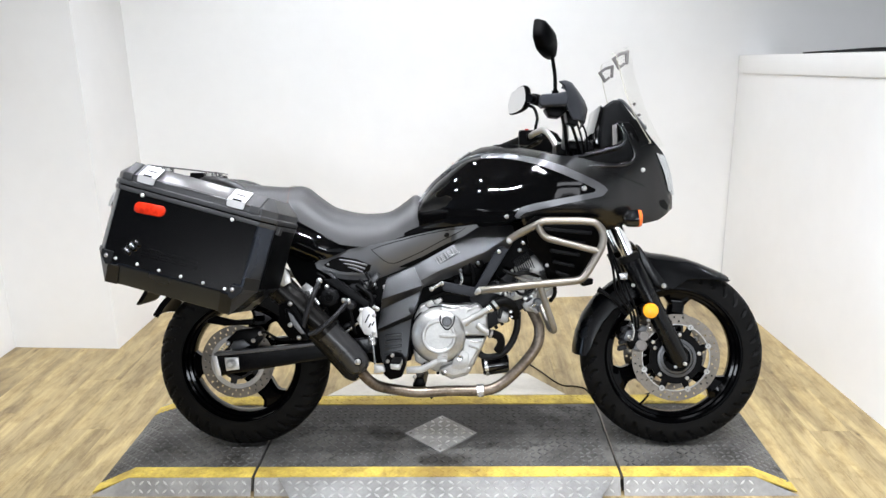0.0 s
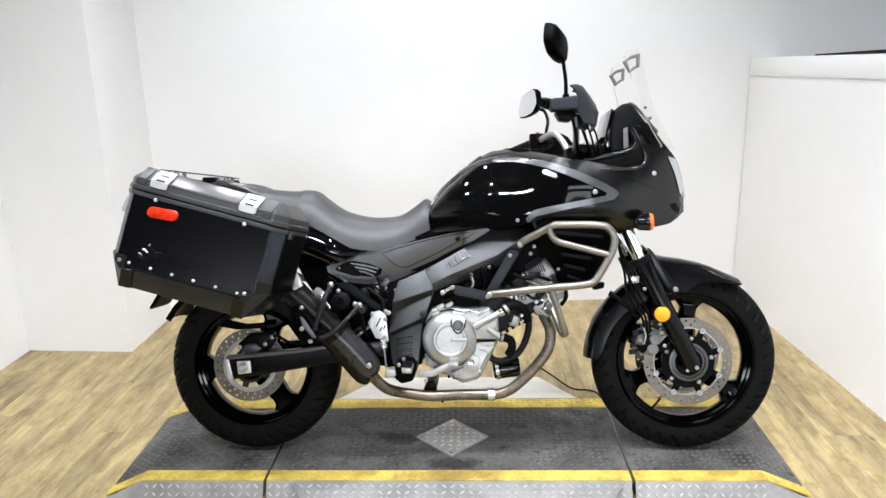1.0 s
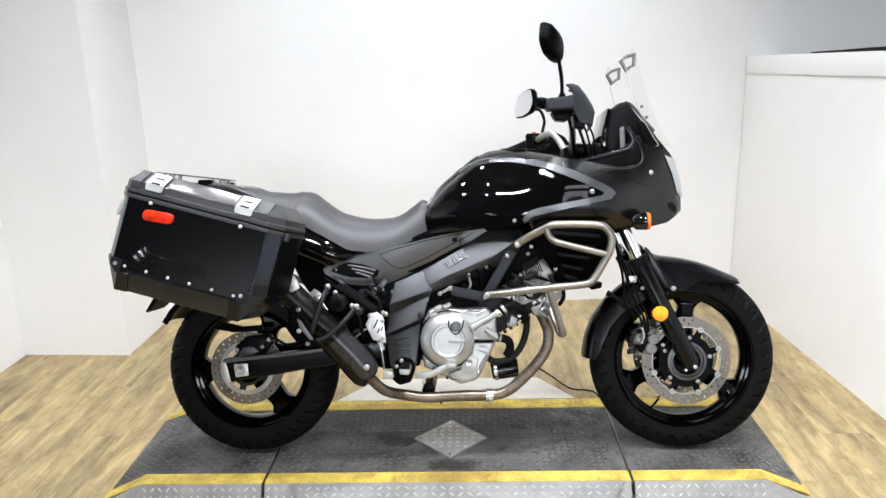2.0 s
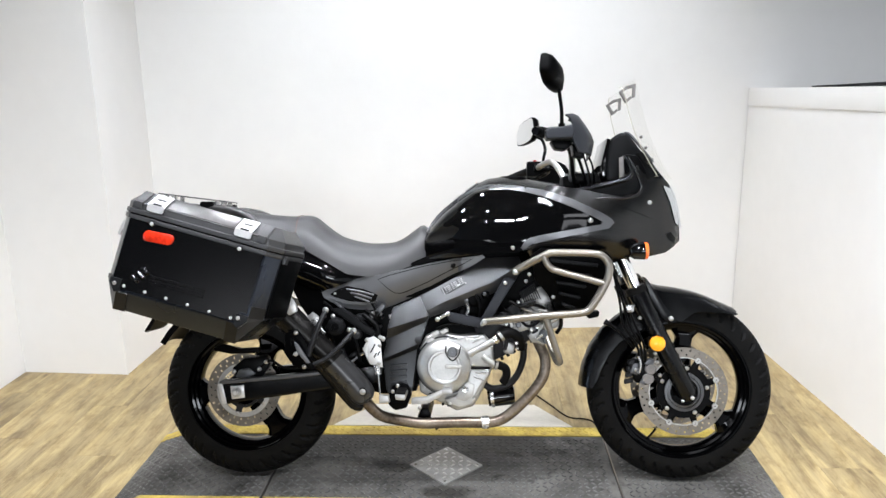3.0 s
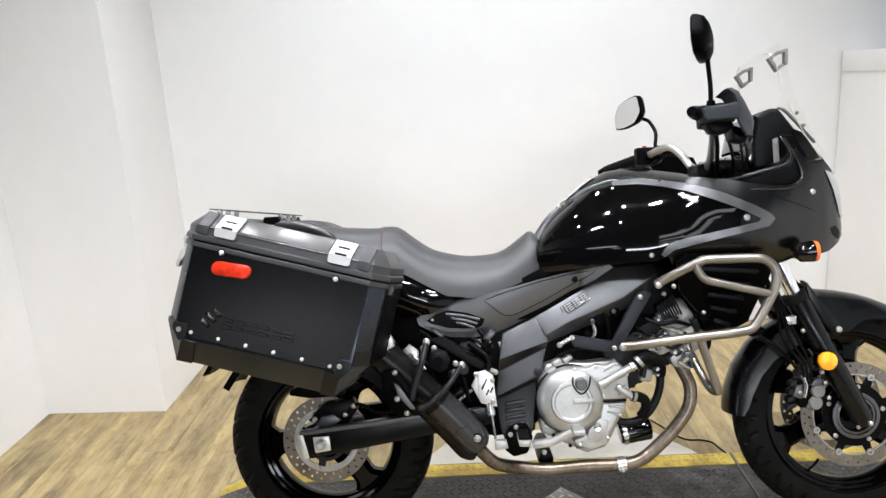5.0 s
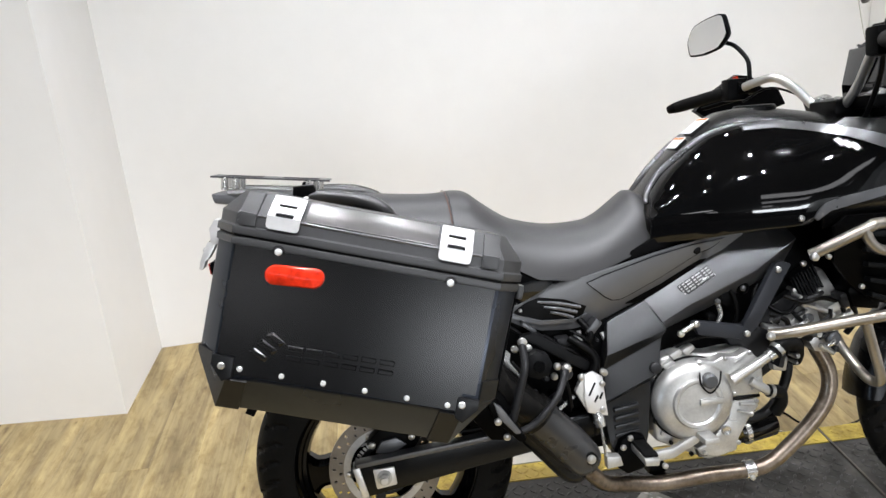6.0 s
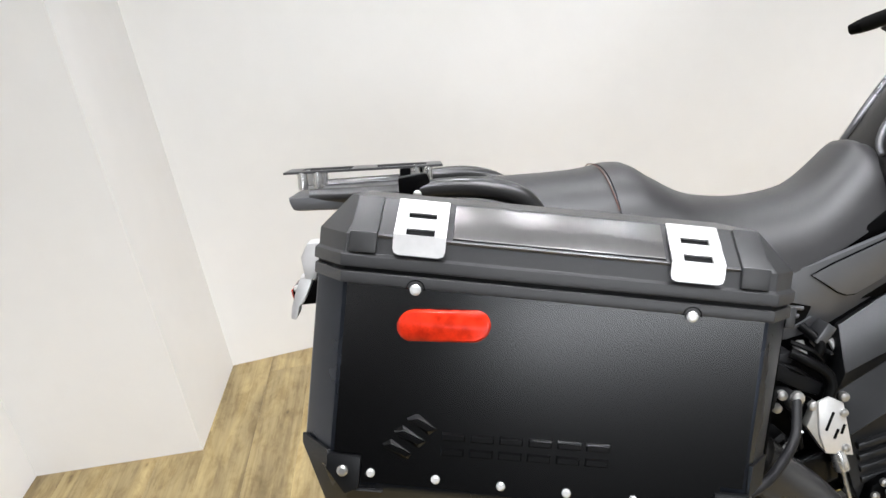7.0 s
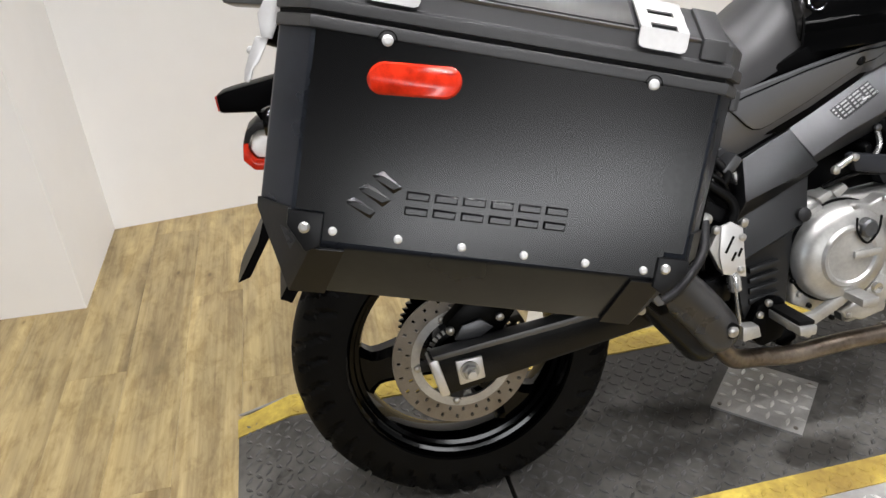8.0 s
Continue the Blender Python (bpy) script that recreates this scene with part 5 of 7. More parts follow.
for s in (-1, 1):
    cover = part("side_cover", panel(B(), SIDE, lambda x, z: side_half(x, z), 0.012, 0.011, side=s), COVERGREY, bike, "dark grey plastic side cover", 50)
    part("cover_groove", panel(B(), grow(INSET, 0.0028), lambda x, z: side_half(x, z) + 0.0012, 0.002, 0.012, side=s), WIRE, cover, "dark groove round the insert", 50)
    part("cover_insert", panel(B(), INSET, lambda x, z: side_half(x, z) + 0.0042, 0.004, 0.012, side=s), COVERGREY, cover, "raised plastic insert", 50)
    part("cover_recess", panel(B(), SLOT, lambda x, z: side_half(x, z) + 0.0015, 0.002, 0.012, side=s), WIRE, cover, "dark vent recess")
    for k in range(3):
        a, b = (-0.392 + 0.014 * k, 0.680 - 0.013 * k), (-0.296 - 0.008 * k, 0.660 - 0.0125 * k)
        bm = tube(B(), [(x, s * (side_half(x, z) + 0.001), z) for x, z in (a, ((a[0] + b[0]) / 2, (a[1] + b[1]) / 2 + 0.002), b)], [0.0025, 0.0042, 0.0042], 8)
        part("fin", bm, COVERGREY, cover)
    lip = [(-0.455, 0.650), (-0.39, 0.628), (-0.31, 0.624), (-0.285, 0.634), (-0.282, 0.642), (-0.308, 0.632), (-0.386, 0.637), (-0.45, 0.657)]
    part("vent_lip", panel(B(), lip, lambda x, z: side_half(x, z) + 0.007, 0.008, 0.012, side=s), COVERGREY, cover, "", 50)
    part("screw_recess", bolt_head(B(), (-0.022, s * (side_half(-0.022, 0.762) + 0.002), 0.762), (0, s, 0), 0.0095, 0.004, 18), WIRE, cover)
    part("screw", bolt_head(B(), (-0.022, s * (side_half(-0.022, 0.762) + 0.0035), 0.762), (0, s, 0), 0.006, 0.004, 12), PLASTIC, cover)
    if s < 0:
        bolts(cover, [(-0.432, -0.121, 0.664)], r=0.005)
# tail side cover
TAIL = [(-0.98, 0.93), (-0.80, 0.895), (-0.64, 0.850), (-0.546, 0.814), (-0.437, 0.766), (-0.328, 0.728), (-0.372, 0.709), (-0.438, 0.682), (-0.512, 0.672), (-0.58, 0.70), (-0.68, 0.77), (-0.80, 0.84), (-0.98, 0.895)]
for s in (-1, 1):
    part("tail_cover", panel(B(), TAIL, lambda x, z: 0.152 - 0.035 * smooth(-0.46, -0.33, x) - 0.08 * smooth(0.6, 0.98, -x) - 9.0 * (z - (0.715 + 0.40 * max(0, -x - 0.43))) ** 2, 0.008, 0.012, side=s), GLOSS, bike, "gloss black tail cover", 50)

# cast frame
def facets(rows):
    """A bevelled bar through stations; each station lists its (x, y, z) ring."""
    s = loft(B(), rows)
    bmesh.ops.recalc_face_normals(s, faces=s.faces)
    bevel_edges(s, [e for e in s.edges if e.calc_face_angle(0) > 0.15], 0.003, 2)
    return s


BEAM = (((-0.14, 0.656), (-0.112, 0.606), (-0.108, 0.578)), ((-0.08, 0.691), (-0.045, 0.640), (-0.02, 0.610)), ((0.0, 0.738), (0.036, 0.672), (0.06, 0.640)), ((0.081, 0.785), (0.112, 0.703), (0.135, 0.672)), ((0.15, 0.789), (0.165, 0.738), (0.19, 0.706)), ((0.205, 0.790), (0.210, 0.768), (0.216, 0.745)))
frame_bar = part("frame_beam", facets([[(a[0], -0.09, a[1]), (a[0], -0.104, a[1]), (b[0], -0.139, b[1]), (c[0], -0.110, c[1]), (c[0], -0.09, c[1])] for a, b, c in BEAM]), FRAMEGREY, bike, "dark grey cast aluminium frame beam")
part("frame_beam", facets([[(a[0], 0.09, a[1]), (a[0], 0.104, a[1]), (b[0], 0.139, b[1]), (c[0], 0.110, c[1]), (c[0], 0.09, c[1])] for a, b, c in BEAM]), FRAMESHADE, bike)
FA, FB = Vector((-0.04, -0.1040, 0.7145)), Vector((-0.0045, -0.1390, 0.656))
lu = Vector((0.24, 0, 0.14)).normalized()
lv = (FB - FA) - lu * (FB - FA).dot(lu)
lv.normalize()
ln = lu.cross(lv)
if ln.y > 0:
    ln = -ln
LM = Matrix(((lu.x, lv.x, ln.x, FA.x), (lu.y, lv.y, ln.y, FA.y), (lu.z, lv.z, ln.z, FA.z), (0, 0, 0, 1)))
part("data_label", block(B(), (-0.040, 0.020, -0.003), (0.045, 0.050, 0.0012), 0.0005, LM), FRAMESHADE, frame_bar, "printed data label on the frame beam")
for r in range(4):
    for k in range(9):
        le = 0.004 + 0.004 * ((k * 7 + r * 3) % 3) / 2
        part("print_bar", block(B(), (-0.037 + 0.009 * k, 0.0228 + 0.0066 * r, 0.0006), (-0.037 + 0.009 * k + le, 0.0228 + 0.0066 * r + 0.0032, 0.0018), 0, LM), LIGHTPRINT, frame_bar)
PIVOT = (((-0.232, 0.614), (-0.138, 0.655), -0.110), ((-0.247, 0.544), (-0.104, 0.590), -0.146), ((-0.252, 0.506), (-0.110, 0.570), -0.126), ((-0.261, 0.442), (-0.134, 0.497), -0.162), ((-0.262, 0.428), (-0.144, 0.475), -0.138), ((-0.252, 0.345), (-0.160, 0.345), -0.147), ((-0.238, 0.300), (-0.172, 0.300), -0.143))
pivot = part("pivot_plate", facets([[(a[0], -0.08, a[1]), (a[0], y, a[1]), (b[0], y + 0.002, b[1]), (b[0], -0.08, b[1])] for a, b, y in PIVOT]), FRAMESHADE, bike, "grey cast frame pivot plate, toned darker for shade")
part("pivot_plate", facets([[(a[0], 0.08, a[1]), (a[0], -y, a[1]), (b[0], -y - 0.002, b[1]), (b[0], 0.08, b[1])] for a, b, y in PIVOT]), FRAMESHADE, bike)
for k in range(4):
    part("pivot_rib", prism(B(), [(-0.238, 0.420 - 0.020 * k), (-0.180, 0.428 - 0.020 * k), (-0.180, 0.418 - 0.020 * k), (-0.238, 0.409 - 0.020 * k)], -0.150, -0.136, 0.002), FRAMESHADE, pivot)
part("plug", bolt_head(B(), (-0.140, -0.156, 0.508), (0, -1, 0.2), 0.013, 0.008, 16), CYLDARK, pivot)
bolts(pivot, [(-0.186, -0.141, 0.350)], r=0.008)
bm = prism(B(), [(0.064, 0.566), (0.150, 0.716), (0.166, 0.722), (0.19, 0.712), (0.105, 0.574), (0.086, 0.556)], -0.152, -0.132, 0.004)
prism(bm, [(-0.046, 0.600), (-0.036, 0.603), (0.080, 0.580), (0.086, 0.556), (0.070, 0.548), (-0.034, 0.570)], -0.150, -0.130, 0.004)
bracket = part("engine_bracket", bm, GUARD, bike, "dark grey engine mounting bracket")
bolts(bracket, [(0.156, -0.154, 0.703), (-0.039, -0.152, 0.597), (0.078, -0.155, 0.563)], r=0.0085, h=0.006)
part("spacer_rod", tube(B(), [(-0.076, -0.146, 0.577), (-0.040, -0.149, 0.598)], 0.006, 10, smooth=False), POLISHED, bracket)
bolts(bracket, [(-0.075, -0.150, 0.578)], r=0.009, h=0.006)
# subframe rails
bm = prism(B(), [(-0.445, 0.613), (-0.402, 0.616), (-0.285, 0.536), (-0.296, 0.516), (-0.318, 0.527)], -0.150, -0.125, 0.004)
tube(bm, [(-0.36, -0.14, 0.36), (-0.44, -0.16, 0.47), (-0.55, -0.17, 0.60), (-0.72, -0.16, 0.80), (-0.90, -0.13, 0.90)], 0.012, 10)
tube(bm, [(-0.36, 0.14, 0.36), (-0.44, 0.16, 0.47), (-0.55, 0.17, 0.60), (-0.72, 0.16, 0.80), (-0.90, 0.13, 0.90)], 0.012, 10)
bits_rear = random.Random(21)
sub = part("subframe", bm, PLASTIC, bike, "black tubular subframe")
bolts(sub, [(-0.460, -0.172, 0.591), (-0.429, -0.172, 0.590), (-0.371, -0.185, 0.546), (-0.376, -0.172, 0.520), (-0.260, -0.160, 0.512), (-0.314, -0.165, 0.509)], r=0.0095, h=0.007)
part("bushing", tube(B(), [(-0.349, -0.13, 0.526), (-0.349, -0.178, 0.524), (-0.349, -0.182, 0.524)], [0.015, 0.014, 0.010], 16, smooth=False), CYLDARK, sub)
bm = lathe(B(), [(0.001, -0.02), (0.02, -0.02), (0.031, -0.014), (0.031, 0.015), (0.001, 0.015)], (-0.416, -0.190, 0.558), 8)
knob = part("preload_knob", bm, PLASTIC, bike, "black ribbed adjuster knob")
bm = lathe(B(), [(0.001, -0.006), (0.012, -0.006), (0.014, 0), (0.014, 0.01), (0.001, 0.01)], (-0.416, -0.208, 0.558), 16)
part("knob_centre", bm, SATIN, knob)
bm = prism(B(), [(-0.516, 0.590), (-0.496, 0.607), (-0.471, 0.585), (-0.474, 0.566), (-0.452, 0.534), (-0.461, 0.526), (-0.487, 0.560)], -0.182, -0.176, 0.002)
part("reservoir_bracket", bm, POLISHED, bike, "bright triangular bracket")
part("hanger_arm", tube(B(), [(-0.448, -0.195, 0.612), (-0.456, -0.258, 0.580), (-0.470, -0.270, 0.538), (-0.485, -0.272, 0.494), (-0.492, -0.272, 0.470)], [0.0085, 0.0085, 0.009, 0.0095, 0.009], 12), CYLDARK, sub)
part("hanger_arm", tube(B(), [(-0.350, -0.19, 0.548), (-0.384, -0.245, 0.508), (-0.414, -0.260, 0.478), (-0.445, -0.268, 0.455), (-0.475, -0.272, 0.444)], [0.0075, 0.0075, 0.008, 0.008, 0.0075], 12), CYLDARK, sub)
bolts(sub, [(-0.448, -0.205, 0.614), (-0.354, -0.20, 0.544)], r=0.012, h=0.008)
part("link_rod", tube(B(), [(-0.329, -0.150, 0.463), (-0.382, -0.150, 0.422)], 0.0045, 8, smooth=False), POLISHED, sub)
part("latch_block", prism(B(), [(-0.357, 0.593), (-0.325, 0.594), (-0.326, 0.572), (-0.353, 0.577)], -0.135, -0.10, 0.004), CYLDARK, sub)
part("hose_fitting", tube(B(), [(-0.305, -0.115, 0.600), (-0.300, -0.118, 0.578)], [0.010, 0.008], 10, smooth=False), PLATE, sub)
part("hose_fitting", tube(B(), [(-0.279, -0.115, 0.600), (-0.272, -0.118, 0.588)], [0.008, 0.006], 10, smooth=False), PLATE, sub)
part("hose_fitting", tube(B(), [(-0.243, -0.10, 0.588), (-0.236, -0.104, 0.567)], [0.005, 0.005], 10, smooth=False), PLATE, sub)
for pts, r in (([(-0.330, -0.140, 0.594), (-0.310, -0.150, 0.580), (-0.284, -0.155, 0.558), (-0.277, -0.158, 0.536), (-0.286, -0.16, 0.512)], 0.0095), ([(-0.46, -0.18, 0.50), (-0.43, -0.19, 0.47), (-0.41, -0.19, 0.44)], 0.006), ([(-0.37, -0.16, 0.54), (-0.35, -0.17, 0.50), (-0.34, -0.16, 0.44)], 0.006), ([(-0.30, -0.12, 0.63), (-0.28, -0.14, 0.60), (-0.29, -0.14, 0.58)], 0.008)):
    part("hose", tube(B(), pts, r, 10), WIRE, bike)

for k in range(22):
    x, z = bits_rear.uniform(-0.47, -0.265), bits_rear.uniform(0.43, 0.635)
    y, w, h, a = -0.125 - bits_rear.uniform(0, 0.02), bits_rear.uniform(0.008, 0.022), bits_rear.uniform(0.005, 0.012), bits_rear.uniform(0, 180)
    if k % 3 == 0:
        part("small_bolt", tube(B(), [(x, y + 0.03, z), (x, y, z), (x, y - 0.004, z)], [h * 0.7, h * 0.7, h * 0.45], 8, smooth=False), (BOLT, CYLDARK)[k % 2], sub)
    elif k % 3 == 1:
        part("small_bracket", block(B(), (-w, -0.02, -h), (w, 0.02, h), 0.003, pose(x, y + 0.015, z, 0, a, 0)), (CYLDARK, FRAMEGREY)[k % 2], sub)
    else:
        part("thin_hose", tube(B(), [(x - 1.6 * w, y + 0.01, z + 2 * h), (x, y - 0.006, z), (x + 1.2 * w, y + 0.004, z - 3 * h)], 0.0045, 8), WIRE, sub)

# heel guard, rear brake master cylinder and pedal
GUARD_PLATE = [(-0.309, 0.517), (-0.290, 0.522), (-0.268, 0.508), (-0.260, 0.416), (-0.305, 0.428), (-0.312, 0.462)]
heel = part("heel_guard", prism(B(), GUARD_PLATE, -0.173, -0.167, 0.002), PLATE, bike, "bright perforated heel guard")
# The bent edge takes a darker metal that paints its shade.
part("shaded_fold", prism(B(), [(-0.309, 0.517), (-0.312, 0.462), (-0.305, 0.428), (-0.330, 0.478)], -0.170, -0.150, 0.002, inset=0.05), CASE, heel, "folded edge of the heel guard, toned greyer for shade")
for p in ([(-0.303, 0.468), (-0.288, 0.497), (-0.284, 0.495), (-0.299, 0.466)], [(-0.291, 0.452), (-0.283, 0.467), (-0.279, 0.465), (-0.287, 0.450)], [(-0.279, 0.458), (-0.272, 0.473), (-0.268, 0.471), (-0.275, 0.456)]):
    part("slot", prism(B(), p, -0.1740, -0.1725, 0), WIRE, heel)
bolts(heel, [(-0.268, -0.176, 0.520), (-0.270, -0.174, 0.492), (-0.272, -0.174, 0.432)], r=0.008)
bm = tube(B(), [(-0.283, -0.165, 0.428), (-0.281, -0.165, 0.418), (-0.277, -0.165, 0.392)], [0.009, 0.0125, 0.0125], 12, smooth=False)
tube(bm, [(-0.277, -0.165, 0.394), (-0.268, -0.17, 0.312)], 0.0035, 8, smooth=False)
master = part("brake_master", bm, POLISHED, bike)
bm = prism(B(), [(-0.272, 0.325), (-0.24, 0.322), (-0.235, 0.30), (-0.272, 0.296)], -0.185, -0.16, 0.003)
part("clevis", bm, CASE, master)
bm = prism(B(), [(-0.16, 0.298), (-0.105, 0.302), (-0.05, 0.330), (-0.030, 0.345), (-0.026, 0.360), (-0.050, 0.354), (-0.108, 0.326), (-0.16, 0.322)], -0.225, -0.21, 0.004)
block(bm, (-0.052, -0.275, 0.345), (-0.018, -0.21, 0.36), 0.003)
pedal = inward(part("brake_pedal", bm, CASE, bike, "cast aluminium rear brake pedal"), 0.06, -0.13)
bm = prism(B(), [(-0.215, 0.275), (-0.238, 0.295), (-0.240, 0.325), (-0.225, 0.360), (-0.195, 0.372), (-0.170, 0.362), (-0.158, 0.33), (-0.175, 0.285)], -0.215, -0.17, 0.008)
hanger = inward(part("peg_hanger", bm, SATIN, bike, "black footpeg hanger"), 0.05, -0.2)
part("footpeg", prism(B(), [(-0.205, 0.350), (-0.17, 0.348), (-0.172, 0.330), (-0.203, 0.332)], -0.305, -0.20, 0.004), CASE, hanger, "aluminium footpeg")
part("peg_rubber", prism(B(), [(-0.203, 0.358), (-0.172, 0.356), (-0.172, 0.348), (-0.203, 0.349)], -0.30, -0.215, 0.003), RUBBER, hanger)
bolts(hanger, [(-0.222, -0.216, 0.342), (-0.205, -0.216, 0.362), (-0.13, -0.225, 0.29)], r=0.008)

# engine
def shifted(pts):
    return [(x + 0.002, z + 0.013) for x, z in pts]


bm = prism(B(), shifted([(-0.138, 0.477), (-0.116, 0.520), (-0.074, 0.530), (-0.003, 0.519), (0.082, 0.527), (0.115, 0.492), (0.119, 0.424), (0.102, 0.382), (0.058, 0.292), (0.045, 0.275), (-0.01, 0.260), (-0.137, 0.324), (-0.144, 0.392)]), -0.212, 0.10, 0.010, 3)
engine = inward(part("engine_case", bm, CASE, bike, "cast aluminium engine case"), 0.083, -0.03)
CC = (-0.048, -0.235, 0.432)
bm = lathe(B(), [(0.001, -0.020), (0.046, -0.020), (0.050, -0.024), (0.056, -0.024), (0.060, -0.018), (0.076, -0.014), (0.088, -0.006), (0.095, 0.006), (0.096, 0.035), (0.001, 0.035)], CC, 72)
cover = part("clutch_cover", bm, CASE, engine, "round cast clutch cover")
bm = block(B(), (-0.045, -0.262, 0.428), (0.012, -0.255, 0.442), 0.003)
part("cover_rib", bm, CASE, engine)
bm = lathe(B(), [(0.001, -0.006), (0.013, -0.006), (0.017, -0.002), (0.018, 0.012), (0.001, 0.012)], (-0.021, -0.262, 0.483), 24)
part("oil_filler", bm, FRAMEGREY, engine, "dark oil filler plug")
part("filler_seal", tube(B(), [(-0.043, -0.258, 0.505), (-0.042, -0.26, 0.478), (-0.021, -0.26, 0.455), (0.0, -0.26, 0.475), (0.006, -0.258, 0.503)], 0.0022, 6), WIRE, engine)
bm = prism(B(), shifted([(-0.055, 0.500), (-0.040, 0.516), (-0.003, 0.508), (0.023, 0.519), (0.052, 0.513), (0.081, 0.526), (0.110, 0.494), (0.114, 0.438), (0.103, 0.418), (0.034, 0.418), (0.028, 0.451), (-0.003, 0.489)]), -0.240, -0.20, 0.006, 3)
part("upper_cover", bm, CASE, engine, "cast upper engine cover")
bm = prism(B(), shifted([(0.034, 0.409), (0.100, 0.410), (0.103, 0.388), (0.079, 0.362), (0.050, 0.312), (0.047, 0.288), (-0.001, 0.276), (-0.039, 0.287), (-0.052, 0.305), (-0.0, 0.322), (0.027, 0.356)]), -0.236, -0.20, 0.006, 3)
part("lower_cover", bm, CASE, engine, "cast lower engine cover")
bm = prism(B(), shifted([(-0.004, 0.335), (0.026, 0.366), (0.052, 0.358), (0.046, 0.318), (0.020, 0.300), (-0.012, 0.308)]), -0.240, -0.232, 0.003)
part("cover_pad", bm, CASE, engine)
for k, (a, b, w) in enumerate((((0.055, 0.400), (0.090, 0.395), 0.004), ((0.05, 0.385), (0.085, 0.372), 0.003), ((0.045, 0.50), (0.07, 0.515), 0.004), ((0.06, 0.47), (0.10, 0.485), 0.005), ((0.085, 0.43), (0.105, 0.46), 0.004))):
    part("casting_rib", tube(B(), [(a[0] + 0.002, -0.2395, a[1] + 0.013), (b[0] + 0.002, -0.2395, b[1] + 0.013)], w, 8, smooth=False), CASE, engine)
for x, z in ((-0.118, 0.505), (-0.10, 0.528), (-0.07, 0.535)):
    part("casting_lug", prism(B(), shifted([(x, z), (x + 0.026, z + 0.012), (x + 0.034, z + 0.002), (x + 0.012, z - 0.014)]), -0.222, -0.19, 0.004), CASE, engine)
bolts(engine, [(0.083, -0.240, 0.532), (0.026, -0.241, 0.526), (-0.035, -0.240, 0.520), (0.110, -0.240, 0.50), (0.112, -0.240, 0.445), (0.045, -0.240, 0.440), (0.098, -0.236, 0.415), (0.085, -0.236, 0.385), (0.052, -0.236, 0.32), (-0.03, -0.236, 0.305), (-0.12, -0.214, 0.355), (-0.13, -0.214, 0.43)], r=0.0065)
GAP_RING = [(CC[0] + 0.098 * math.cos(a), CC[1] + 0.022, CC[2] + 0.098 * math.sin(a)) for a in np.linspace(0, 2 * math.pi, 49)]
part("gasket_line", tube(B(), GAP_RING, 0.0028, 6, smooth=False), WIRE, engine)
part("case_joint", tube(B(), [(0.036, -0.236, 0.4267), (0.075, -0.237, 0.4267), (0.106, -0.234, 0.4267)], 0.004, 6), WIRE, engine)
part("drain_cover", prism(B(), [(-0.045, 0.312), (-0.005, 0.314), (0.0, 0.296), (-0.04, 0.292)], -0.232, -0.20, 0.003), FRAMEGREY, engine)
bolts(engine, [(-0.055, -0.222, 0.300), (0.028, -0.222, 0.300), (0.045, -0.226, 0.318), (-0.10, -0.215, 0.33), (-0.135, -0.214, 0.385)], r=0.006, mat=WIRE)
part("timing_plug", lathe(B(), [(0.001, -0.004), (0.010, -0.005), (0.012, 0), (0.012, 0.012), (0.001, 0.012)], (0.022, -0.241, 0.355), 20), POLISHED, engine)
part("water_pipe", tube(B(), [(0.038, -0.248, 0.476), (0.050, -0.252, 0.484), (0.135, -0.254, 0.531)], [0.014, 0.011, 0.011], 14, smooth=False), CASE, engine, "cast aluminium water pipe")
part("pipe_flange", tube(B(), [(0.120, -0.254, 0.5225), (0.134, -0.254, 0.5305)], 0.0145, 16, smooth=False), POLISHED, engine)
part("water_hose", tube(B(), [(0.132, -0.254, 0.529), (0.150, -0.252, 0.542), (0.172, -0.245, 0.547), (0.196, -0.232, 0.536), (0.210, -0.215, 0.512), (0.212, -0.20, 0.49)], 0.017, 14), RUBBER, engine)
part("hose_clamp", tube(B(), [(0.139, -0.2535, 0.534), (0.147, -0.2525, 0.540)], 0.0185, 16, smooth=False), BOLT, engine)
part("water_elbow", tube(B(), [(0.082, -0.246, 0.468), (0.095, -0.25, 0.458), (0.124, -0.248, 0.438)], 0.0105, 12, smooth=False), CASE, engine)
part("water_hose", tube(B(), [(0.119, -0.25, 0.441), (0.14, -0.245, 0.437), (0.158, -0.235, 0.425), (0.162, -0.228, 0.40), (0.150, -0.22, 0.375)], 0.0145, 12), RUBBER, engine)
part("hose_clamp", tube(B(), [(0.122, -0.2495, 0.4405), (0.130, -0.248, 0.438)], 0.0158, 16, smooth=False), BOLT, engine)
part("coolant_hose", tube(B(), [(0.226, -0.15, 0.50), (0.222, -0.15, 0.44), (0.200, -0.15, 0.385), (0.165, -0.15, 0.350), (0.12, -0.16, 0.342), (0.09, -0.16, 0.355), (0.08, -0.15, 0.385)], 0.012, 12), CYLDARK, engine)
oil_filter = tube(B(), [(0.10, -0.14, 0.305), (0.125, -0.14, 0.309), (0.188, -0.13, 0.315), (0.193, -0.13, 0.315)], [0.03, 0.034, 0.034, 0.028], 20, smooth=False)
part("oil_filter", oil_filter, GLOSS, engine, "black oil filter")
part("filter_band", tube(B(), [(0.108, -0.14, 0.306), (0.120, -0.14, 0.308)], 0.0352, 20, smooth=False), POLISHED, engine)
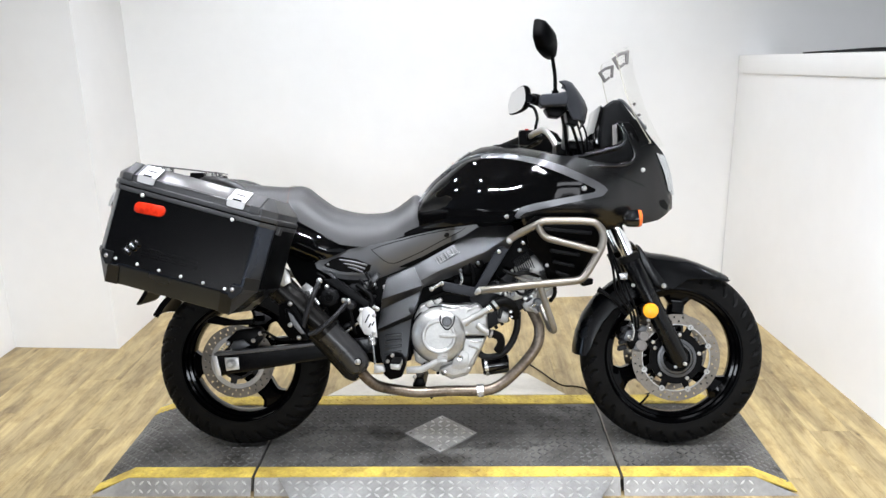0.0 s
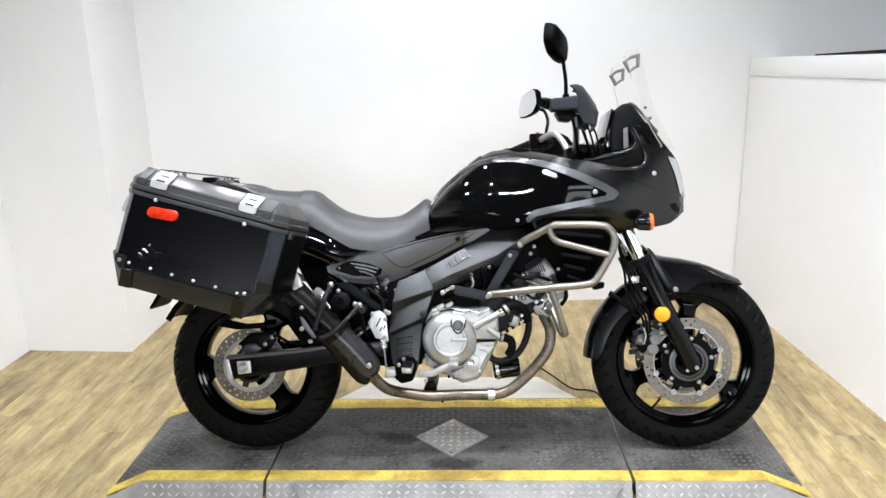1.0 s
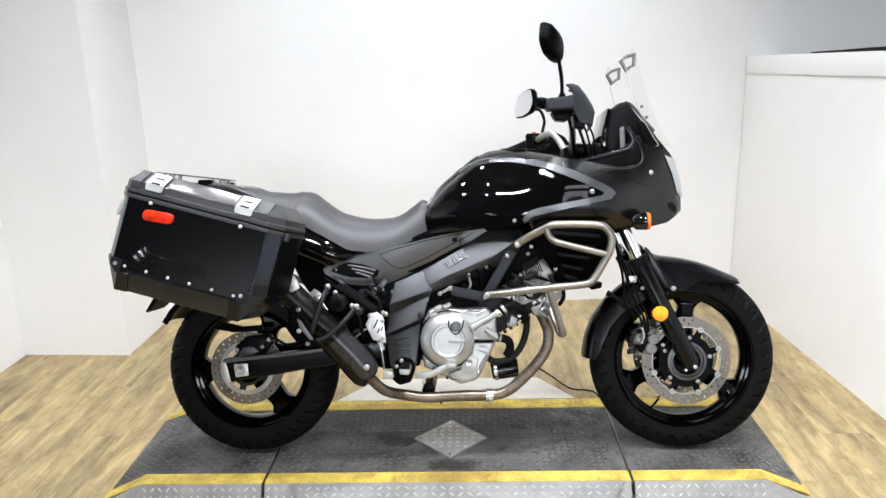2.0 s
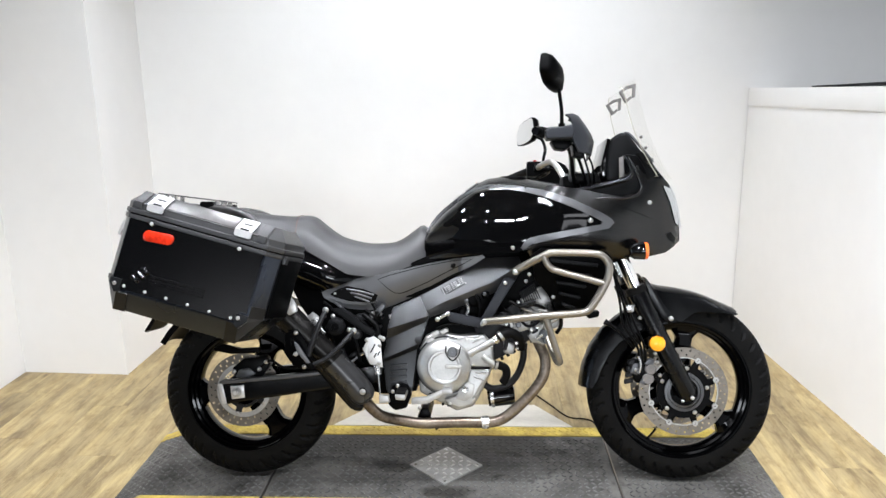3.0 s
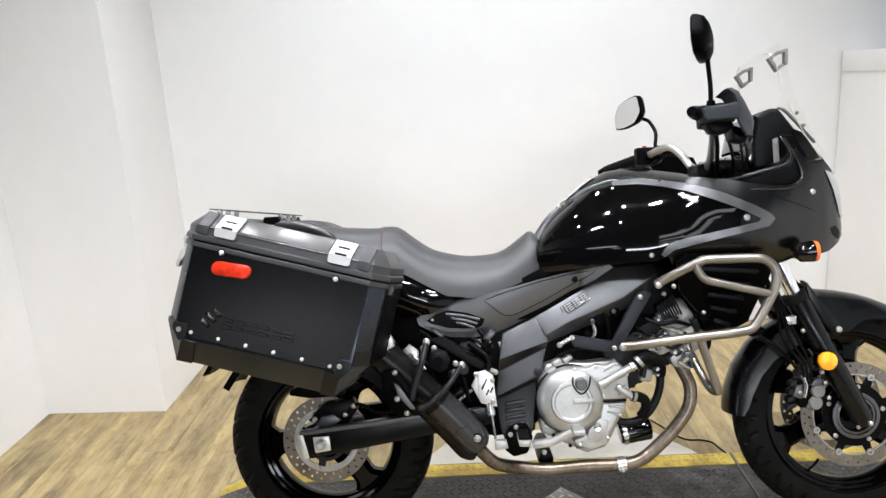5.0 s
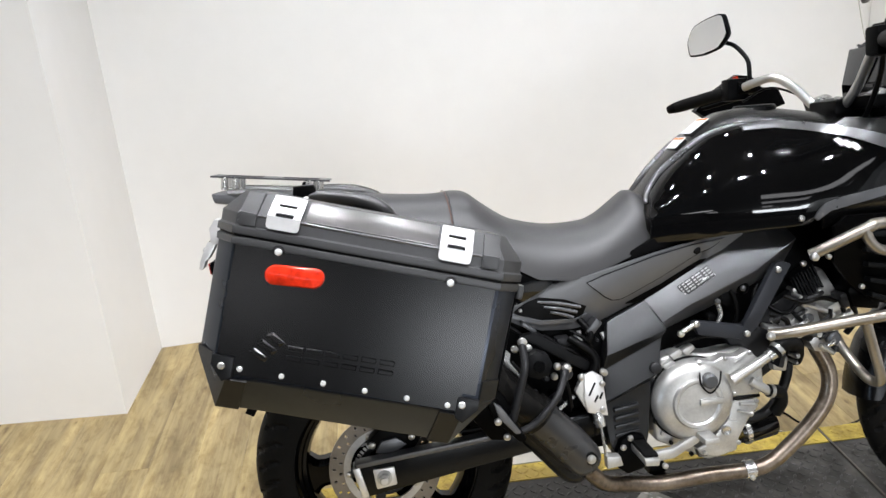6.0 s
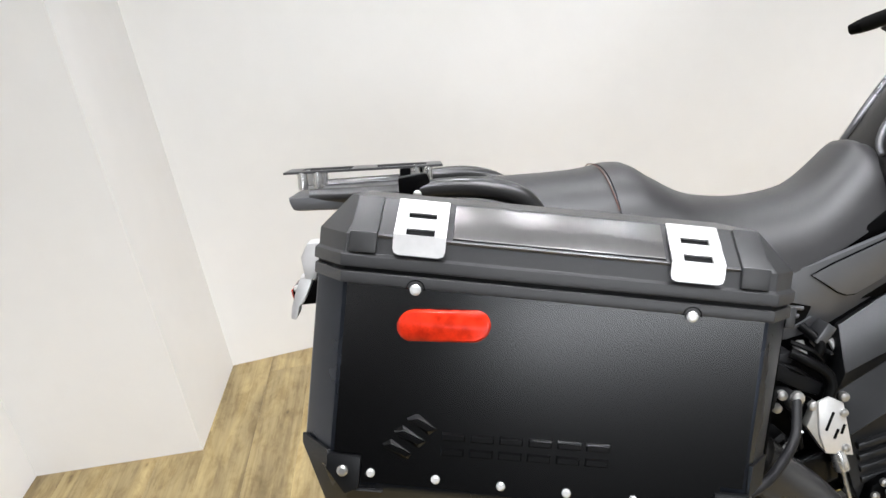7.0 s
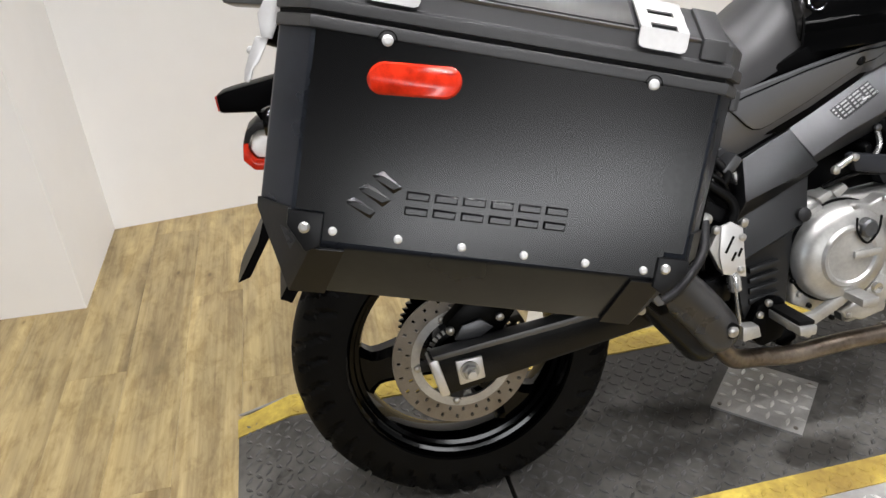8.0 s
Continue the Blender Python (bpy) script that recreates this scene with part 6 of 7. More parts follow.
# leaning front cylinder
for k in range(7):
    f = k / 6
    cx, cz = 0.115 + 0.125 * f, 0.50 + 0.075 * f
    bm = block(B(), (-0.006, -0.125, -0.075), (0.006, 0.125, 0.085), 0.003, pose(cx, 0, cz, 0, -31, 0))
    part("cylinder_fin", bm, CYLDARK, engine)
bm = block(B(), (-0.10, -0.11, -0.065), (0.10, 0.11, 0.07), 0.01, pose(0.17, 0, 0.535, 0, -31, 0))
cyl = part("front_cylinder", bm, CYLDARK, bike, "dark front engine cylinder")
bm = block(B(), (-0.045, -0.12, -0.07), (0.045, 0.12, 0.08), 0.012, pose(0.285, 0, 0.60, 0, -31, 0))
part("cylinder_head", bm, CASE, cyl, "cast cylinder head")
for nm, pts, y0, y1 in (("head_casting", [(0.181, 0.576), (0.216, 0.606), (0.243, 0.578), (0.236, 0.545), (0.207, 0.535), (0.181, 0.545)], -0.150, -0.10), ("head_casting", [(0.232, 0.523), (0.274, 0.566), (0.300, 0.545), (0.305, 0.522), (0.276, 0.494), (0.244, 0.500)], -0.145, -0.09), ("head_casting", [(0.150, 0.505), (0.190, 0.488), (0.183, 0.455), (0.151, 0.460)], -0.130, -0.08)):
    part(nm, prism(B(), pts, y0, y1, 0.005), CASE, cyl, "cast aluminium boss of the cylinder head")
for x, z, r in ((0.285, 0.53, 0.017), (0.252, 0.545, 0.011), (0.225, 0.585, 0.012), (0.200, 0.562, 0.010), (0.292, 0.508, 0.010)):
    part("hose_joint", tube(B(), [(x, -0.13, z), (x, -0.158, z - 0.002), (x, -0.163, z - 0.002)], [r, r, r * 0.7], 14, smooth=False), FRAMEGREY, cyl)
for a, b, r in (((0.24, -0.15, 0.61), (0.285, -0.155, 0.585), 0.007), ((0.21, -0.155, 0.62), (0.255, -0.158, 0.60), 0.006), ((0.255, -0.15, 0.515), (0.285, -0.155, 0.495), 0.006), ((0.30, -0.14, 0.565), (0.335, -0.145, 0.585), 0.009)):
    part("head_stud", tube(B(), [a, b], r, 10, smooth=False), CASE, cyl)
for pts, r in (([(0.17, -0.15, 0.64), (0.21, -0.165, 0.625), (0.25, -0.165, 0.63), (0.30, -0.15, 0.61), (0.325, -0.14, 0.575)], 0.0055), ([(0.19, -0.15, 0.60), (0.225, -0.17, 0.56), (0.262, -0.17, 0.57), (0.275, -0.16, 0.60)], 0.005), ([(0.31, -0.14, 0.62), (0.335, -0.15, 0.60), (0.345, -0.14, 0.56), (0.33, -0.13, 0.53)], 0.007), ([(0.14, -0.14, 0.60), (0.17, -0.155, 0.585), (0.18, -0.15, 0.56)], 0.006)):
    part("wiring", tube(B(), pts, r, 8), WIRE, cyl)
bolts(cyl, [(0.266, -0.135, 0.64), (0.227, -0.135, 0.707), (0.148, -0.14, 0.584), (0.276, -0.147, 0.555)], r=0.008)
bits = random.Random(7)
for k in range(26):
    x, z = bits.uniform(0.13, 0.325), bits.uniform(0.47, 0.66)
    if not 0.0 < z - (0.42 + 0.55 * (x - 0.10)) < 0.17:
        continue
    y, w, h, a = -0.150 - bits.uniform(0, 0.016), bits.uniform(0.007, 0.020), bits.uniform(0.005, 0.012), bits.uniform(0, 180)
    if k % 3 == 0:
        part("head_bolt", tube(B(), [(x, y + 0.03, z), (x, y, z), (x, y - 0.004, z)], [h * 0.8, h * 0.8, h * 0.5], 8, smooth=False), (BOLT, CASE, CYLDARK)[k % 2], cyl)
    elif k % 3 == 1:
        part("head_lug", block(B(), (-w, -0.02, -h), (w, 0.02, h), 0.003, pose(x, y + 0.015, z, 0, a, 0)), CASE if k % 2 else CYLDARK, cyl)
    else:
        part("hose_stub", tube(B(), [(x - w, y, z - h), (x, y - 0.006, z), (x + w, y + 0.004, z + 0.4 * h)], 0.0055, 10), CYLDARK if k % 4 else POLISHED, cyl)
rectifier = part("rectifier", prism(B(), [(0.204, 0.669), (0.255, 0.702), (0.28, 0.647), (0.229, 0.614)], -0.118, -0.08, 0.003), PLASTIC, bike, "black finned regulator")
for k in range(8):
    f = (k + 0.5) / 8
    a, b = Vector((0.204, 0.669)).lerp(Vector((0.255, 0.702)), f), Vector((0.229, 0.614)).lerp(Vector((0.28, 0.647)), f)
    e = Vector((0.0016, 0.001))
    part("cooling_fin", prism(B(), [(a.x - e.x, a.y - e.y), (a.x + e.x, a.y + e.y), (b.x + e.x, b.y + e.y), (b.x - e.x, b.y - e.y)], -0.130, -0.115, 0), PLASTIC, rectifier)
# rear cylinder, throttle bodies and airbox in the shadow of the beam
bm = prism(B(), [(-0.19, 0.31), (-0.19, 0.70), (-0.16, 0.80), (0.0, 0.83), (0.20, 0.83), (0.24, 0.80), (0.14, 0.62), (0.05, 0.46)], -0.085, 0.085, 0.02)
part("airbox", bm, SATIN, bike)
bm = B()
for x, z, r in ((0.045, 0.65, 0.024), (0.005, 0.61, 0.012), (0.085, 0.67, 0.015)):
    tube(bm, [(x, -0.12, z), (x + 0.004, -0.165, z - 0.002), (x + 0.005, -0.17, z - 0.002)], [r, r, r * 0.7], 16, smooth=False)
throttle = inward(part("throttle_body", bm, BLACKMETAL, bike), 0.045, 0.05)
bolts(throttle, [(0.024, -0.172, 0.645), (0.085, -0.172, 0.67)], r=0.008, mat=FRAMEGREY)
part("linkage_rod", tube(B(), [(0.024, -0.170, 0.640), (0.030, -0.172, 0.615), (0.022, -0.172, 0.595)], 0.005, 8), POLISHED, throttle)
bm = prism(B(), [(-0.01, 0.70), (0.02, 0.712), (0.028, 0.70), (0.0, 0.69)], -0.17, -0.13, 0.003)
part("spark_cap", bm, PLATE, throttle)
for pts in ([(0.05, -0.16, 0.56), (0.10, -0.17, 0.60), (0.12, -0.16, 0.66), (0.16, -0.14, 0.70)], [(-0.08, -0.17, 0.55), (-0.02, -0.18, 0.57), (0.05, -0.17, 0.56), (0.12, -0.16, 0.57)], [(0.03, -0.15, 0.70), (0.06, -0.17, 0.66), (0.07, -0.17, 0.61), (0.06, -0.16, 0.57)], [(0.15, -0.15, 0.62), (0.19, -0.17, 0.60), (0.24, -0.16, 0.64), (0.28, -0.14, 0.66)], [(0.30, -0.12, 0.52), (0.32, -0.13, 0.57), (0.35, -0.12, 0.60)]):
    part("wiring", tube(B(), pts, 0.005, 8), WIRE, throttle)
bm = prism(B(), [(0.13, 0.60), (0.20, 0.80), (0.36, 0.82), (0.36, 0.66), (0.27, 0.60)], -0.09, 0.09, 0.012)
part("inner_shield", bm, SATIN, bike)
bm = prism(B(), [(0.325, 0.60), (0.31, 0.64), (0.40, 0.80), (0.455, 0.79), (0.385, 0.59)], -0.17, 0.17, 0.008)
radiator = part("radiator", bm, SATIN, bike, "black radiator behind the cowl")

# exhaust
PIPE = [(0.245, -0.10, 0.555), (0.268, -0.11, 0.500), (0.292, -0.12, 0.440), (0.285, -0.125, 0.380), (0.245, -0.125, 0.322), (0.186, -0.12, 0.262), (0.14, -0.12, 0.230), (0.088, -0.12, 0.220), (-0.01, -0.12, 0.220), (-0.128, -0.125, 0.217), (-0.206, -0.13, 0.228), (-0.265, -0.15, 0.246), (-0.300, -0.168, 0.278), (-0.325, -0.178, 0.312)]
pipe = part("exhaust_pipe", tube(B(), PIPE, 0.0185, 18), EXHAUST, bike, "heat-stained steel exhaust pipe")
bm = tube(B(), [(0.076, -0.12, 0.2205), (0.100, -0.12, 0.2212)], 0.0225, 18, smooth=False)
part("pipe_clamp", bm, POLISHED, pipe, "bright pipe clamp")
bolts(pipe, [(0.088, -0.142, 0.21)], r=0.007)
part("heat_shield", tube(B(), [(-0.310, -0.18, 0.306), (-0.318, -0.183, 0.318), (-0.330, -0.186, 0.334), (-0.365, -0.19, 0.378), (-0.432, -0.20, 0.452)], [0.020, 0.037, 0.043, 0.044, 0.043], 28, 3), MIDPIPE, pipe, "grey exhaust mid pipe cover")
part("pipe_shell", tube(B(), [(-0.322, -0.165, 0.285), (-0.345, -0.165, 0.305), (-0.40, -0.175, 0.375), (-0.47, -0.185, 0.455)], [0.022, 0.040, 0.042, 0.040], 24, 3), MUFFLER, pipe, "dark lower shell of the exhaust")
bolts(pipe, [(-0.320, -0.229, 0.345)], r=0.012, h=0.007)
part("bolt_recess", tube(B(), [(-0.320, -0.222, 0.345), (-0.320, -0.229, 0.345)], 0.0145, 16, smooth=False), WIRE, pipe)
part("pipe_joint", tube(B(), [(-0.424, -0.199, 0.443), (-0.440, -0.201, 0.461)], 0.0465, 28, smooth=False), MUFFLER, pipe)
bm = tube(B(), [(-0.438, -0.202, 0.459), (-0.50, -0.208, 0.520), (-0.56, -0.213, 0.578), (-0.72, -0.215, 0.735), (-0.86, -0.215, 0.82)], [0.040, 0.042, 0.046, 0.054, 0.05], 28)
muffler = part("muffler", bm, MUFFLER, bike, "dark grey silencer rising under the side case")
bm = prism(B(), [(-0.592, 0.668), (-0.566, 0.682), (-0.536, 0.640), (-0.530, 0.616), (-0.556, 0.602), (-0.600, 0.636)], -0.266, -0.25, 0.003)
part("muffler_shield", bm, PLATE, muffler, "bright silencer heat shield")
peg = part("passenger_peg", prism(B(), [(-0.546, 0.533), (-0.521, 0.519), (-0.496, 0.478), (-0.474, 0.447), (-0.468, 0.433), (-0.485, 0.430), (-0.519, 0.467), (-0.543, 0.503)], -0.296, -0.262, 0.005), SATIN, bike, "folded passenger footpeg")
part("peg_pad", prism(B(), [(-0.533, 0.522), (-0.519, 0.512), (-0.480, 0.452), (-0.492, 0.450), (-0.524, 0.488)], -0.302, -0.292, 0.003), COVERGREY, peg, "worn grey footpeg pad")
part("peg_mount", prism(B(), [(-0.570, 0.545), (-0.530, 0.556), (-0.505, 0.520), (-0.480, 0.470), (-0.500, 0.425), (-0.540, 0.430), (-0.575, 0.480)], -0.268, -0.248, 0.005), SATIN, peg)
bolts(peg, [(-0.533, -0.270, 0.546), (-0.506, -0.270, 0.435), (-0.527, -0.300, 0.481)], r=0.009)

# crash bars
BARY = -0.285
upper = [(0.185, -0.235, 0.745), (0.215, -0.26, 0.765), (0.282, BARY, 0.800), (0.30, BARY, 0.806), (0.36, BARY, 0.806), (0.43, BARY, 0.804), (0.462, BARY, 0.795), (0.482, BARY, 0.765), (0.478, BARY, 0.725), (0.455, BARY, 0.68), (0.425, BARY, 0.632), (0.405, BARY, 0.617), (0.36, BARY, 0.611), (0.25, BARY + 0.01, 0.601), (0.13, -0.255, 0.586), (0.085, -0.235, 0.580)]
crash = part("crash_bar", tube(B(), upper, 0.0125, 14, 4), CRASHBAR, bike, "bent stainless engine crash bar")
part("cross_bar", tube(B(), [(0.275, BARY, 0.797), (0.283, BARY, 0.775), (0.300, BARY, 0.755), (0.33, BARY, 0.745), (0.466, BARY, 0.708)], 0.011, 14), CRASHBAR, crash)
part("lower_bar", tube(B(), [(0.280, BARY + 0.01, 0.604), (0.300, -0.27, 0.54), (0.325, -0.26, 0.465), (0.328, -0.24, 0.447), (0.318, -0.215, 0.455), (0.30, -0.16, 0.51), (0.275, -0.11, 0.60)], 0.011, 12), CRASHBAR, crash)
bolts(crash, [(0.185, -0.25, 0.743), (0.083, -0.25, 0.580)], r=0.011, h=0.007)
part("tab", prism(B(), [(0.405, 0.615), (0.455, 0.618), (0.452, 0.60), (0.42, 0.593)], -0.27, -0.22, 0.005), SATIN, crash)

# lever and bracket below the engine
part("prop_lever", tube(B(), [(-0.125, -0.05, 0.235), (-0.10, -0.06, 0.21), (-0.078, -0.065, 0.183)], [0.006, 0.006, 0.010], 8), BLACKMETAL, bike)
bm = prism(B(), [(-0.15, 0.232), (-0.135, 0.262), (-0.11, 0.262), (-0.10, 0.235), (-0.125, 0.218)], -0.10, 0.10, 0.006)
part("stand_bracket", bm, BLACKMETAL, bike)

# rear rack and grab rails
for s in (-1, 1):
    rail = part("grab_rail", tube(B(), [(-0.69, s * 0.135, 0.865), (-0.715, s * 0.145, 0.918), (-0.765, s * 0.145, 0.945), (-0.83, s * 0.13, 0.957), (-0.90, s * 0.115, 0.960), (-1.04, s * 0.10, 0.978)], [0.016, 0.017, 0.017, 0.016, 0.015, 0.013], 14), RAILBLACK, bike, "black tubular grab rail")
    part("rail_bracket", prism(B(), [(-0.905, 0.945), (-0.90, 0.985), (-0.855, 0.985), (-0.845, 0.945), (-0.87, 0.925)], s * 0.135, s * 0.10, 0.004), BLACKMETAL, rail)
    bolts(rail, [(-0.875, s * 0.137, 0.955)], (0, s, 0), 0.008)
bm = prism(B(), [(-1.075, 0.985), (-1.07, 0.962), (-0.99, 0.950), (-0.90, 0.945), (-0.90, 0.963), (-1.0, 0.975)], -0.115, 0.115, 0.008)
carrier = part("rear_carrier", bm, COVERGREY, bike, "black rear carrier")
rm = pose(-0.955, 0.0, 1.003, 0, 7.2, 0)
bm = B()
for lo, hi in (((-0.13, -0.048), (0.13, -0.034)), ((-0.13, 0.034), (0.13, 0.048)), ((-0.13, -0.034), (-0.105, 0.034)), ((0.105, -0.034), (0.13, 0.034)), ((-0.02, -0.034), (0.02, 0.034))):
    block(bm, (lo[0], lo[1], -0.002), (hi[0], hi[1], 0.002), 0.0005, rm)
rack = part("rack_plate", bm, FRAMEGREY, bike, "thin grey metal luggage rack plate")
for x in (-0.10, -0.075, 0.085, 0.105):
    for y in (-0.041, 0.041):
        bm = tube(B(), [(x, y, -0.028), (x, y, 0.0)], 0.008, 12, smooth=False)
        bm.transform(rm)
        part("spacer", bm, POLISHED, rack)

# tail, number plate bracket, lamps
bm = loft(B(), [[(x, w * math.cos(a), zc + h * math.sin(a)) for a in np.linspace(0, 2 * math.pi, 20, endpoint=False)] for x, zc, w, h in ((-0.60, 0.82, 0.13, 0.06), (-0.80, 0.87, 0.115, 0.05), (-0.96, 0.905, 0.085, 0.035), (-1.02, 0.915, 0.06, 0.02))])
tail = part("tail_body", bm, SATIN, bike, "black tail section")
bm = prism(B(), [(-1.0, 0.91), (-0.985, 0.89), (-0.97, 0.88), (-0.95, 0.90), (-0.97, 0.925)], -0.09, 0.09, 0.006)
part("tail_light", bm, REDLENS, tail, "red tail light")
bm = prism(B(), [(-1.111, 0.829), (-1.093, 0.834), (-1.014, 0.847), (-0.94, 0.86), (-0.94, 0.78), (-1.025, 0.785), (-1.051, 0.795), (-1.109, 0.800)], -0.05, 0.05, 0.006)
hanger = part("plate_hanger", bm, SATIN, tail, "black plate hanger")
part("end_reflector", prism(B(), [(-1.1135, 0.826), (-1.1095, 0.827), (-1.1075, 0.803), (-1.1115, 0.803)], -0.042, 0.042, 0.001), REDLENS, hanger, "thin red reflector on the hanger end")
bm = prism(B(), [(-1.082, 0.750), (-1.086, 0.722), (-1.070, 0.704), (-1.030, 0.700), (-1.030, 0.716), (-1.067, 0.722), (-1.075, 0.737), (-1.072, 0.753)], -0.060, 0.060, 0.004)
part("rear_reflector", bm, REDLENS, tail, "red rear reflector")
bm = prism(B(), [(-1.066, 0.758), (-1.055, 0.767), (-1.02, 0.765), (-1.02, 0.714), (-1.064, 0.724), (-1.072, 0.738)], -0.052, 0.052, 0.004)
part("reflector_frame", bm, STICKER, tail, "pale lamp body")
bm = prism(B(), [(-1.082, 0.749), (-1.074, 0.769), (-1.058, 0.780), (-1.02, 0.778), (-1.02, 0.766), (-1.055, 0.768), (-1.066, 0.760), (-1.072, 0.748)], -0.060, 0.060, 0.003)
part("reflector_hood", bm, CYLDARK, tail, "grey hood over the reflector")
part("lamp_stalk", prism(B(), [(-1.056, 0.795), (-1.03, 0.80), (-1.02, 0.775), (-1.046, 0.772)], -0.03, 0.03, 0.003), SATIN, tail)
rings = []
for x, z, w in ((-0.93, 0.80, 0.07), (-1.00, 0.74, 0.075), (-1.055, 0.665, 0.08), (-1.085, 0.59, 0.08), (-1.128, 0.525, 0.075), (-1.132, 0.518, 0.05)):
    rings.append([(x, y, z) for y in np.linspace(-w, w, 7)] + [(x + 0.02, y, z + 0.006) for y in np.linspace(w, -w, 7)])
part("rear_fender", loft(B(), rings), SATIN, tail, "black rear mudguard flap")
bm = tube(B(), [(-1.0, -0.06, 0.80), (-1.02, -0.14, 0.79)], 0.009, 10, smooth=False)
tube(bm, [(-1.0, -0.155, 0.79), (-1.025, -0.155, 0.79), (-1.04, -0.155, 0.79)], [0.018, 0.024, 0.02], 14, smooth=False)
part("rear_turn_signal", bm, GLOSS, bike)
# inner rear mudguard
rings = []
for a in np.linspace(60, 150, 12):
    r, w = 0.345, 0.085
    rings.append([(RW[0] + (r - 0.015 * (abs(q) ** 2)) * math.cos(radians(a)), w * q, RW[2] + (r - 0.015 * abs(q) ** 2) * math.sin(radians(a))) for q in np.linspace(-1, 1, 7)] + [(RW[0] + (r + 0.006) * math.cos(radians(a)), w * q, RW[2] + (r + 0.006) * math.sin(radians(a))) for q in np.linspace(1, -1, 7)])
part("inner_mudguard", loft(B(), rings), SATIN, bike)
bm = prism(B(), [(-0.86, 0.475), (-0.835, 0.485), (-0.77, 0.470), (-0.70, 0.475), (-0.70, 0.455), (-0.80, 0.452), (-0.86, 0.463)], -0.12, -0.09, 0.004)
part("hugger_arm", bm, SATIN, bike)

# ---- aluminium side case ----
PO, PU, PV, PN = Vector((-0.892, -0.540, 0.899)), Vector((0.961, -0.089, -0.264)), Vector((0.269, 0.057, 0.961)), Vector((-0.070, -0.994, 0.079))
PM = Matrix(((PU.x, PV.x, -PN.x, PO.x), (PU.y, PV.y, -PN.y, PO.y), (PU.z, PV.z, -PN.z, PO.z), (0, 0, 0, 1)))


def case_part(name, bm, mat, parent, label="", angle=25):
    bm.transform(PM)
    return part(name, bm, mat, parent, label, angle)


def case_rings(bm, rings, bevel=0.003):
    s = loft(B(), rings)
    bmesh.ops.recalc_face_normals(s, faces=s.faces)
    bevel_edges(s, list(s.edges), bevel, 2)
    return merge(bm, s)


MID = [(-0.110, 0.012), (-0.110, -0.188), (-0.068, -0.275), (0.325, -0.270), (0.388, -0.182), (0.392, 0.012)]
FACE = [(-0.075, 0.012), (-0.075, -0.190), (-0.050, -0.216), (0.335, -0.208), (0.358, -0.184), (0.358, 0.012)]
bm = case_rings(B(), [[(u, v, 0.003) for u, v in FACE], [(u, v, 0.046) for u, v in MID], [(u, v, 0.235) for u, v in MID]], 0.004)
case = thing("side_case", "black aluminium side case with bright steel lid latches", "side case", pose(0, -0.02, 0, -13, 0, 0))
case_part("body", bm, CASEGREY, case, "folded black anodised case body")
case_part("end_panel", block(B(), (0.388, -0.178, 0.052), (0.3945, 0.006, 0.232), 0.002), SATIN, case, "black end panel")
face = [(-0.070, 0.010), (-0.070, -0.178), (-0.040, -0.178), (-0.040, -0.208), (0.330, -0.204), (0.330, -0.174), (0.352, -0.174), (0.352, 0.010)]
s = B()
a = [s.verts.new((u, v, -0.0015)) for u, v in face]
s.faces.new(a)
r = bmesh.ops.extrude_face_region(s, geom=list(s.faces))
bmesh.ops.translate(s, verts=[g for g in r["geom"] if isinstance(g, bmesh.types.BMVert)], vec=(0, 0, 0.004))
skin = case_part("face_panel", s, CASEBLACK, case, "flat black outer skin of the case")
# bright carrying hook on the rear end
part("hook_plate", prism(B(), [(-1.005, 0.953), (-0.985, 0.952), (-0.990, 0.937), (-1.004, 0.911), (-1.015, 0.914), (-1.015, 0.939)], -0.45, -0.415, 0.001), PLATE, case, "bare metal hook plate")
hook = part("hook", prism(B(), [(-1.021, 0.916), (-1.007, 0.914), (-1.012, 0.904), (-1.022, 0.888), (-1.029, 0.883), (-1.033, 0.872), (-1.0365, 0.8685), (-1.041, 0.871), (-1.038, 0.883), (-1.028, 0.904)], -0.446, -0.42, 0.001), PLATE, case, "bent bare metal hook")
bolts(hook, [(-1.028, -0.433, 0.901)], (-0.8, 0, 0.55), 0.005, RIVET, 0.006)
# corner castings
for sgn, u0 in ((1, -0.075), (-1, 0.358)):
    pts = [(u0 + sgn * a, b) for a, b in ((-0.002, -0.180), (0.034, -0.180), (0.034, -0.214), (0.020, -0.222), (-0.002, -0.196))]
    s = B()
    v0 = [s.verts.new((u, v, -0.005)) for u, v in pts]
    v1 = [s.verts.new((u, v, 0.004)) for u, v in pts]
    s.faces.new(v0), s.faces.new(v1[::-1])
    for i in range(5):
        s.faces.new((v0[i], v0[(i + 1) % 5], v1[(i + 1) % 5], v1[i]))
    bmesh.ops.recalc_face_normals(s, faces=s.faces)
    bevel_edges(s, list(s.edges), 0.002)
    case_part("corner_casting", s, CORNER, case, "dark cast corner protector")
    case_part("bolt", bolt_head(B(), (u0 + sgn * (0.016 if sgn > 0 else 0.025), -0.196 if sgn > 0 else -0.192, -0.005), (0, 0, -1), 0.006, 0.004), BOLT, case)
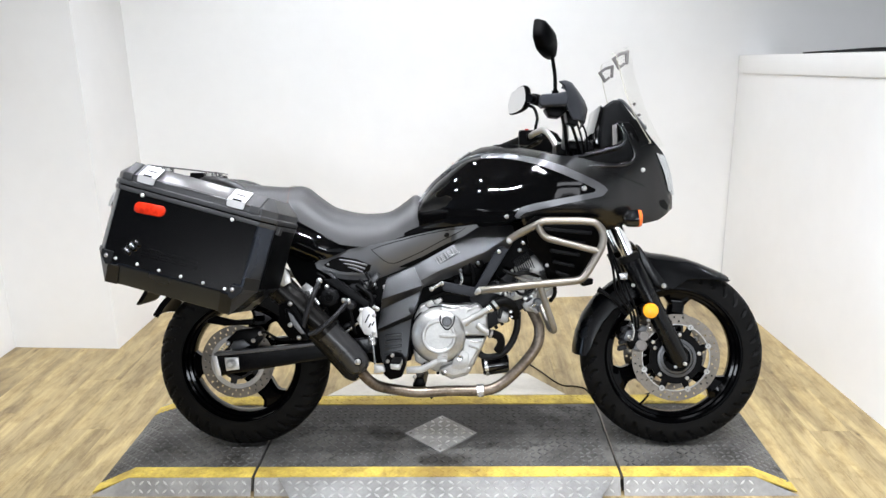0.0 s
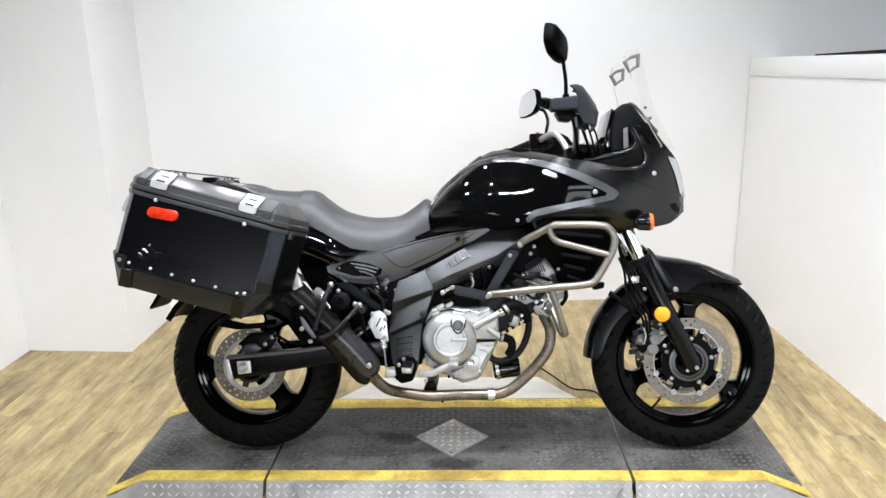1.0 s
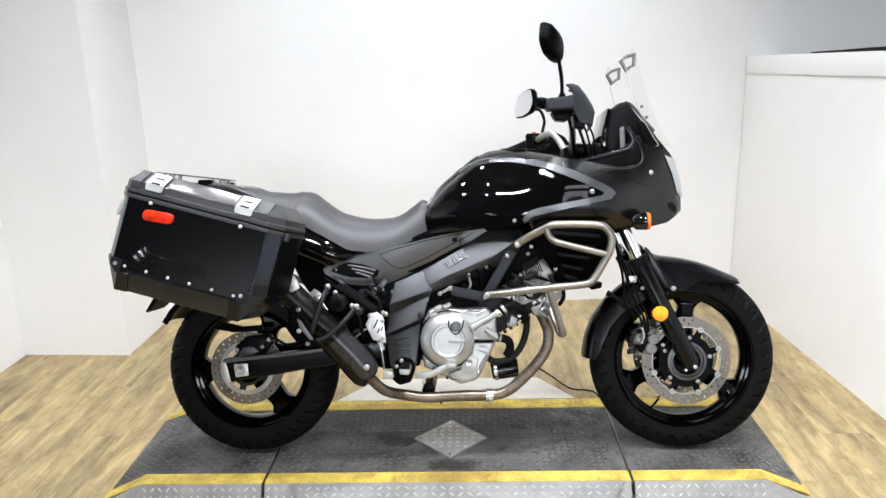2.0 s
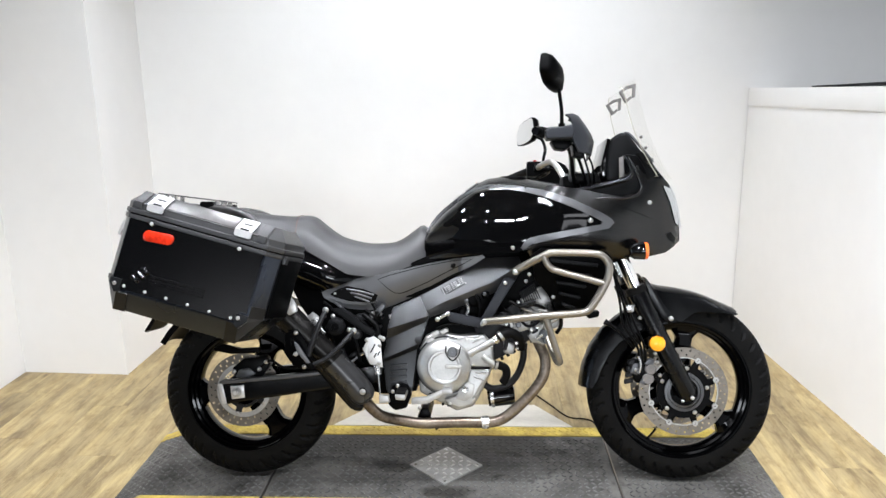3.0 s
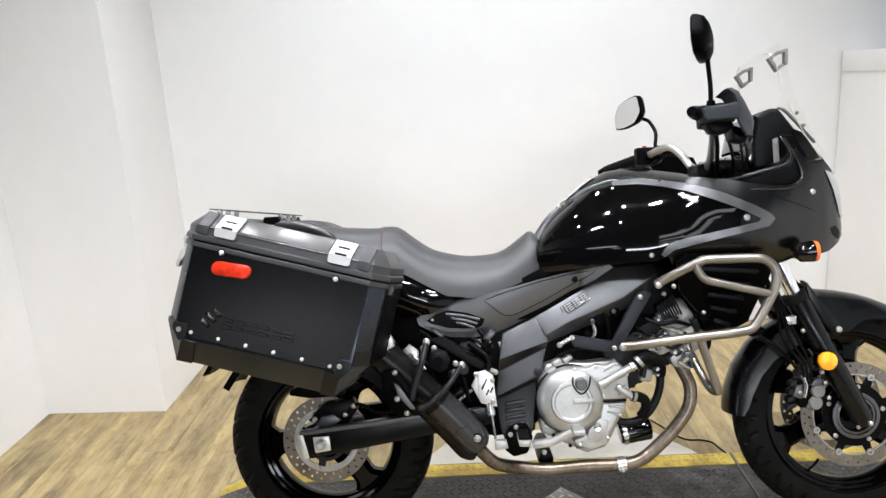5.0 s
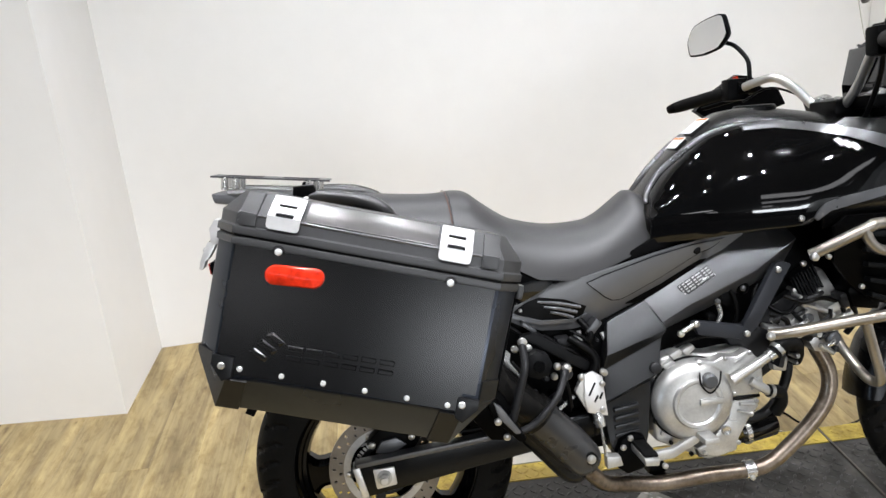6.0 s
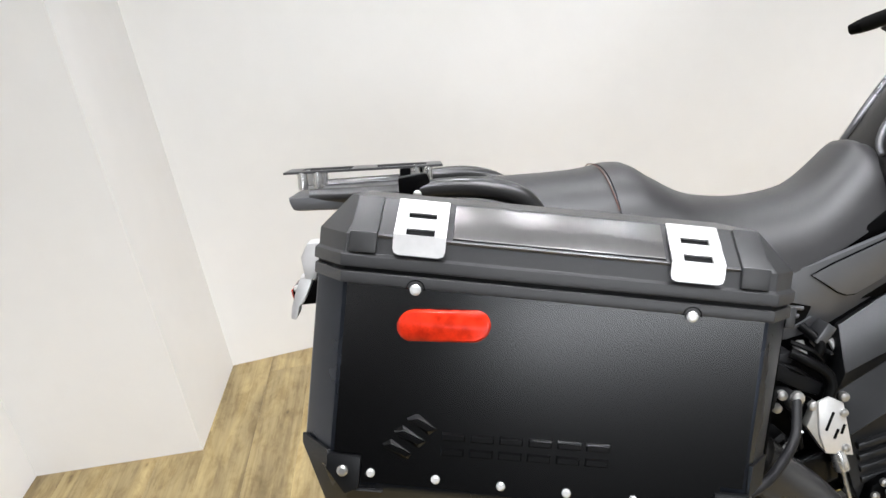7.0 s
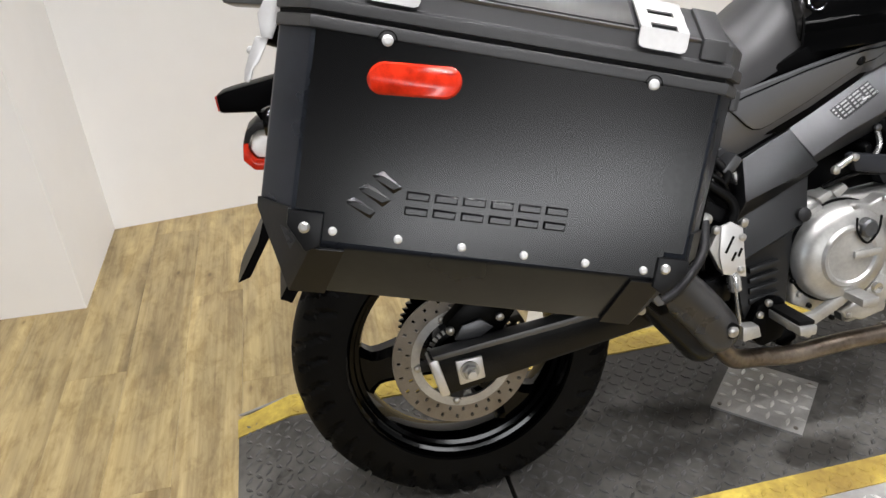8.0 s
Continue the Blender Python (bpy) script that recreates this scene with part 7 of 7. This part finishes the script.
for f, m, d in (([(0.300, -0.209), (0.335, -0.209), (0.358, -0.184), (0.358, -0.150)], [(0.290, -0.271), (0.325, -0.271), (0.388, -0.182), (0.388, -0.150)], 1), ([(-0.016, -0.216), (-0.050, -0.217), (-0.075, -0.190), (-0.075, -0.178)], [(-0.030, -0.2745), (-0.068, -0.276), (-0.110, -0.188), (-0.110, -0.178)], -1)):
    off = [(0, -0.6, -0.8), (d * 0.3, -0.55, -0.75), (d * 0.6, -0.3, -0.7), (d * 0.75, 0, -0.66)]

    def shell(pts, w):
        return [(u + a * 0.0035, v + b * 0.0035, w + c * 0.0035) for (u, v), (a, b, c) in zip(pts, off)] + [(u - a * 0.002, v - b * 0.002, w - c * 0.002) for (u, v), (a, b, c) in reversed(list(zip(pts, off)))]
    case_part("corner_wrap", loft(B(), [shell(f, 0.003), shell(m, 0.046)]), CORNER, case, "dark cast corner wrapping the case edge")
for u in (-0.030, 0.038, 0.106, 0.174, 0.243, 0.310):
    case_part("rivet", bolt_head(B(), (u, -0.197, -0.002), (0, 0, -1), 0.0046, 0.0028, 12), RIVET, case)
for u in (0.0, 0.279):
    case_part("rivet", bolt_head(B(), (u, 0.0, -0.003), (0, 0, -1), 0.0058, 0.0032, 14), RIVET, case)
    case_part("notch", tube(B(), [(u + 0.0092 * math.cos(a), 0.0005 + 0.0092 * math.sin(a), -0.0032) for a in np.linspace(0, math.pi, 13)], 0.0012, 6, smooth=False), WIRE, case)
# long red reflector with round ends
s = B()
ring = [(0.032 + math.copysign(0.031, math.cos(a)) + 0.0165 * math.cos(a), -0.034 + 0.0165 * math.sin(a)) for a in np.linspace(0.001, 2 * math.pi, 32, endpoint=False)]
ring = [(u, v + 0.08 * (u - 0.032)) for u, v in ring]
loft(s, [[(u, v, 0.0) for u, v in ring], [(u, v, -0.005) for u, v in ring], [(0.032 + (u - 0.032) * 0.95, -0.034 + (v + 0.034) * 0.85, -0.0075) for u, v in ring]])
case_part("reflector", s, REDLENS, case, "long red reflector with round ends", 40)
# embossed maker's mark as plain shapes
def raised(bm, pts, k=0.55, h=0.0031):
    """A raised bar with sloping sides on the case's face."""
    cu, cv = sum(p[0] for p in pts) / len(pts), sum(p[1] for p in pts) / len(pts)
    loft(bm, [[(u, v, -0.001) for u, v in pts], [(cu + (u - cu) * (k + 0.3), cv + (v - cv) * k, -0.0015 - h) for u, v in pts]])
    return bm


bm = B()
for pts in ([(-0.021, -0.164), (-0.012, -0.158), (0.012, -0.172), (0.007, -0.180)], [(-0.010, -0.149), (-0.001, -0.142), (0.026, -0.158), (0.018, -0.166)], [(0.002, -0.134), (0.013, -0.128), (0.036, -0.144), (0.027, -0.151)]):
    raised(bm, pts)
case_part("emblem", bm, CASEBLACK, skin, "embossed slanted emblem", 8)
for k in range(6):
    u, v = 0.040 + 0.0298 * k, -0.171 + 0.0008 * k
    bm = raised(B(), [(u, v), (u + 0.025, v + 0.0005), (u + 0.025, v + 0.010), (u, v + 0.010)])
    raised(bm, [(u, v + 0.016), (u + 0.025, v + 0.0165), (u + 0.025, v + 0.026), (u, v + 0.026)])
    case_part("embossed_bar", bm, CASEBLACK, skin, "", 8)
# lid
LOW = [(-0.078, -0.006), (0.361, -0.006), (0.396, 0.041), (0.396, 0.24), (-0.114, 0.24), (-0.114, 0.041)]
MIDLID = [(-0.075, -0.002), (0.358, -0.002), (0.392, 0.043), (0.392, 0.236), (-0.110, 0.236), (-0.110, 0.043)]
TOP = [(-0.060, 0.046), (0.340, 0.046), (0.360, 0.070), (0.360, 0.21), (-0.082, 0.21), (-0.082, 0.070)]
bm = case_rings(B(), [[(u, v, w) for u, w in ring] for v, ring in ((0.018, LOW), (0.030, LOW), (0.0325, MIDLID), (0.051, MIDLID), (0.088, TOP))], 0.0016)
lid = case_part("lid", bm, LIDPLASTIC, case, "dark lid of the side case")
RIM = [(-0.077, -0.004), (0.360, -0.004), (0.395, 0.043), (0.395, 0.24), (-0.113, 0.24), (-0.113, 0.043)]
case_part("lid_rim", case_rings(B(), [[(u, 0.001, w) for u, w in RIM], [(u, 0.0135, w) for u, w in RIM]], 0.002), LIDPLASTIC, case, "dark rim under the lid")
SEAL = [(u * 0.985 + 0.002, w + 0.006 if w < 0.1 else w) for u, w in LOW]
case_part("lid_seal", loft(B(), [[(u, 0.010, w) for u, w in SEAL], [(u, 0.020, w) for u, w in SEAL]]), WIRE, case)
SL = Vector((0, 0.037, 0.048)).normalized()
SN = Vector((0, SL.z, -SL.y))


def slope_box(bm, u0, u1, s0, s1, h0, h1, bevel=0.001):
    """A plate on the sloping side of the lid; s runs up the slope."""
    o = Vector((0, 0.051, -0.002))
    m = Matrix(((1, 0, 0, o.x), (0, SL.y, SN.y, o.y), (0, SL.z, SN.z, o.z), (0, 0, 0, 1)))
    return block(bm, (u0, s0, h0), (u1, s1, h1), bevel, m)


case_part("lid_panel", slope_box(B(), 0.033, 0.247, 0.003, 0.055, -0.002, 0.003), LIDMETAL, lid, "brushed dark metal panel of the lid")
for u0, u1 in ((-0.071, -0.043), (0.322, 0.350)):
    bm = slope_box(B(), u0, u1, -0.002, 0.058, -0.004, 0.004, 0.002)
    case_part("lid_corner", block(bm, (u0, 0.033, -0.0065), (u1, 0.0545, 0.002), 0.002), LIDPLASTIC, lid, "moulded lid corner")
# The bright strip paints the highlight along the lid's crease.
case_part("lid_glint", slope_box(B(), -0.042, 0.321, -0.0015, 0.0020, -0.002, 0.0018, 0.0008), TRIM, lid, "bright strip painting the highlight on the lid crease")
for u in (-0.0265, 0.2515):
    bm = slope_box(B(), u, u + 0.053, 0.0085, 0.0250, 0.004, 0.007)
    slope_box(bm, u, u + 0.053, 0.0330, 0.0540, 0.004, 0.007)
    for s0, s1 in ((-0.002, 0.0090), (0.0245, 0.0335)):
        slope_box(bm, u, u + 0.012, s0, s1, 0.004, 0.007, 0)
        slope_box(bm, u + 0.041, u + 0.053, s0, s1, 0.004, 0.007, 0)
    low = [(u, 0.0555), (u, 0.041), (u + 0.0015, 0.0365), (u + 0.006, 0.0345), (u + 0.047, 0.0345), (u + 0.0515, 0.0365), (u + 0.053, 0.041), (u + 0.053, 0.0555)]
    merge(bm, loft(B(), [[(a, b, -0.0085) for a, b in low], [(a, b, -0.0052) for a, b in low]]))
    case_part("latch", bm, PLATE, lid, "bright stamped steel lid latch with two slots")
    case_part("latch_backing", slope_box(B(), u + 0.006, u + 0.047, 0.0, 0.05, 0.001, 0.0045), WIRE, lid)
# hooks to the frame
bm = block(B(), (0.394, -0.012, 0.05), (0.405, 0.012, 0.075), 0.003)
case_part("case_hook", bm, LIDPLASTIC, case)
for v in (-0.02, -0.20):
    part("case_mount", tube(B(), [PM @ Vector((0.15, v, 0.23)), PM @ Vector((0.15, v, 0.30)), (-0.72, -0.15, 0.75 + v)], 0.010, 10, smooth=False), BLACKMETAL, bike)

# ---- wire mesh panel on the left wall ----
mesh_panel = thing("mesh_panel", "dark rough-framed expanded metal panel on the white wall", "panel", pose(-2.275, 0.31, 0.036))
W2, H2, T = 0.80, 1.25, 0.045
for nm, lo, hi in (("frame_side", (0.002, -T, 0), (0.035, 0, H2)), ("frame_side", (0.002, -W2, 0), (0.035, -W2 + T, H2)), ("frame_rail", (0.002, -W2 + T, 0), (0.035, -T, T)), ("frame_rail", (0.002, -W2 + T, H2 - T), (0.035, -T, H2))):
    part(nm, block(B(), lo, hi, 0.003), DARKWOOD, mesh_panel)
bm = B()
k = 0.022
for i in range(int((W2 + H2) / k)):
    for sg in (1, -1):
        c0 = i * k
        # strands at 55 degrees clipped to the opening
        yb, zb = (-T - c0, T) if c0 <= W2 - 2 * T else (-W2 + T, T + (c0 - (W2 - 2 * T)) * 1.0)
        yt, zt = (-T, T + c0) if c0 <= H2 - 2 * T else (-T - (c0 - (H2 - 2 * T)), H2 - T)
        if zb >= H2 - T or yt <= -W2 + T:
            continue
        if sg < 0:
            yb, yt = -W2 - yb, -W2 - yt
        tube(bm, [(0.012 + 0.002 * sg, yb, zb), (0.012 + 0.002 * sg, yt, zt)], 0.0016, 4, smooth=False)
tagged(part("wire_mesh", bm, WIRE, mesh_panel, "dark diamond wire mesh"), kind="stuff")
bolts(mesh_panel, [(0.036, -0.02, 0.02), (0.036, -0.02, 0.30), (0.036, -0.02, 0.62)], (1, 0, 0), 0.006)

# ---- display platform ----
platform = thing("platform", "low dark tread-plate display platform with yellow edge stripes", "platform", pose(0, 0, 0))
Y0, Y1 = -0.240, 0.355
XL, XLB, S1, S2, XRB, XR = -1.242, -1.112, -0.686, 0.556, 0.995, 1.138


def slab(bm, pts):
    return prism(bm, pts, Y0, Y1, 0.002, 1)


sections = []
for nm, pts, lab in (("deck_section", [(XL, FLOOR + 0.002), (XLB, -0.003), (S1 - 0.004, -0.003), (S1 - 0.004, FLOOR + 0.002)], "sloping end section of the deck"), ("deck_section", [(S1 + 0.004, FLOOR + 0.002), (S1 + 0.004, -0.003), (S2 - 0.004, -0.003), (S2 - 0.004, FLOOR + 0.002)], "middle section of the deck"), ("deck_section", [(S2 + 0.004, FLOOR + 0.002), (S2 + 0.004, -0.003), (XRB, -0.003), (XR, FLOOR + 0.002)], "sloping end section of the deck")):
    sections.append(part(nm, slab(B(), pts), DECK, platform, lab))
part("seam_strip", block(B(), (S2 - 0.003, Y0, -0.012), (S2 + 0.003, Y1, 0.001), 0.001), STEEL, platform, "thin steel strip in the deck joint")


def lug_grid(u0, u1, v0, v1, pitch, le, wi, jitter=0.0):
    out, i = [], 0
    u = u0 + pitch / 2
    while u < u1 - le * 0.3:
        j, v = 0, v0 + pitch / 2
        while v < v1 - le * 0.3:
            out.append((u, v, math.pi / 4 * (1 if (i + j) % 2 else -1), le, wi))
            v += pitch
            j += 1
        u += pitch
        i += 1
    return out


bm = B()
flat_quads(bm, (0, 0, -0.003), (1, 0, 0), (0, 1, 0), (0, 0, 1), [q for q in lug_grid(XLB, XRB, Y0 + 0.065, Y1 - 0.075, 0.0245, 0.026, 0.0085) if abs(q[0] + 0.056) + abs(q[1] - 0.046) > 0.15 and abs(q[0] - S1) > 0.015 and abs(q[0] - S2) > 0.015], 0.0024)
for x0, x1, sx in ((XLB, XL, -1), (XRB, XR, 1)):
    ex = Vector((x1 - x0, 0, FLOOR + 0.005)).normalized()
    le = math.hypot(x1 - x0, FLOOR)
    flat_quads(bm, (x0, 0, -0.003), ex, (0, 1, 0), Vector((sx * 0.4, 0, 0.9)).normalized(), lug_grid(0, le, Y0 + 0.03, Y1 - 0.03, 0.0245, 0.026, 0.0085), 0.0024)
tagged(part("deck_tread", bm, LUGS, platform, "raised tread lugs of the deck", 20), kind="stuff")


def stripe(ya, yb, bend):
    for xa, xb in ((XLB, S1 - 0.005), (S1 + 0.005, S2 - 0.005), (S2 + 0.005, XRB)):
        bm = block(B(), (xa, min(ya, yb), -0.004), (xb, max(ya, yb), 0.0006), 0.0004)
        part("yellow_stripe", bm, YELLOW, platform, "worn yellow edge stripe")
    for x0, x1 in ((XLB, XL), (XRB, XR)):
        bm = B()
        yo = bend
        p = [(x0, ya, 0.0006), (x0, yb, 0.0006), (x1, yb + (yb - ya) * 0.1, FLOOR + 0.004), (x1, yb + (ya - yb) * 0.75, FLOOR + 0.004)]
        q = [(a, b, c - 0.005) for a, b, c in p]
        loft(bm, [p, q])
        part("yellow_stripe", bm, YELLOW, platform, "worn yellow edge stripe")


stripe(-0.178, -0.240, 0)
stripe(0.282, 0.354, 0)
bm = B()
flat_quads(bm, (0, 0, 0.0004), (1, 0, 0), (0, 1, 0), (0, 0, 1), [q for v0, v1 in ((-0.240, -0.178), (0.282, 0.354)) for q in lug_grid(XLB, XRB, v0, v1, 0.0245, 0.026, 0.0085) if abs(q[0] - S1) > 0.015 and abs(q[0] - S2) > 0.015], 0.002)
tagged(part("stripe_tread", bm, YELLOW, platform, "tread lugs painted yellow", 20), kind="stuff")
# bare side plates between stripe and floor
lugs = B()
for xa, xb, xa2, xb2, nm in ((XLB, S1 - 0.006, XL, S1 - 0.006, "side_plate"), (S1 + 0.006, S2 - 0.006, S1 + 0.006, S2 - 0.006, "side_plate"), (S2 + 0.006, XRB, S2 + 0.006, XR, "side_plate")):
    for ya, yb in ((-0.2415, -0.268), (0.3565, 0.383)):
        top, bot = [(xa, ya, -0.001), (xb, ya, -0.001)], [(xb2, yb, FLOOR + 0.001), (xa2, yb, FLOOR + 0.001)]
        ring = top + bot
        d = 0.004 if ya > 0 else -0.004
        s = loft(B(), [ring, [(x, y - d, z - 0.003) for x, y, z in ring]])
        part(nm, s, TREADSILVER, platform, "bare metal tread-plate side")
        o = Vector((min(xa, xa2), ya, -0.001))
        ey = Vector((0, yb - ya, FLOOR)).normalized()
        if ya < 0:
            items = [q for q in lug_grid(0, max(xb, xb2) - o.x, 0.004, 0.058, 0.027, 0.024, 0.007) if xa - 0.0 < o.x + q[0] < xb]
            flat_quads(lugs, o, (1, 0, 0), ey, Vector((0, -0.9, 0.42)).normalized(), items, 0.0022)
# skirts that run down to the floor from the middle section
for ya, yb, xa, xb, xc, xd in ((-0.243, -0.555, -0.600, 0.530, -0.40, 0.34), (0.358, 0.675, -0.535, 0.446, -0.40, 0.315)):
    ring = [(xa, ya, 0.001), (xb, ya, 0.001), (xd, yb, FLOOR + 0.003), (xc, yb, FLOOR + 0.003)]
    s = loft(B(), [ring, [(x, y, z - 0.004) for x, y, z in ring]])
    part("ramp_skirt", s, TREADSILVER if ya < 0 else PALEPLATE, platform, "bare tread-plate skirt sloping to the floor" if ya < 0 else "smooth beige skirt sloping to the floor")
    ey = Vector((0, yb - ya, FLOOR + 0.002)).normalized()
    nrm = Vector((0, 0.17 * (1 if yb > ya else -1), 0.98)).normalized()
    le = abs(yb - ya)
    items = []
    for q in lug_grid(xa, xb, 0.01, le, 0.030, 0.028, 0.008):
        f = q[1] / le
        if xa + (xc - xa) * f + 0.015 < q[0] < xb + (xd - xb) * f - 0.015:
            items.append(q)
    if ya < 0:
        flat_quads(lugs, (0, ya, 0.001), (1, 0, 0), ey, nrm, items, 0.0022)
tagged(part("plate_tread", lugs, LUGSILVER, platform, "raised lugs of the bare tread plate", 20), kind="stuff")
DX, DY, DR = -0.056, 0.046, 0.135
s = B()
ring = [(DX - DR, DY), (DX, DY - DR), (DX + DR, DY), (DX, DY + DR)]
loft(s, [[(x, y, 0.003) for x, y in ring], [(x, y, -0.004) for x, y in ring]])
inset = part("diamond_plate", s, TREADSILVER, platform, "bare diamond-shaped tread-plate inset")
s = B()
flat_quads(s, (DX, DY, 0.003), (1, 0, 0), (0, 1, 0), (0, 0, 1), [q for q in lug_grid(-DR, DR, -DR, DR, 0.029, 0.028, 0.008) if abs(q[0]) + abs(q[1]) < DR - 0.016], 0.0022)
tagged(part("inset_tread", s, LUGSILVER, inset, "lugs of the inset", 20), kind="stuff")
for x, y in ((DX - DR + 0.022, DY), (DX + DR - 0.022, DY), (DX, DY - DR + 0.022), (DX, DY + DR - 0.022)):
    part("screw", bolt_head(B(), (x, y, 0.003), (0, 0, 1), 0.005, 0.002), STEEL, inset)

# ---- small things on the floor ----
cable = B()
tube(cable, [(0.33, 0.78, FLOOR + 0.003), (0.387, 0.677, FLOOR + 0.003), (0.43, 0.59, FLOOR + 0.003), (0.465, 0.55, FLOOR + 0.003), (0.509, 0.544, FLOOR + 0.003), (0.549, 0.522, FLOOR + 0.003), (0.567, 0.463, FLOOR + 0.003), (0.60, 0.42, FLOOR + 0.003), (0.74, 0.43, FLOOR + 0.003), (0.88, 0.52, FLOOR + 0.003)], 0.003, 8)
tagged(part("cable", cable, WIRE, None), "thin black cable lying on the wooden floor", "cable")
red = B()
tube(red, [(-0.607, -0.345, FLOOR), (-0.607, -0.345, FLOOR + 0.012), (-0.607, -0.345, FLOOR + 0.018)], [0.010, 0.010, 0.006], 14, smooth=False)
tagged(part("cap", red, REDLENS, None), "small red plastic cap lying beside the platform", "cap")

# ---- floor of planks ----
base = B()
block(base, (-5.6, -12.2, FLOOR - 0.06), (3.6, 2.1, FLOOR - 0.004), 0)
floor_ob = tagged(part("floor", base, SUBFLOOR, None), "oak-look vinyl plank floor", "floor", kind="structure")
# Unseen dark sheet, added so the case reflects dark; covers the plank ends.
carpet = B()
block(carpet, (-5.4, -12.0, FLOOR - 0.004), (3.5, -1.95, FLOOR + 0.006), 0.002)
DARKSHEET = material("dark_floor_sheet", (0.022, 0.022, 0.023), 0.95, vary=0.25, scale=30, bump=0.4, bump_scale=300, spec=0.1)
tagged(part("floor_unseen", carpet, DARKSHEET, None), "dark floor sheet added out of view", "carpet", kind="structure")
PW, PLEN, GAP = 0.152, 1.22, 0.0002
plank_mesh = bpy.data.meshes.new("plank")
s = B()
block(s, (GAP, GAP, -0.006), (PW - GAP, PLEN - GAP, 0), 0.0004, seg=1)
bmesh.ops.recalc_face_normals(s, faces=s.faces)
s.to_mesh(plank_mesh)
s.free()
plank_mesh.materials.append(PLANK)
i = 0
x = -2.45
while x < 2.2:
    y = -1.98 - 1.22 * ((i * 0.37) % 1)
    while y < 2.05:
        ob = new("plank", plank_mesh)
        ob.parent = floor_ob
        ob.location = (x, y, FLOOR)
        y += PLEN
    x += PW
    i += 1
